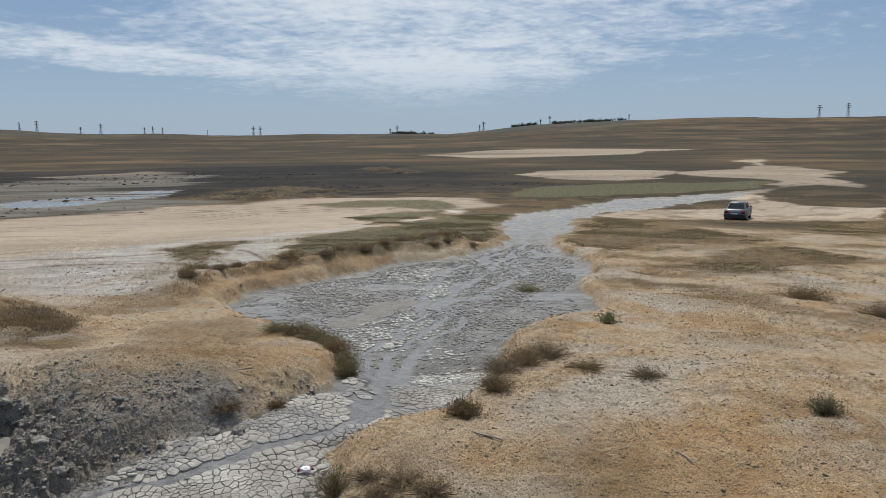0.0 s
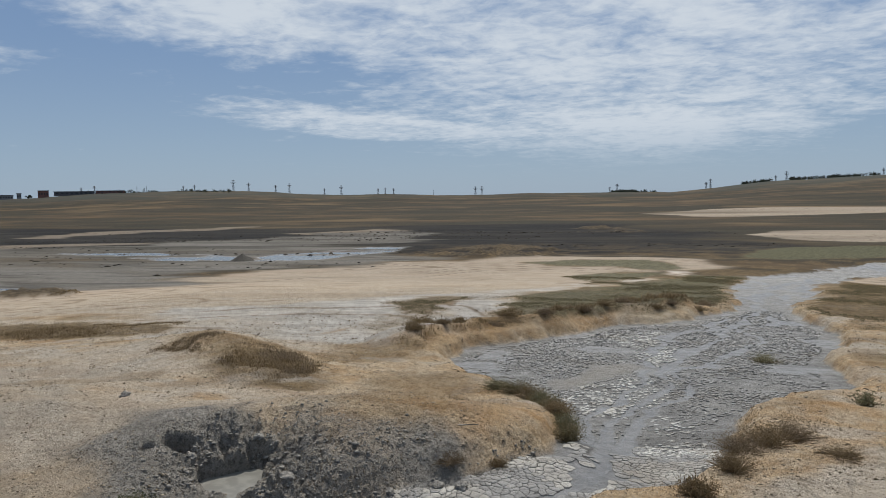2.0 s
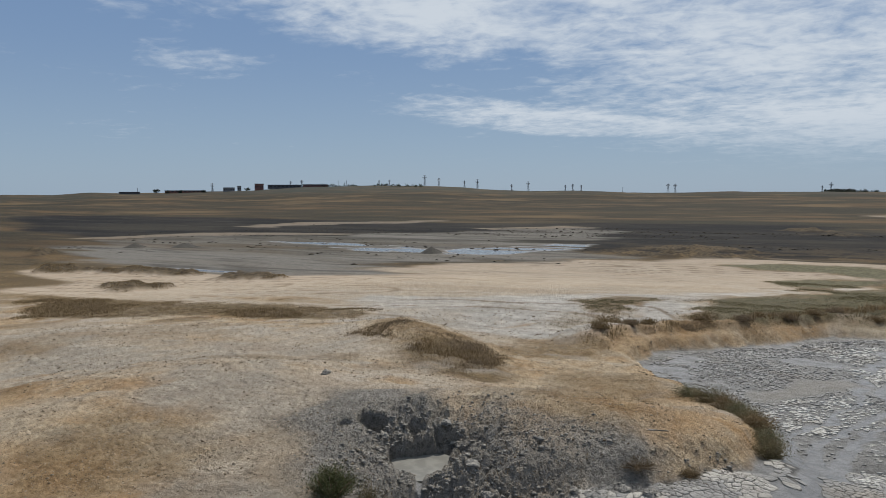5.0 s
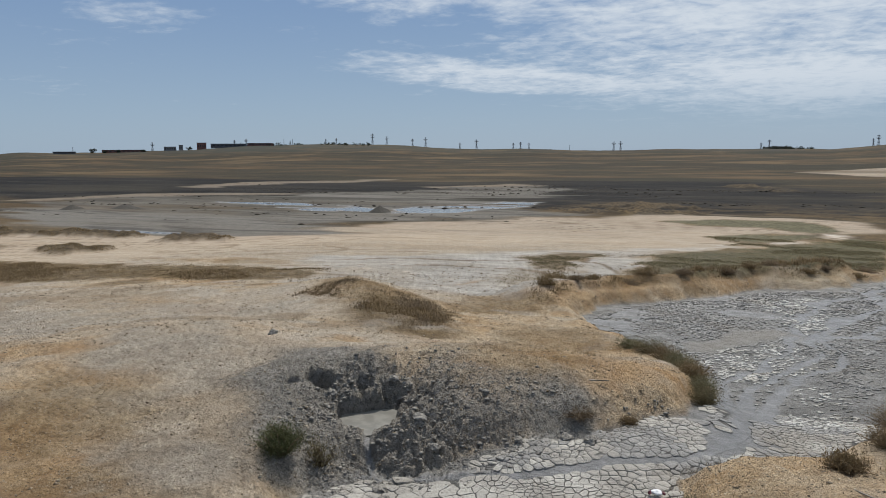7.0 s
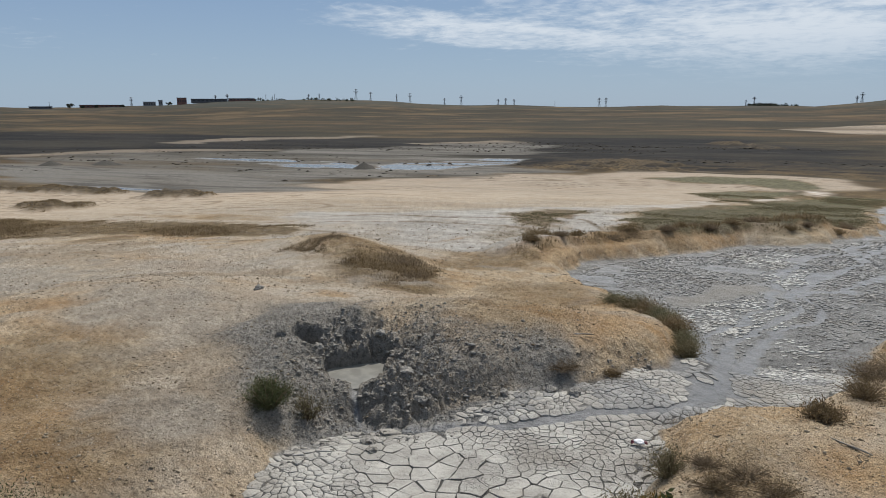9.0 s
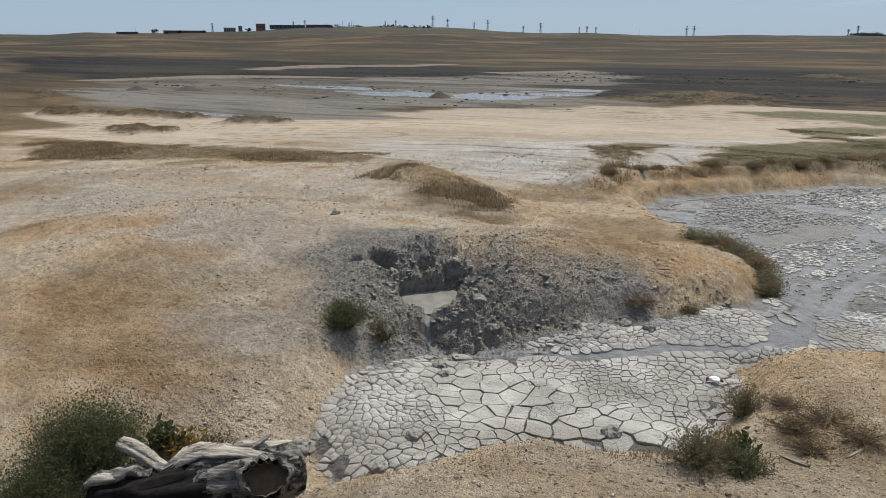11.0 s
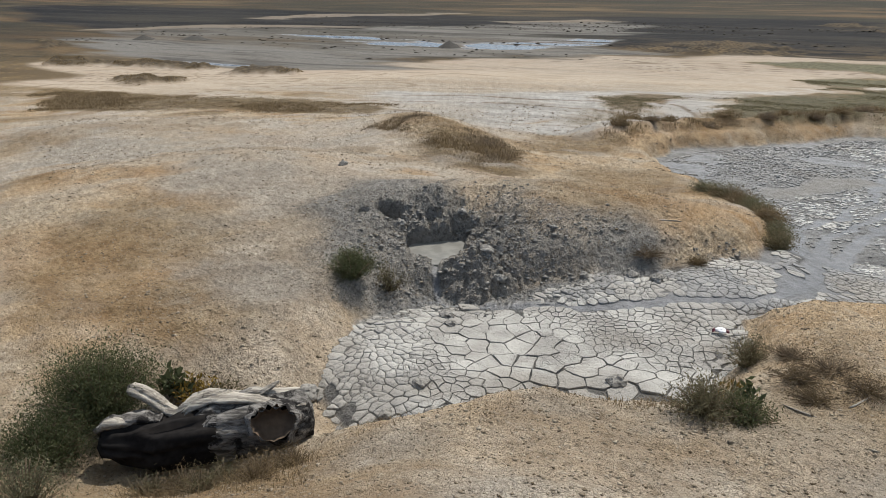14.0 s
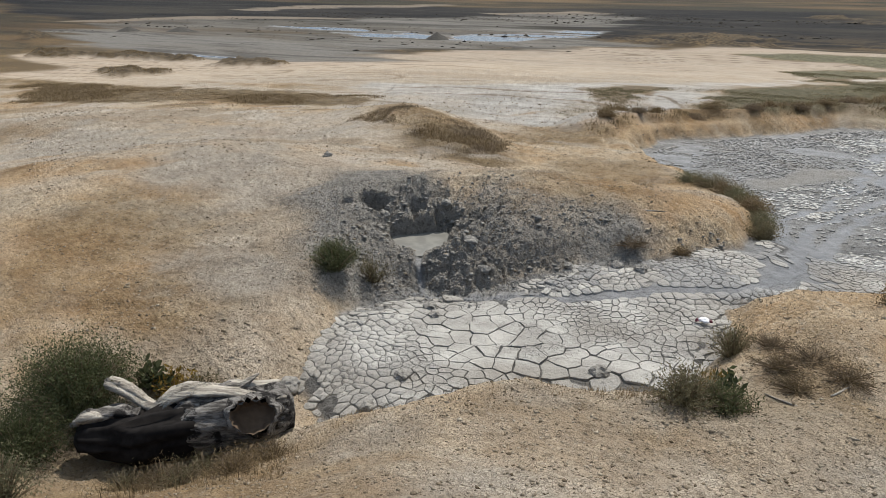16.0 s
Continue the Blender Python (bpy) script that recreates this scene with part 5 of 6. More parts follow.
def tufts(spots, seed):
    """Thin clumps of grass at the given spots, with heights and half widths."""
    rng = np.random.default_rng(seed)
    chunks = []
    for (x, y), height, radius in spots:
        n = 200
        a, d = rng.uniform(0, 2 * np.pi, n), radius * np.sqrt(rng.uniform(0, 1, n))
        px, py = x + d * np.cos(a), y + d * np.sin(a)
        chunks.append(blades(rng, px, py, survey(px, py)[0], np.full(n, height), np.full(n, 0.0045), 0.9))
    tagged(new("grass_clumps", fast_mesh("grass_clumps", *gather(chunks), DRY_GRASS)), "thin clumps of dry yellowish grass", "grass", kind="stuff")


# ---- crater, log and litter near the hill ----
def mud_surface():
    m, tree, sh = material("liquid_mud")
    p = place(tree)
    c = blend(tree, ramp(tree, noise_tex(tree, p, 7, 4), 0.4, 0.65), (0.185, 0.18, 0.16), (0.25, 0.242, 0.215))
    tree.links.new(c, sh.inputs["Base Color"])
    sh.inputs["Roughness"].default_value = 0.3
    bump(tree, sh, noise_tex(tree, p, 9, 3), 0.12, 0.02)
    return m


LIQUID = mud_surface()
PALE_WOOD = wood_material("pale_wood", (0.20, 0.175, 0.145), (0.52, 0.475, 0.40), 0.05, (0.25, 2.2, 2.2))
# soot patches whose black also stands for shade on the log's front
BURNT_WOOD = wood_material("burnt_wood", (0.05, 0.045, 0.04), (0.30, 0.28, 0.255), 0.13, (0.3, 2.0, 2.0))
# charred brown, darkened in colour for shade inside the shallow limb mouth
CHAR_SHADE_BROWN = plain("char_shade_brown", (0.12, 0.088, 0.062), 0.95, 0.0, 0.2, 15, 0.1)
# char black that also serves as the shade of the log's hollow
SOOT_SHADE = plain("soot", (0.018, 0.016, 0.015), 0.95, 0.0, 0.4, 15, 0.1)
WHITE_FILM = plain("white_plastic", (0.78, 0.78, 0.8), 0.35, 0.0, 0.06, 30)
RED_FILM = plain("red_plastic", (0.14, 0.025, 0.04), 0.4, 0.0, 0.15, 30)


def crater_pool():
    bm = bmesh.new()
    cx, cy = CRATER
    ring = [bm.verts.new((math.cos(u) * 0.37 * (1 + 0.05 * math.sin(5 * u)), math.sin(u) * 0.44, 0)) for u in np.linspace(0, 2 * math.pi, 49)[:-1]]
    mid = bm.verts.new((0, 0, 0.004))
    for a, b in zip(ring, ring[1:] + ring[:1]):
        bm.faces.new((a, b, mid))
    rim = bmesh.ops.extrude_edge_only(bm, edges=[e for e in bm.edges if e.is_boundary])["geom"]
    for v in [g for g in rim if isinstance(g, bmesh.types.BMVert)]:
        v.co.z -= 0.2
    me = bpy.data.meshes.new("mud_pool")
    bm.to_mesh(me)
    bm.free()
    me.materials.append(LIQUID)
    ob = new("mud_pool", me)
    ob.location = (cx, cy, 2.875)
    tagged(ob, "smooth light grey liquid mud filling the crater", "mud pool")


def driftwood():
    """A hollow, partly burnt log with a bleached branch along its back."""
    log = thing("driftwood_log", pose(-3.78, 2.74, 2.5, 0, 0, 31.5), "hollow weathered log, bleached above and charred inside, lying on the soil", "log")

    def along(u, rise, back=0.0):
        """A point of the log: metres along it, above its axis, and behind it."""
        return (u, 0.3 * u + back, 0.30 + 0.02 * u + rise)

    # gnarled trunk, thick at the break and narrower at the mouth
    path = [along(u, r) for u, r in ((0.0, -0.06), (0.04, -0.03), (0.10, 0.0), (0.2, 0.01), (0.32, 0.01), (0.44, 0.0), (0.55, 0.0), (0.64, 0.0), (0.70, 0.01), (0.73, 0.01))]
    v, f = tube(path, [0.10, 0.19, 0.225, 0.23, 0.225, 0.215, 0.205, 0.19, 0.15, 0.06], 56, 0.28, 2.0, 0.95)
    piece("trunk", mesh_of("trunk", v, f, BURNT_WOOD, True), log, "grey weathered trunk section with soot stains and painted shade")
    # round mouth of a limb, turned outwards
    n = 36
    rim = [(0.50, 0.10, 0.33), (0.515, 0.0, 0.385), (0.53, -0.10, 0.445), (0.54, -0.15, 0.475), (0.542, -0.16, 0.482)]
    v, f = tube(rim, [0.20, 0.195, 0.185, 0.172, 0.15], n, 0.3, 7.0, 0.74, False)
    piece("limb_end", mesh_of("limb_end", v, f, BURNT_WOOD, True), log, "grey rim of the hollow limb")
    deep = [(0.542, -0.16, 0.482), (0.538, -0.14, 0.47), (0.53, -0.11, 0.45), (0.525, -0.085, 0.435)]
    v, f = tube(deep, [0.15, 0.135, 0.13, 0.115], n, 0.3, 7.0, 0.74, False)
    f.append(tuple(3 * n + k for k in range(n)))
    piece("hollow", mesh_of("hollow", v, [q[::-1] for q in f], CHAR_SHADE_BROWN, True), log, "charred hollow inside the limb, its shade put into the brown")
    # solid charred body, painted black for the burnt-out half's shaded hollow, drawn out to a blunt tip clear of the
    # ground
    path = [along(u, r) for u, r in ((-0.63, 0.06), (-0.60, 0.05), (-0.55, 0.04), (-0.48, 0.02), (-0.4, 0.0), (-0.3, -0.03), (-0.15, -0.02), (0.0, -0.02), (0.1, -0.02))]
    v, f = tube(path, [0.05, 0.10, 0.135, 0.15, 0.16, 0.175, 0.195, 0.205, 0.19], 44, 0.5, 11.0, 0.9)
    piece("charred_hollow_fill", mesh_of("charred_hollow_fill", v, f, SOOT_SHADE, True), log, "solid charred body, black for the shaded hollow it stands in for")
    # its bark still stands as a lip along the back, grey above and ragged
    top, arc, rows = [], 9, 22
    for i in range(rows):
        u = -0.64 + 0.38 * i / (rows - 1)
        lip = 0.16 * (1 - 0.5 * abs(2 * i / (rows - 1) - 0.9)) * (1 + 0.5 * noise.noise(Vector((9 * u, 0, 0))))
        for k in range(arc):
            w = radians(35 + 75 * k / (arc - 1))
            q = 1 + 0.22 * noise.fractal(Vector((6 * u, 3 * math.cos(w), 3 * math.sin(w))), 1, 2, 4)
            r = (0.09 + lip * 0.55) * q
            top.append((u, 0.3 * u + 0.03 + math.cos(w) * r, 0.31 + 0.05 * (u + 0.8) + math.sin(w) * r * 0.95))
    m = len(top)
    low = [(a, b + 0.012, c - 0.045) for a, b, c in top]
    faces = []
    for i in range(rows - 1):
        for k in range(arc - 1):
            a, b = i * arc + k, (i + 1) * arc + k
            faces += [(a, a + 1, b + 1, b), (m + a, m + b, m + b + 1, m + a + 1)]
        a, b = i * arc, (i + 1) * arc
        faces += [(a, b, m + b, m + a), (a + arc - 1, m + a + arc - 1, m + b + arc - 1, b + arc - 1)]
    for k in range(arc - 1):
        a = (rows - 1) * arc + k
        faces += [(k, m + k, m + k + 1, k + 1), (a, a + 1, m + a + 1, m + a)]
    piece("shell", mesh_of("shell", top + low, faces, BURNT_WOOD, True), log, "grey curved shell of the burnt-out trunk")
    path = [(-0.61, -0.19, 0.45), (-0.57, -0.18, 0.47), (-0.51, -0.16, 0.475), (-0.45, -0.14, 0.46), (-0.39, -0.12, 0.45)]
    v, f = tube(path, [0.012, 0.045, 0.05, 0.035, 0.01], 12, 0.5, 4.0, 0.6)
    piece("splinter", mesh_of("splinter", v, f, PALE_WOOD, True), log, "bleached knob on the shell's edge")
    # bleached ridge: a blunt branch that dips to the break, then climbs over the trunk's back
    ridge = [(-0.53, 0.12, 0.56), (-0.51, 0.12, 0.565), (-0.45, 0.10, 0.56), (-0.38, 0.08, 0.53), (-0.31, 0.07, 0.485), (-0.24, 0.06, 0.43), (-0.18, 0.05, 0.41), (-0.12, 0.05, 0.44), (-0.04, 0.06, 0.495), (0.06, 0.08, 0.53),
             (0.15, 0.11, 0.52), (0.26, 0.14, 0.50), (0.38, 0.17, 0.515), (0.46, 0.20, 0.56), (0.50, 0.22, 0.585)]
    v, f = tube(ridge, [0.03, 0.052, 0.056, 0.05, 0.046, 0.05, 0.056, 0.07, 0.075, 0.072, 0.06, 0.045, 0.032, 0.02, 0.008], 22, 0.7, 5.0, 0.62)
    piece("branch", mesh_of("branch", v, f, PALE_WOOD, True), log, "bleached pale branch stub")
    for k, (a, b, r) in enumerate((((0.05, 0.04, 0.53), (0.70, 0.14, 0.47), 0.05), ((0.25, 0.16, 0.50), (0.64, 0.24, 0.52), 0.04))):
        path = [Vector(a).lerp(Vector(b), u) + Vector((0, 0, 0.02 * math.sin(5 * u + k))) for u in np.linspace(0, 1, 9)]
        v, f = tube(path, [r * 0.4, r, r * 1.1, r * 0.9, r * 1.1, r, r * 0.9, r * 0.7, r * 0.3], 14, 0.55, k * 3.0, 0.5)
        piece("splinter", mesh_of("splinter", v, f, PALE_WOOD, True), log)


def litter():
    bm = bmesh.new()
    bmesh.ops.create_icosphere(bm, subdivisions=3, radius=1, matrix=Matrix.Diagonal((0.05, 0.035, 0.022, 1)))
    for w in bm.verts:
        w.co *= 1 + 0.5 * noise.fractal(w.co * 22, 1, 2, 3)
    ob = thing("plastic_litter", pose(-1.13, 6.2, level(-1.13, 6.2) + 0.045, 0, 0, 20), "crumpled scrap of white plastic with red ends on cracked mud", "litter")
    part("wrapper", bm, WHITE_FILM, ob)
    for sx in (-0.06, 0.055):
        bm = bmesh.new()
        bmesh.ops.create_icosphere(bm, subdivisions=2, radius=0.018, matrix=Matrix.Translation((sx, 0, -0.005)))
        for w in bm.verts:
            w.co += w.normal * 0.012 * noise.noise(w.co * 60)
        part("end_piece", bm, RED_FILM, ob, "dark red end of the scrap")


def clod(at, size, seed, mat, label):
    bm = bmesh.new()
    bmesh.ops.create_icosphere(bm, subdivisions=3, radius=size)
    for w in bm.verts:
        w.co = w.co * (1 + 0.45 * noise.fractal(w.co / size * 1.3 + Vector((seed, 0, 0)), 1, 2, 4))
        w.co.z *= 0.7
    me = bpy.data.meshes.new("clod")
    bm.to_mesh(me)
    bm.free()
    me.materials.append(mat)
    ob = new("clod", me)
    ob.location = (at[0], at[1], level(*at) + size * 0.3)
    tagged(ob, label, "clod")


def stick(at, length, turn, thick):
    """A dry stick lying on the soil."""
    path = [(u * length, 0.03 * length * math.sin(4 * u), 0.0) for u in np.linspace(-0.5, 0.5, 8)]
    v, f = tube(path, [thick * k for k in (0.5, 0.9, 1.0, 1.0, 0.9, 0.8, 0.7, 0.4)], 7, 0.2, turn)
    ob = new("dry_stick", mesh_of("dry_stick", v, f, PALE_WOOD, True))
    ob.matrix_world = pose(at[0], at[1], level(*at) + thick, 0, 0, turn)
    tagged(ob, "thin pale dry stick lying on ochre soil", "stick", "dry sticks")


crater_pool()
driftwood()
litter()
for at, length, turn, thick in (((0.5, 6.2), 0.35, 140, 0.009), ((1.05, 5.3), 0.3, 30, 0.007), ((-0.3, 4.75), 0.28, 160, 0.008), ((0.0, 5.05), 0.24, 60, 0.007), ((2.2, 6.0), 0.32, 100, 0.008), ((-2.2, 7.9), 0.4, 15, 0.01)):
    stick(at, length, turn, thick)
clod((-7.35, 8.48), 0.07, 1, GREY_CLOD, "dark lone clod on the pale slope")
for k, (at, size) in enumerate((((-3.62, 3.62), 0.08), ((-2.52, 3.72), 0.07), ((-2.9, 3.66), 0.05), ((-1.62, 4.98), 0.075), ((-2.9, 4.1), 0.06), ((-2.62, 6.72), 0.05), ((-2.2, 6.95), 0.06),
                                ((-1.95, 7.0), 0.07), ((-3.45, 5.35), 0.06), ((-3.3, 5.2), 0.05), ((-3.55, 6.3), 0.07), ((-3.3, 6.15), 0.06), ((-3.7, 6.75), 0.07), ((-4.85, 6.55), 0.06), ((-4.35, 7.1), 0.06))):
    clod(at, size, 3 + 2.7 * k, GREY_CLOD, "lump of dark grey dried mud")

# shrubs and herbs
bush("shrub", "dense dark green shrub growing behind the log", (-4.66, 2.55), 0.46, 0.47, GREEN_LEAF, 11, 30000, 0.022, 220, 0.3)
bush("shrub", "low dark green shrub beside the log", (-4.5, 2.02), 0.38, 0.34, GREEN_LEAF, 12, 16000, 0.022, 150, 0.3)
bush("shrub", "sparse green and brown shrub on the soil", (-3.95, 1.62), 0.3, 0.3, SAGE_LEAF, 13, 3600, 0.022, 50, 0.25)
for k, (at, rad) in enumerate((((-3.5, 2.35), 0.2), ((-3.3, 2.5), 0.22), ((-3.12, 2.66), 0.2), ((-3.68, 2.2), 0.2), ((-2.98, 2.8), 0.18), ((-3.2, 2.25), 0.18), ((-2.9, 2.4), 0.16))):
    bush("dry_shrub", "low straw-brown herb in front of the log", at, rad, 0.13, (DRY_GRASS, DULL_GREEN)[k % 2], 210 + k, 1500, 0.022, 60, 0.15, group="herbs before the log")
bush("broadleaf_herb", "small glossy broad-leaved herb behind the log", (-4.35, 2.98), 0.15, 0.26, GREEN_LEAF, 14, 260, 0.06, 18, 0.6, category="herb")
bush("yellow_herb", "yellowing herb behind the log", (-4.18, 3.02), 0.17, 0.22, YELLOW_LEAF, 15, 420, 0.04, 24, 0.4, category="herb")
bush("dry_shrub", "brown dry shrub behind the log", (-3.98, 3.12), 0.17, 0.22, DULL_GREEN, 16, 700, 0.03, 30, 0.3)
bush("shrub", "round dark green shrub at the crater's foot", (-4.3, 5.0), 0.25, 0.28, GREEN_LEAF, 17, 9000, 0.022, 120, 0.28)
bush("dry_shrub", "brown leggy shrub beside the crater", (-4.12, 5.36), 0.2, 0.32, DULL_GREEN, 18, 900, 0.03, 40, 0.25)
for k, (at, rad, hgt) in enumerate((((-1.12, 9.05), 0.24, 0.22), ((-1.22, 9.45), 0.26, 0.24), ((-1.38, 9.85), 0.28, 0.24), ((-1.52, 10.3), 0.3, 0.24), ((-1.75, 10.8), 0.3, 0.22), ((-2.0, 11.3), 0.32, 0.2), ((-2.3, 11.7), 0.34, 0.18), ((-2.7, 12.1), 0.34, 0.16))):
    bush("bank_shrub", "olive and brown low shrub fringing the pool's bank", at, rad, hgt, (DULL_GREEN, SAGE_LEAF, DRY_GRASS)[k % 3], 140 + k, 3600, 0.03, 80, 0.2, group="shrubs on the spit")
# clumps on the lip of the far bank
RIM = ((-6.3, 18.2), (-6.0, 19.6), (-5.6, 20.8), (-5.0, 21.8), (-4.4, 22.9), (-3.8, 23.9), (-3.2, 24.9), (-2.6, 26.0), (-2.0, 27.0), (-1.2, 27.9), (-0.3, 28.6), (0.6, 29.4), (1.3, 30.5), (1.9, 31.8), (-6.8, 20.6), (-5.9, 22.6), (-4.5, 24.6), (-3.3, 26.6))
for k, (x, y) in enumerate(RIM):
    bush("bank_shrub", "brown clump hanging over the far bank's lip", (x - 0.12 + 0.2 * math.sin(9 * k), y + 0.2 * math.cos(7 * k)), 0.38 + 0.14 * math.sin(5 * k), 0.09 + 0.03 * math.cos(3 * k), (DRY_GRASS, BROWN_TWIG)[k % 2], 170 + k, 1300, 0.07, 44, 0.2, group="clumps on the bank")
bush("dry_shrub", "leggy brown shrub at the pan's edge", (-0.79, 5.68), 0.24, 0.24, DULL_GREEN, 22, 3200, 0.026, 80, 0.2)
bush("shrub", "bushy green herb at the pan's edge", (-0.84, 4.34), 0.3, 0.22, DULL_GREEN, 23, 5200, 0.028, 110, 0.2)
bush("shrub", "low spreading green herb at the pan's edge", (-0.6, 4.4), 0.22, 0.17, GREEN_LEAF, 33, 2600, 0.026, 70, 0.22)
bush("broadleaf_herb", "dark broad-leaved herb at the pan's edge", (-0.66, 4.72), 0.12, 0.16, GREEN_LEAF, 24, 240, 0.055, 16, 0.55, category="herb")
bush("yellow_herb", "yellowing herb at the pan's edge", (-0.76, 4.86), 0.14, 0.17, YELLOW_LEAF, 25, 420, 0.03, 22, 0.4, category="herb")
bush("shrub", "lone dark green shrub on the ochre slope", (3.84, 6.78), 0.2, 0.19, SAGE_LEAF, 26, 3200, 0.022, 70, 0.22)
bush("dry_shrub", "brown dry shrub on the stream's bank", (0.32, 6.8), 0.22, 0.14, DRY_GRASS, 27, 2600, 0.04, 50, 0.2)
bush("dry_shrub", "greyish low shrub on the stream's edge", (2.95, 12.3), 0.3, 0.2, SAGE_LEAF, 28, 900, 0.05, 40, 0.2)
bush("shrub", "sparse pale green herb on a mud bar in the pool", (2.4, 19.3), 0.42, 0.2, PALE_HERB, 29, 1500, 0.045, 90, 0.2)
for k, (at, rad, hgt) in enumerate((((-0.4, 5.2), 0.24, 0.12), ((-0.2, 5.38), 0.28, 0.12), ((0.02, 5.25), 0.26, 0.11), ((-0.5, 5.62), 0.2, 0.14), ((-0.25, 4.98), 0.22, 0.1), ((0.83, 8.48), 0.36, 0.3), ((0.7, 7.65), 0.28, 0.3),
                                     ((1.43, 9.08), 0.4, 0.26), ((1.14, 8.74), 0.38, 0.3), ((2.42, 7.95), 0.28, 0.12), ((1.8, 8.3), 0.3, 0.12), ((8.9, 14.2), 0.5, 0.4), ((8.4, 16.4), 0.7, 0.4), ((-2.2, 7.35), 0.22, 0.12), ((-1.75, 7.7), 0.15, 0.1))):
    bush("dry_shrub", "low brown dry shrub on ochre soil", at, rad * 1.05, hgt * 0.6, (DRY_GRASS, BROWN_TWIG)[k % 2], 40 + k, int((4000 if hgt < 0.15 else 12000) * rad + 900), 0.016 + 0.0014 * math.hypot(*at), 90, 0.14, group="dry shrubs")
tufts((((-3.55, 2.3), 0.1, 0.3), ((-3.35, 2.42), 0.1, 0.25), ((-3.1, 2.6), 0.1, 0.25), ((-3.05, 2.35), 0.09, 0.25), ((-2.9, 2.6), 0.1, 0.25), ((-3.4, 2.1), 0.1, 0.3), ((-2.6, 2.2), 0.07, 0.25), ((-2.88, 3.5), 0.06, 0.12),
       ((-2.0, 3.75), 0.05, 0.25), ((-1.7, 4.15), 0.05, 0.22), ((-1.35, 4.35), 0.07, 0.2), ((-2.6, 3.2), 0.05, 0.2), ((-1.1, 4.4), 0.08, 0.2)), 70)

# grass on banks, hummocks and flats
def patchy(x, y, size, seed):
    return step(-0.12, 0.22, fbm(x, y, size, 4, seed))


grass_field("bank_grass", DULL_GREEN, "brown and dull green grass along the far bank", 101, 60000, -14, 6, 22, 58, lambda x, y, m: m["veg"] * (0.15 + 0.85 * patchy(x, y, 3, 85)), 0.07, 0.009, 1.0, 5, 0.12)
grass_field("bank_grass", DRY_GRASS, "dry brown grass hanging over the bank's edge", 102, 30000, -8.5, 2, 15, 36, lambda x, y, m: m["veg"] * step(0.45, 0.8, edge_distance(x, y, POOL)) * within(x, y, VEG_BANK2, 0.5, 0.3, 2, 4) * patchy(x, y, 1.6, 86), 0.18, 0.008, 0.9, 4, 0.1)
grass_field("hummock_grass", DRY_GRASS, "dry brown grass on a hummock", 103, 30000, -12, -5.5, 10, 17, lambda x, y, m: within(x, y, VEG_HUMMOCK, 0.35, 0.5, 1.2, 5) * (0.2 + patchy(x, y, 1.2, 88)), 0.09, 0.006, 1.0, 4, 0.08)
grass_field("hummock_grass", BROWN_TWIG, "brown stalks on a hummock", 109, 30000, -12, -5.5, 10, 17, lambda x, y, m: within(x, y, VEG_HUMMOCK, 0.35, 0.5, 1.2, 5) * patchy(x, y, 1.0, 94), 0.10, 0.006, 0.8, 4, 0.08)
grass_field("ridge_grass", DRY_GRASS, "dry brown grass on a low ridge", 104, 40000, -44, -14, 15, 27, lambda x, y, m: within(x, y, VEG_LEFT, 0.5, 0.8, 2, 6) * (0.15 + patchy(x, y, 3, 87)), 0.10, 0.008, 1.0, 5, 0.12)
grass_field("field_grass", DULL_GREEN, "brown and dull green grass by the track", 105, 60000, 4, 34, 22, 58, lambda x, y, m: m["veg"] * (0.15 + 0.85 * patchy(x, y, 3, 89)), 0.07, 0.009, 1.0, 5, 0.12)
grass_field("slope_grass", DRY_GRASS, "sparse dry grass on the ochre slopes", 106, 90000, -4, 14, 4, 24, lambda x, y, m: (1 - m["salt"]) * 0.7 * step(0.1, 0.3, fbm(x, y, 1.6, 5, 91)), 0.06, 0.006, 1.2)
grass_field("slope_grass", STRAW, "straw-coloured stubble on the slopes", 107, 60000, -14, 10, 1.6, 16, lambda x, y, m: (1 - m["grey"]) * (1 - 0.85 * np.minimum(m["salt"], 1)) * 0.5 * step(0.08, 0.3, fbm(x, y, 1.1, 5, 92)), 0.03, 0.005, 1.5)
grass_field("dark_scrub", DRY_GRASS, "dark scrub scattered over the pale flat", 108, 50000, -70, -30, 26, 46, lambda x, y, m: m["scrub"] * patchy(x, y, 3, 93), 0.10, 0.012, 1.1, 4, 0.2)
rubble()


def dark_crust():
    """Low dark lumps and ridges of crust over the far mud flat."""
    rng = np.random.default_rng(19)
    x, y = rng.uniform(-120, 30, 26000), rng.uniform(52, 150, 26000)
    h, m = survey(x, y)
    band = step(0.02, 0.22, fbm(x * 0.2, y, 9, 5, 95))
    ok = rng.uniform(0, 1, len(x)) < band * np.clip(m["burnt"] + 0.5 * m["grey"], 0, 1) * 0.5
    x, y, h = x[ok], y[ok], h[ok]
    size = 0.08 + 0.36 * rng.uniform(0, 1, len(x)) ** 4
    tagged(new("dark_crust", fast_mesh("dark_crust", *lumps(rng, x, y, h, size, 0.4), DARK_CRUST)), "dark lumps of old mud crust on the flat", "crust", kind="stuff")


DARK_CRUST = clod_material("dark_crust", (0.03, 0.026, 0.021), (0.085, 0.07, 0.052))
dark_crust()


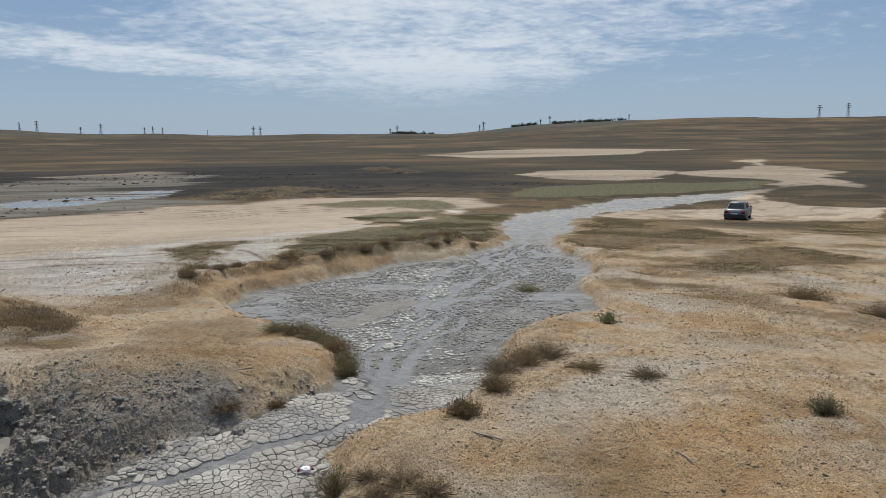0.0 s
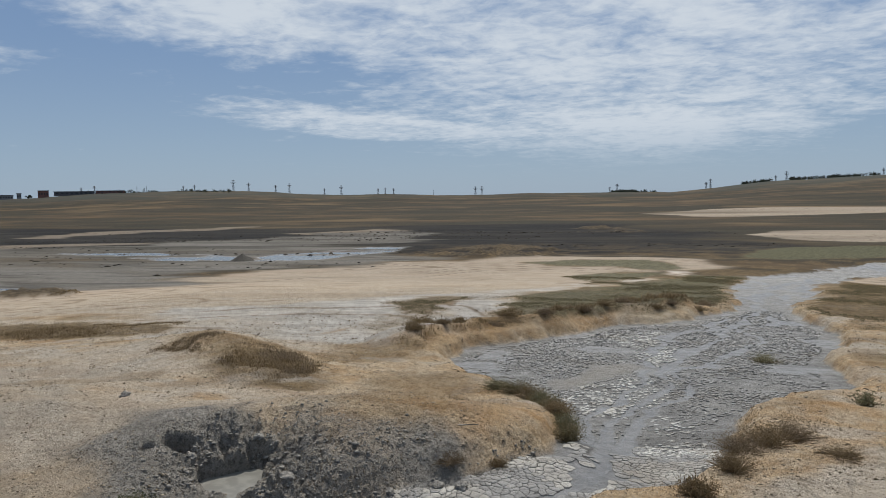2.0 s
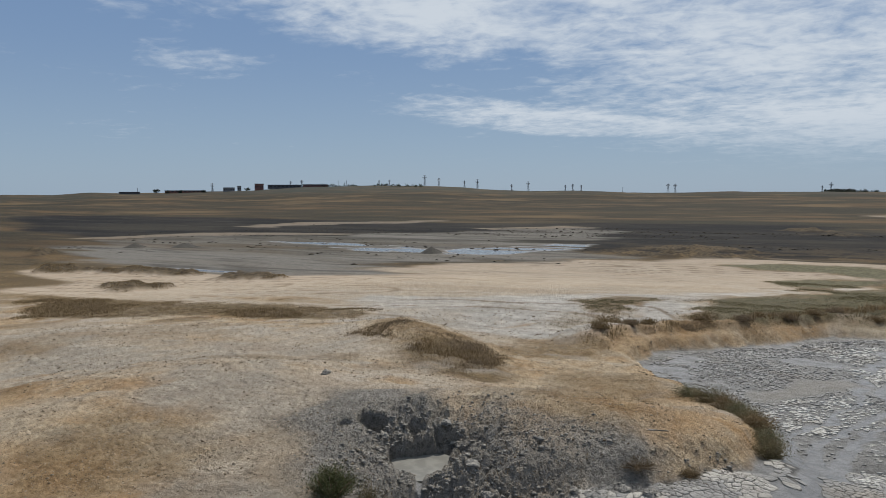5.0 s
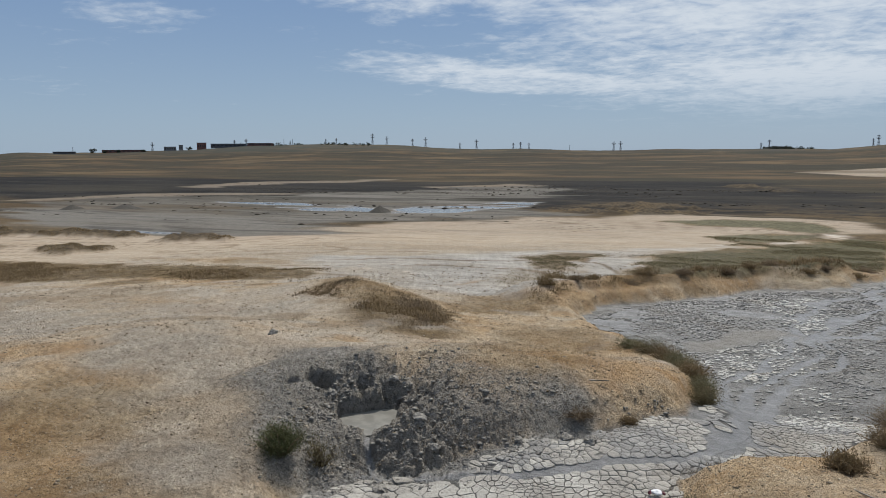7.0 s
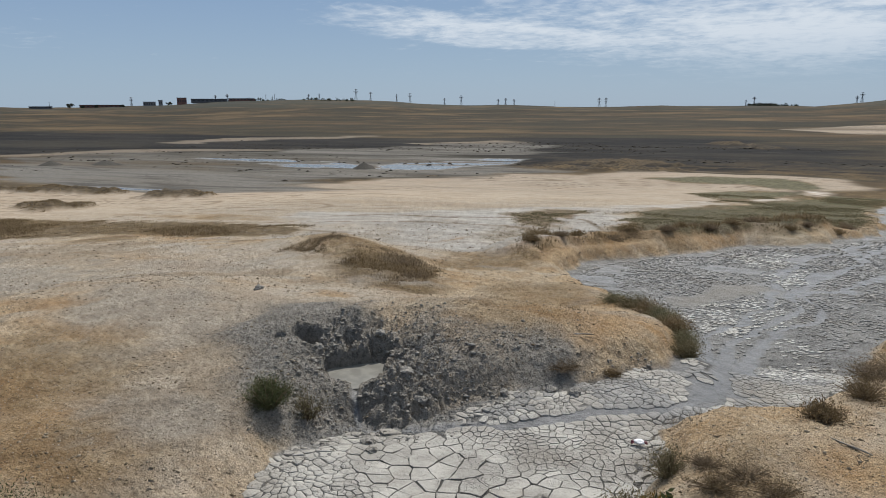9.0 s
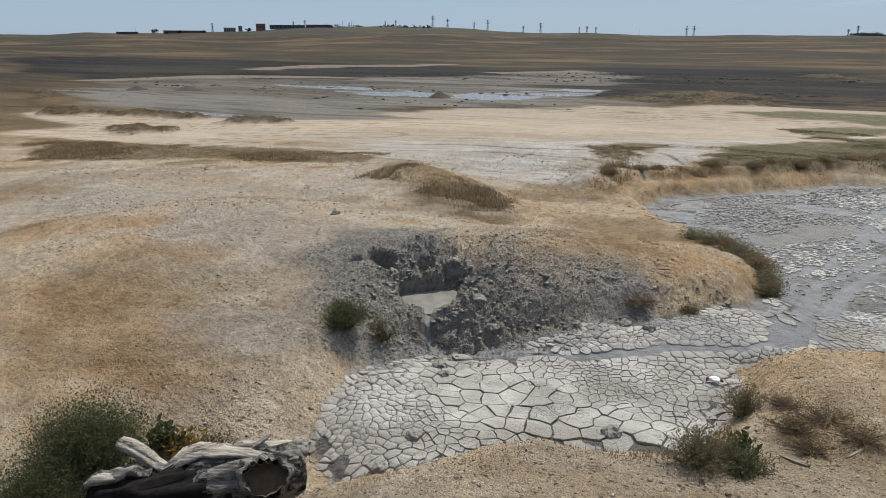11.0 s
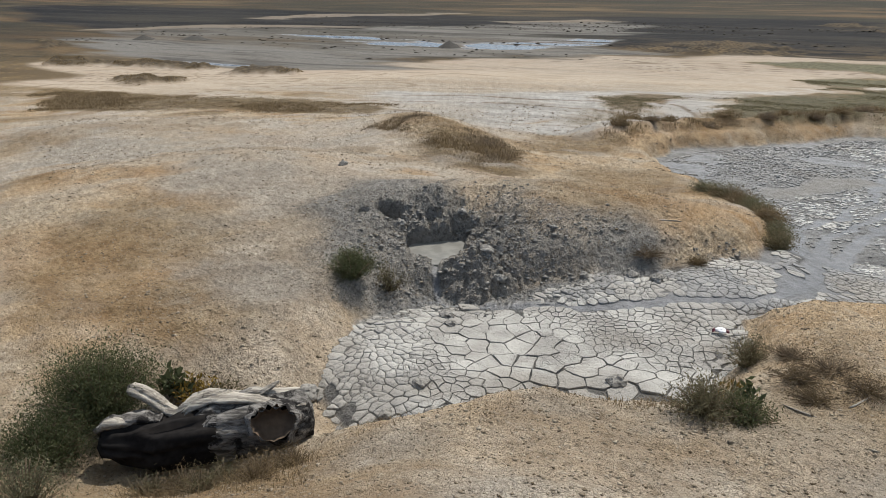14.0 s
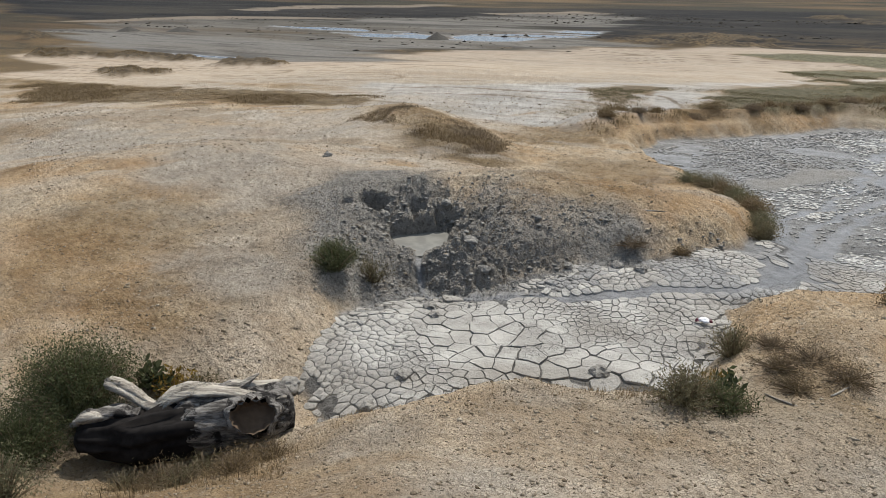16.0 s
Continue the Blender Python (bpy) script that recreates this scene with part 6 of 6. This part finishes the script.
# ---- car ----
def sedan():
    paint = plain("silver_paint", (0.15, 0.153, 0.158), 0.34, 0.5, 0.04, 4)
    glass = plain("dark_glass", (0.02, 0.024, 0.028), 0.06, 0.0, 0.1, 3)
    rubber = plain("rubber", (0.02, 0.02, 0.02), 0.85, 0, 0.2, 30)
    trim = plain("black_trim", (0.03, 0.03, 0.032), 0.5, 0, 0.15, 20)
    steel = plain("rim_steel", (0.35, 0.35, 0.36), 0.35, 0.8, 0.1, 20)
    red = plain("red_lens", (0.28, 0.012, 0.012), 0.25, 0, 0.1, 20)
    amber = plain("clear_lens", (0.6, 0.6, 0.6), 0.2, 0, 0.05, 20)
    tag = plain("plate_white", (0.65, 0.65, 0.66), 0.5, 0, 0.05, 20)
    x, y = 24.1, 58.9
    car = thing("car", pose(x, y, level(x, y), 0, 0, -29), "silver saloon car parked on the dirt track", "car")
    # body: a side outline carried across the width, drawn in towards sill and shoulder
    side = [(-2.08, 0.30), (-2.12, 0.55), (-2.06, 0.86), (-1.45, 0.92), (-0.5, 0.92), (0.75, 0.90), (1.75, 0.80), (2.02, 0.66), (2.06, 0.38), (1.9, 0.26), (-1.9, 0.24)]
    bm = bmesh.new()
    rows = []
    for w, k in ((-0.82, 0.97), (-0.80, 1.0), (-0.4, 1.012), (0.4, 1.012), (0.80, 1.0), (0.82, 0.97)):
        rows.append([bm.verts.new((w * (0.95 if z > 0.8 else 1.0), l * k, 0.28 + (z - 0.28) * k)) for l, z in side])
    for a, b in zip(rows, rows[1:]):
        for i in range(len(side)):
            j = (i + 1) % len(side)
            bm.faces.new((a[i], a[j], b[j], b[i]))
    bm.faces.new(rows[0][::-1]), bm.faces.new(rows[-1])
    bmesh.ops.recalc_face_normals(bm, faces=bm.faces)
    body = part("body", bm, paint, car, "silver painted body", True)
    bm = bmesh.new()
    low = [(-0.74, -1.5, 0.9), (0.74, -1.5, 0.9), (0.74, 1.0, 0.89), (-0.74, 1.0, 0.89)]
    top = [(-0.57, -0.98, 1.38), (0.57, -0.98, 1.38), (0.57, 0.28, 1.39), (-0.57, 0.28, 1.39)]
    a, b = [bm.verts.new(p) for p in low], [bm.verts.new(p) for p in top]
    for i in range(4):
        bm.faces.new((a[i], a[(i + 1) % 4], b[(i + 1) % 4], b[i]))
    bm.faces.new(b)
    bmesh.ops.bevel(bm, geom=[e for e in bm.edges], offset=0.05, segments=2, affect="EDGES")
    part("cabin", bm, paint, car, "silver roof and pillars", True)

    def pane(name, pts, push):
        bm = bmesh.new()
        bot = [bm.verts.new(Vector(p)) for p in pts]
        topv = [bm.verts.new(Vector(p) + Vector(push)) for p in pts]
        n = len(pts)
        bm.faces.new(topv), bm.faces.new(bot[::-1])
        for i in range(n):
            bm.faces.new((bot[i], bot[(i + 1) % n], topv[(i + 1) % n], topv[i]))
        bmesh.ops.recalc_face_normals(bm, faces=bm.faces)
        return part(name, bm, glass, car, "dark tinted glass")
    pane("rear_window", [(-0.62, -1.42, 0.96), (0.62, -1.42, 0.96), (0.5, -1.06, 1.32), (-0.5, -1.06, 1.32)], (0, -0.03, 0.02))
    pane("windscreen", [(-0.64, 0.9, 0.96), (0.64, 0.9, 0.96), (0.52, 0.36, 1.33), (-0.52, 0.36, 1.33)], (0, 0.03, 0.02))
    for s in (-1, 1):
        pane("side_window", [(s * 0.725, -0.3, 0.97), (s * 0.725, 0.72, 0.97), (s * 0.605, 0.26, 1.32), (s * 0.605, -0.3, 1.32)], (s * 0.02, 0, 0.005))
        pane("side_window", [(s * 0.725, -1.22, 0.97), (s * 0.725, -0.38, 0.97), (s * 0.605, -0.38, 1.32), (s * 0.605, -0.92, 1.32)], (s * 0.02, 0, 0.005))
        bm = box(bmesh.new(), 0.30, 0.06, 0.20, (s * 0.6, -2.1, 0.70), 0.015)
        part("tail_light", bm, red, car, "red tail light")
        bm = box(bmesh.new(), 0.32, 0.06, 0.15, (s * 0.58, 2.02, 0.62), 0.015)
        part("headlight", bm, amber, car, "clear headlight")
        bm = box(bmesh.new(), 0.16, 0.08, 0.11, (s * 0.86, 0.62, 0.98), 0.02)
        part("mirror", bm, trim, car, "black side mirror")
        for l in (-1.3, 1.22):
            bm = bmesh.new()
            m = pose(s * 0.74, l, 0.285, 0, 90, 0)
            bmesh.ops.create_cone(bm, cap_ends=True, segments=28, radius1=0.285, radius2=0.285, depth=0.18, matrix=m)
            bmesh.ops.bevel(bm, geom=[e for e in bm.edges if len(e.link_faces) == 2 and any(len(q.verts) > 4 for q in e.link_faces)], offset=0.03, segments=2, affect="EDGES")
            wheel = part("wheel", bm, rubber, car, "black rubber tyre", True)
            bm = bmesh.new()
            bmesh.ops.create_cone(bm, cap_ends=True, segments=20, radius1=0.17, radius2=0.17, depth=0.19, matrix=m)
            part("rim", bm, steel, wheel, "steel wheel rim")
            bm = bmesh.new()
            bmesh.ops.create_cone(bm, cap_ends=True, segments=24, radius1=0.345, radius2=0.345, depth=0.19, matrix=pose(s * 0.735, l, 0.30, 0, 90, 0))
            part("wheel_arch", bm, trim, car, "dark wheel arch")
    part("rear_bumper", box(bmesh.new(), 1.62, 0.14, 0.24, (0, -2.11, 0.44), 0.04), trim, car, "dark plastic bumper")
    part("front_bumper", box(bmesh.new(), 1.62, 0.14, 0.22, (0, 2.05, 0.42), 0.04), trim, car, "dark plastic bumper")
    part("number_plate", box(bmesh.new(), 0.5, 0.02, 0.11, (0, -2.16, 0.60), 0.004), tag, car, "pale number plate")
    for l in (-0.33, 0.85, -1.45):
        for s in (-1, 1):
            part("door_seam", box(bmesh.new(), 0.012, 0.012, 0.5, (s * 0.822, l, 0.62)), trim, car)
    part("underbody", box(bmesh.new(), 1.5, 3.7, 0.16, (0, 0, 0.24), 0.02), trim, car, "dark underbody")


sedan()


# ---- far flats: cones of mud ----
CONE_MUD = clod_material("cone_mud", (0.045, 0.041, 0.035), (0.085, 0.078, 0.067))


def mud_cone(at, radius, height, seed):
    bm = bmesh.new()
    bmesh.ops.create_cone(bm, cap_ends=False, segments=40, radius1=radius, radius2=radius * 0.12, depth=height, matrix=Matrix.Translation((0, 0, height / 2 - 0.05)))
    bmesh.ops.subdivide_edges(bm, edges=bm.edges[:], cuts=3, use_grid_fill=True)
    for w in bm.verts:
        w.co += Vector((1, 1, 0.4)) * radius * 0.10 * noise.fractal(w.co * 2.2 / radius + Vector((seed, 0, 0)), 1, 2, 4)
    me = bpy.data.meshes.new("mud_cone")
    bm.to_mesh(me)
    bm.free()
    me.materials.append(CONE_MUD)
    me.polygons.foreach_set("use_smooth", np.ones(len(me.polygons), bool))
    ob = new("mud_cone", me)
    ob.location = (at[0], at[1], level(*at))
    tagged(ob, "small grey cone of dried mud on the flat", "mud cone", "mud cones")


for k, (at, rad, hgt) in enumerate((((-43.2, 68.2), 1.4, 0.75), ((-83.6, 59.9), 1.5, 0.55), ((-78.4, 63.7), 2.0, 0.6))):
    mud_cone(at, rad, hgt, 3.3 * k)


# ---- far ridge: pylons, buildings, woods ----
def polar(az, r):
    return -math.sin(radians(az)) * r, math.cos(radians(az)) * r


STEEL = plain("galvanised_steel", (0.16, 0.17, 0.185), 0.6, 0.2, 0.1, 0.3)


def pylon(az, r, tall, turn):
    x, y = polar(az, r)
    ob = thing("pylon", pose(x, y, level(x, y) - 1.0, 0, 0, az + turn), "grey steel lattice power pylon on the far ridge", "pylon", "power pylons")
    t = tall + 1.0
    bm = bmesh.new()
    foot, neck = 0.10 * t, 0.022 * t
    for sx, sy in ((1, 1), (1, -1), (-1, 1), (-1, -1)):
        bar(bm, (sx * foot, sy * foot, 0), (sx * neck, sy * neck, t * 0.7), 0.14)
        bar(bm, (sx * neck, sy * neck, t * 0.7), (sx * 0.1, sy * 0.1, t), 0.14)
    for k in range(6):
        u, w = k / 6, (k + 1) / 6
        a, b = foot + (neck - foot) * u, foot + (neck - foot) * w
        for s in (1, -1):
            bar(bm, (-a, s * a, t * 0.7 * u), (b, s * b, t * 0.7 * w), 0.07)
            bar(bm, (a, s * a, t * 0.7 * u), (-b, s * b, t * 0.7 * w), 0.07)
            bar(bm, (s * a, -a, t * 0.7 * u), (s * b, b, t * 0.7 * w), 0.07)
    part("mast", bm, STEEL, ob)
    for z, half in ((0.66, 0.19), (0.79, 0.25), (0.92, 0.16)):
        bm = bmesh.new()
        for s in (1, -1):
            bar(bm, (s * half * t, 0, t * z), (0, 0.1, t * (z + 0.04)), 0.2)
            bar(bm, (s * half * t, 0, t * z), (0, -0.1, t * z), 0.2)
        part("crossarm", bm, STEEL, ob)


for az, tall in ((48.89, 13), (43.15, 10), (42.31, 11), (36.38, 8), (35.59, 9), (32.82, 17), (31.71, 13), (29.72, 11), (28.7, 15), (26.04, 10), (24.76, 15), (21.91, 9), (21.35, 10), (20.7, 9),
                 (14.3, 14), (13.8, 14), (4.0, 9), (3.46, 13), (-2.93, 10), (-3.23, 14), (-7.6, 8), (-8.3, 13), (-14.19, 10), (-27.01, 17), (-28.75, 19)):
    pylon(az, 1130, tall, 35)


def pole(az, r, tall):
    x, y = polar(az, r)
    ob = thing("pole", pose(x, y, level(x, y) - 0.5), "thin grey pole on the far ridge", "pole", "poles on the ridge")
    bm = bmesh.new()
    bmesh.ops.create_cone(bm, cap_ends=True, segments=6, radius1=0.35, radius2=0.22, depth=tall + 0.5, matrix=Matrix.Translation((0, 0, tall / 2)))
    part("shaft", bm, STEEL, ob)
    part("bracket", box(bmesh.new(), 1.4, 0.2, 0.2, (0, 0, tall * 0.92)), STEEL, ob)


for az, tall in ((54.06, 9), (39.54, 9), (38.9, 9), (17.6, 8)):
    pole(az, 1120, tall)


def shed(az, r, width, height, deep, wall_mat, roof_mat, label, windows):
    """A plain far building with a low roof and a row of openings."""
    x, y = polar(az, r)
    ob = thing("far_building", pose(x, y, level(x, y) - 0.8, 0, 0, az), label, "building", "buildings on the ridge")
    h = height + 0.8
    part("wall", box(bmesh.new(), width, deep, h, (0, 0, h / 2), 0.05), wall_mat, ob)
    part("roof", box(bmesh.new(), width + 0.8, deep + 0.8, 0.5, (0, 0, h + 0.25), 0.05), roof_mat, ob)
    for k in range(windows):
        u = (k + 0.5) / windows - 0.5
        win = part("window", box(bmesh.new(), width / windows * 0.5, 0.12, min(1.8, height * 0.4), (u * width * 0.94, -deep / 2 - 0.03, 0.8 + height * 0.55)), DARK_WINDOW, ob)


DARK_WINDOW = plain("dark_opening", (0.03, 0.032, 0.035), 0.3, 0, 0.1, 1)
BRICK_WALL = plain("brown_brick_wall", (0.22, 0.105, 0.085), 0.9, 0, 0.2, 0.6)
GREY_WALL = plain("grey_concrete_wall", (0.24, 0.23, 0.22), 0.9, 0, 0.2, 0.6)
DARK_ROOF = plain("dark_roof", (0.11, 0.105, 0.11), 0.8, 0, 0.2, 0.6)
shed(45.5, 1040, 12, 8.5, 9, BRICK_WALL, DARK_ROOF, "dark brick block with a flat roof on the far ridge", 4)
shed(47.7, 1040, 15, 5.5, 9, GREY_WALL, DARK_ROOF, "pale grey two-storey building on the far ridge", 5)
shed(46.95, 1045, 5, 7.0, 6, GREY_WALL, DARK_ROOF, "narrow pale tower beside the grey building", 2)
shed(54.6, 1060, 26, 2.6, 8, DARK_ROOF, DARK_ROOF, "long low dark shed on the far ridge", 6)
shed(50.8, 1050, 52, 2.8, 9, BRICK_WALL, DARK_ROOF, "long low brown barn on the far ridge", 9)
shed(43.6, 1050, 46, 4.4, 10, DARK_ROOF, DARK_ROOF, "long dark barn on the far ridge", 8)
shed(41.3, 1050, 34, 3.2, 10, BRICK_WALL, DARK_ROOF, "long low brown barn beyond the dark one", 7)


def crown(rng, n, size, tall, leaf):
    """Leaves of a far tree: loose facets in uneven lumps."""
    lump_at = rng.normal(0, 0.42, (9, 3)) * [size, size, tall * 0.45] + [0, 0, tall * 0.62]
    p = lump_at[rng.integers(0, 9, n)] + rng.normal(0, 0.17, (n, 3)) * [size, size, tall * 0.6]
    p[:, 2] = np.maximum(p[:, 2], tall * 0.12)
    a, b = rng.normal(0, leaf, (n, 3)), rng.normal(0, leaf, (n, 3))
    v = np.stack([p - a, p + a, p + b], 1).reshape(-1, 3)
    return v, np.arange(n * 3).reshape(-1, 3)


# blue mixed into the leaf colour in place of distance haze
HAZED_LEAF = leafy("hazed_leaf", (0.03, 0.036, 0.03), (0.06, 0.07, 0.05))


def far_tree(az, r, size, tall, seed):
    x, y = polar(az, r)
    rng = np.random.default_rng(seed)
    ob = thing("tree", pose(x, y, level(x, y) - 0.3), "dark round-crowned tree on the far ridge", "tree", "trees on the ridge")
    v, f = tube([(0, 0, 0), (0.1, 0, tall * 0.25), (0.0, 0.1, tall * 0.5)], [0.3, 0.22, 0.12], 7, 0.1)
    piece("trunk", mesh_of("trunk", v, f, BROWN_TWIG), ob)
    piece("crown", fast_mesh("crown", *crown(rng, 700, size, tall, 0.35), HAZED_LEAF), ob)


for k, (az, size, tall) in enumerate(((52.78, 5.2, 6.5), (52.0, 3, 3.0), (51.2, 3, 3.2), (46.3, 3.6, 4.2), (49.5, 3.0, 3.0))):
    far_tree(az, 1040, size, tall, 300 + k)


def woods(name, spans, r, label, seed, count):
    """A belt of far trees along the ridge."""
    rng = np.random.default_rng(seed)
    chunks = []
    for k in range(count):
        a0, a1 = spans[k % len(spans)]
        az, rr = rng.uniform(a0, a1), r + rng.normal(0, 18)
        x, y = polar(az, rr)
        v, t = crown(rng, 70, rng.uniform(1.6, 3.2), rng.uniform(2.0, 5.0), 0.4)
        chunks.append((v + (x, y, level(x, y) - 0.8), t))
    tagged(new(name, fast_mesh(name, *gather(chunks), HAZED_LEAF)), label, "woodland", kind="stuff")


woods("woodland", ((-14.0, -10.0), (-10, -8.5), (-12.6, -11.0), (-7.3, -5.4)), 1110, "dark belt of small trees along the far ridge", 401, 190)
woods("woodland", ((0.6, 3.9), (2.0, 3.6)), 1100, "dark copse on the far ridge", 402, 90)
woods("woodland", ((38, 44), (33, 37)), 1080, "low dark scrub on the far ridge", 403, 60)
plates()
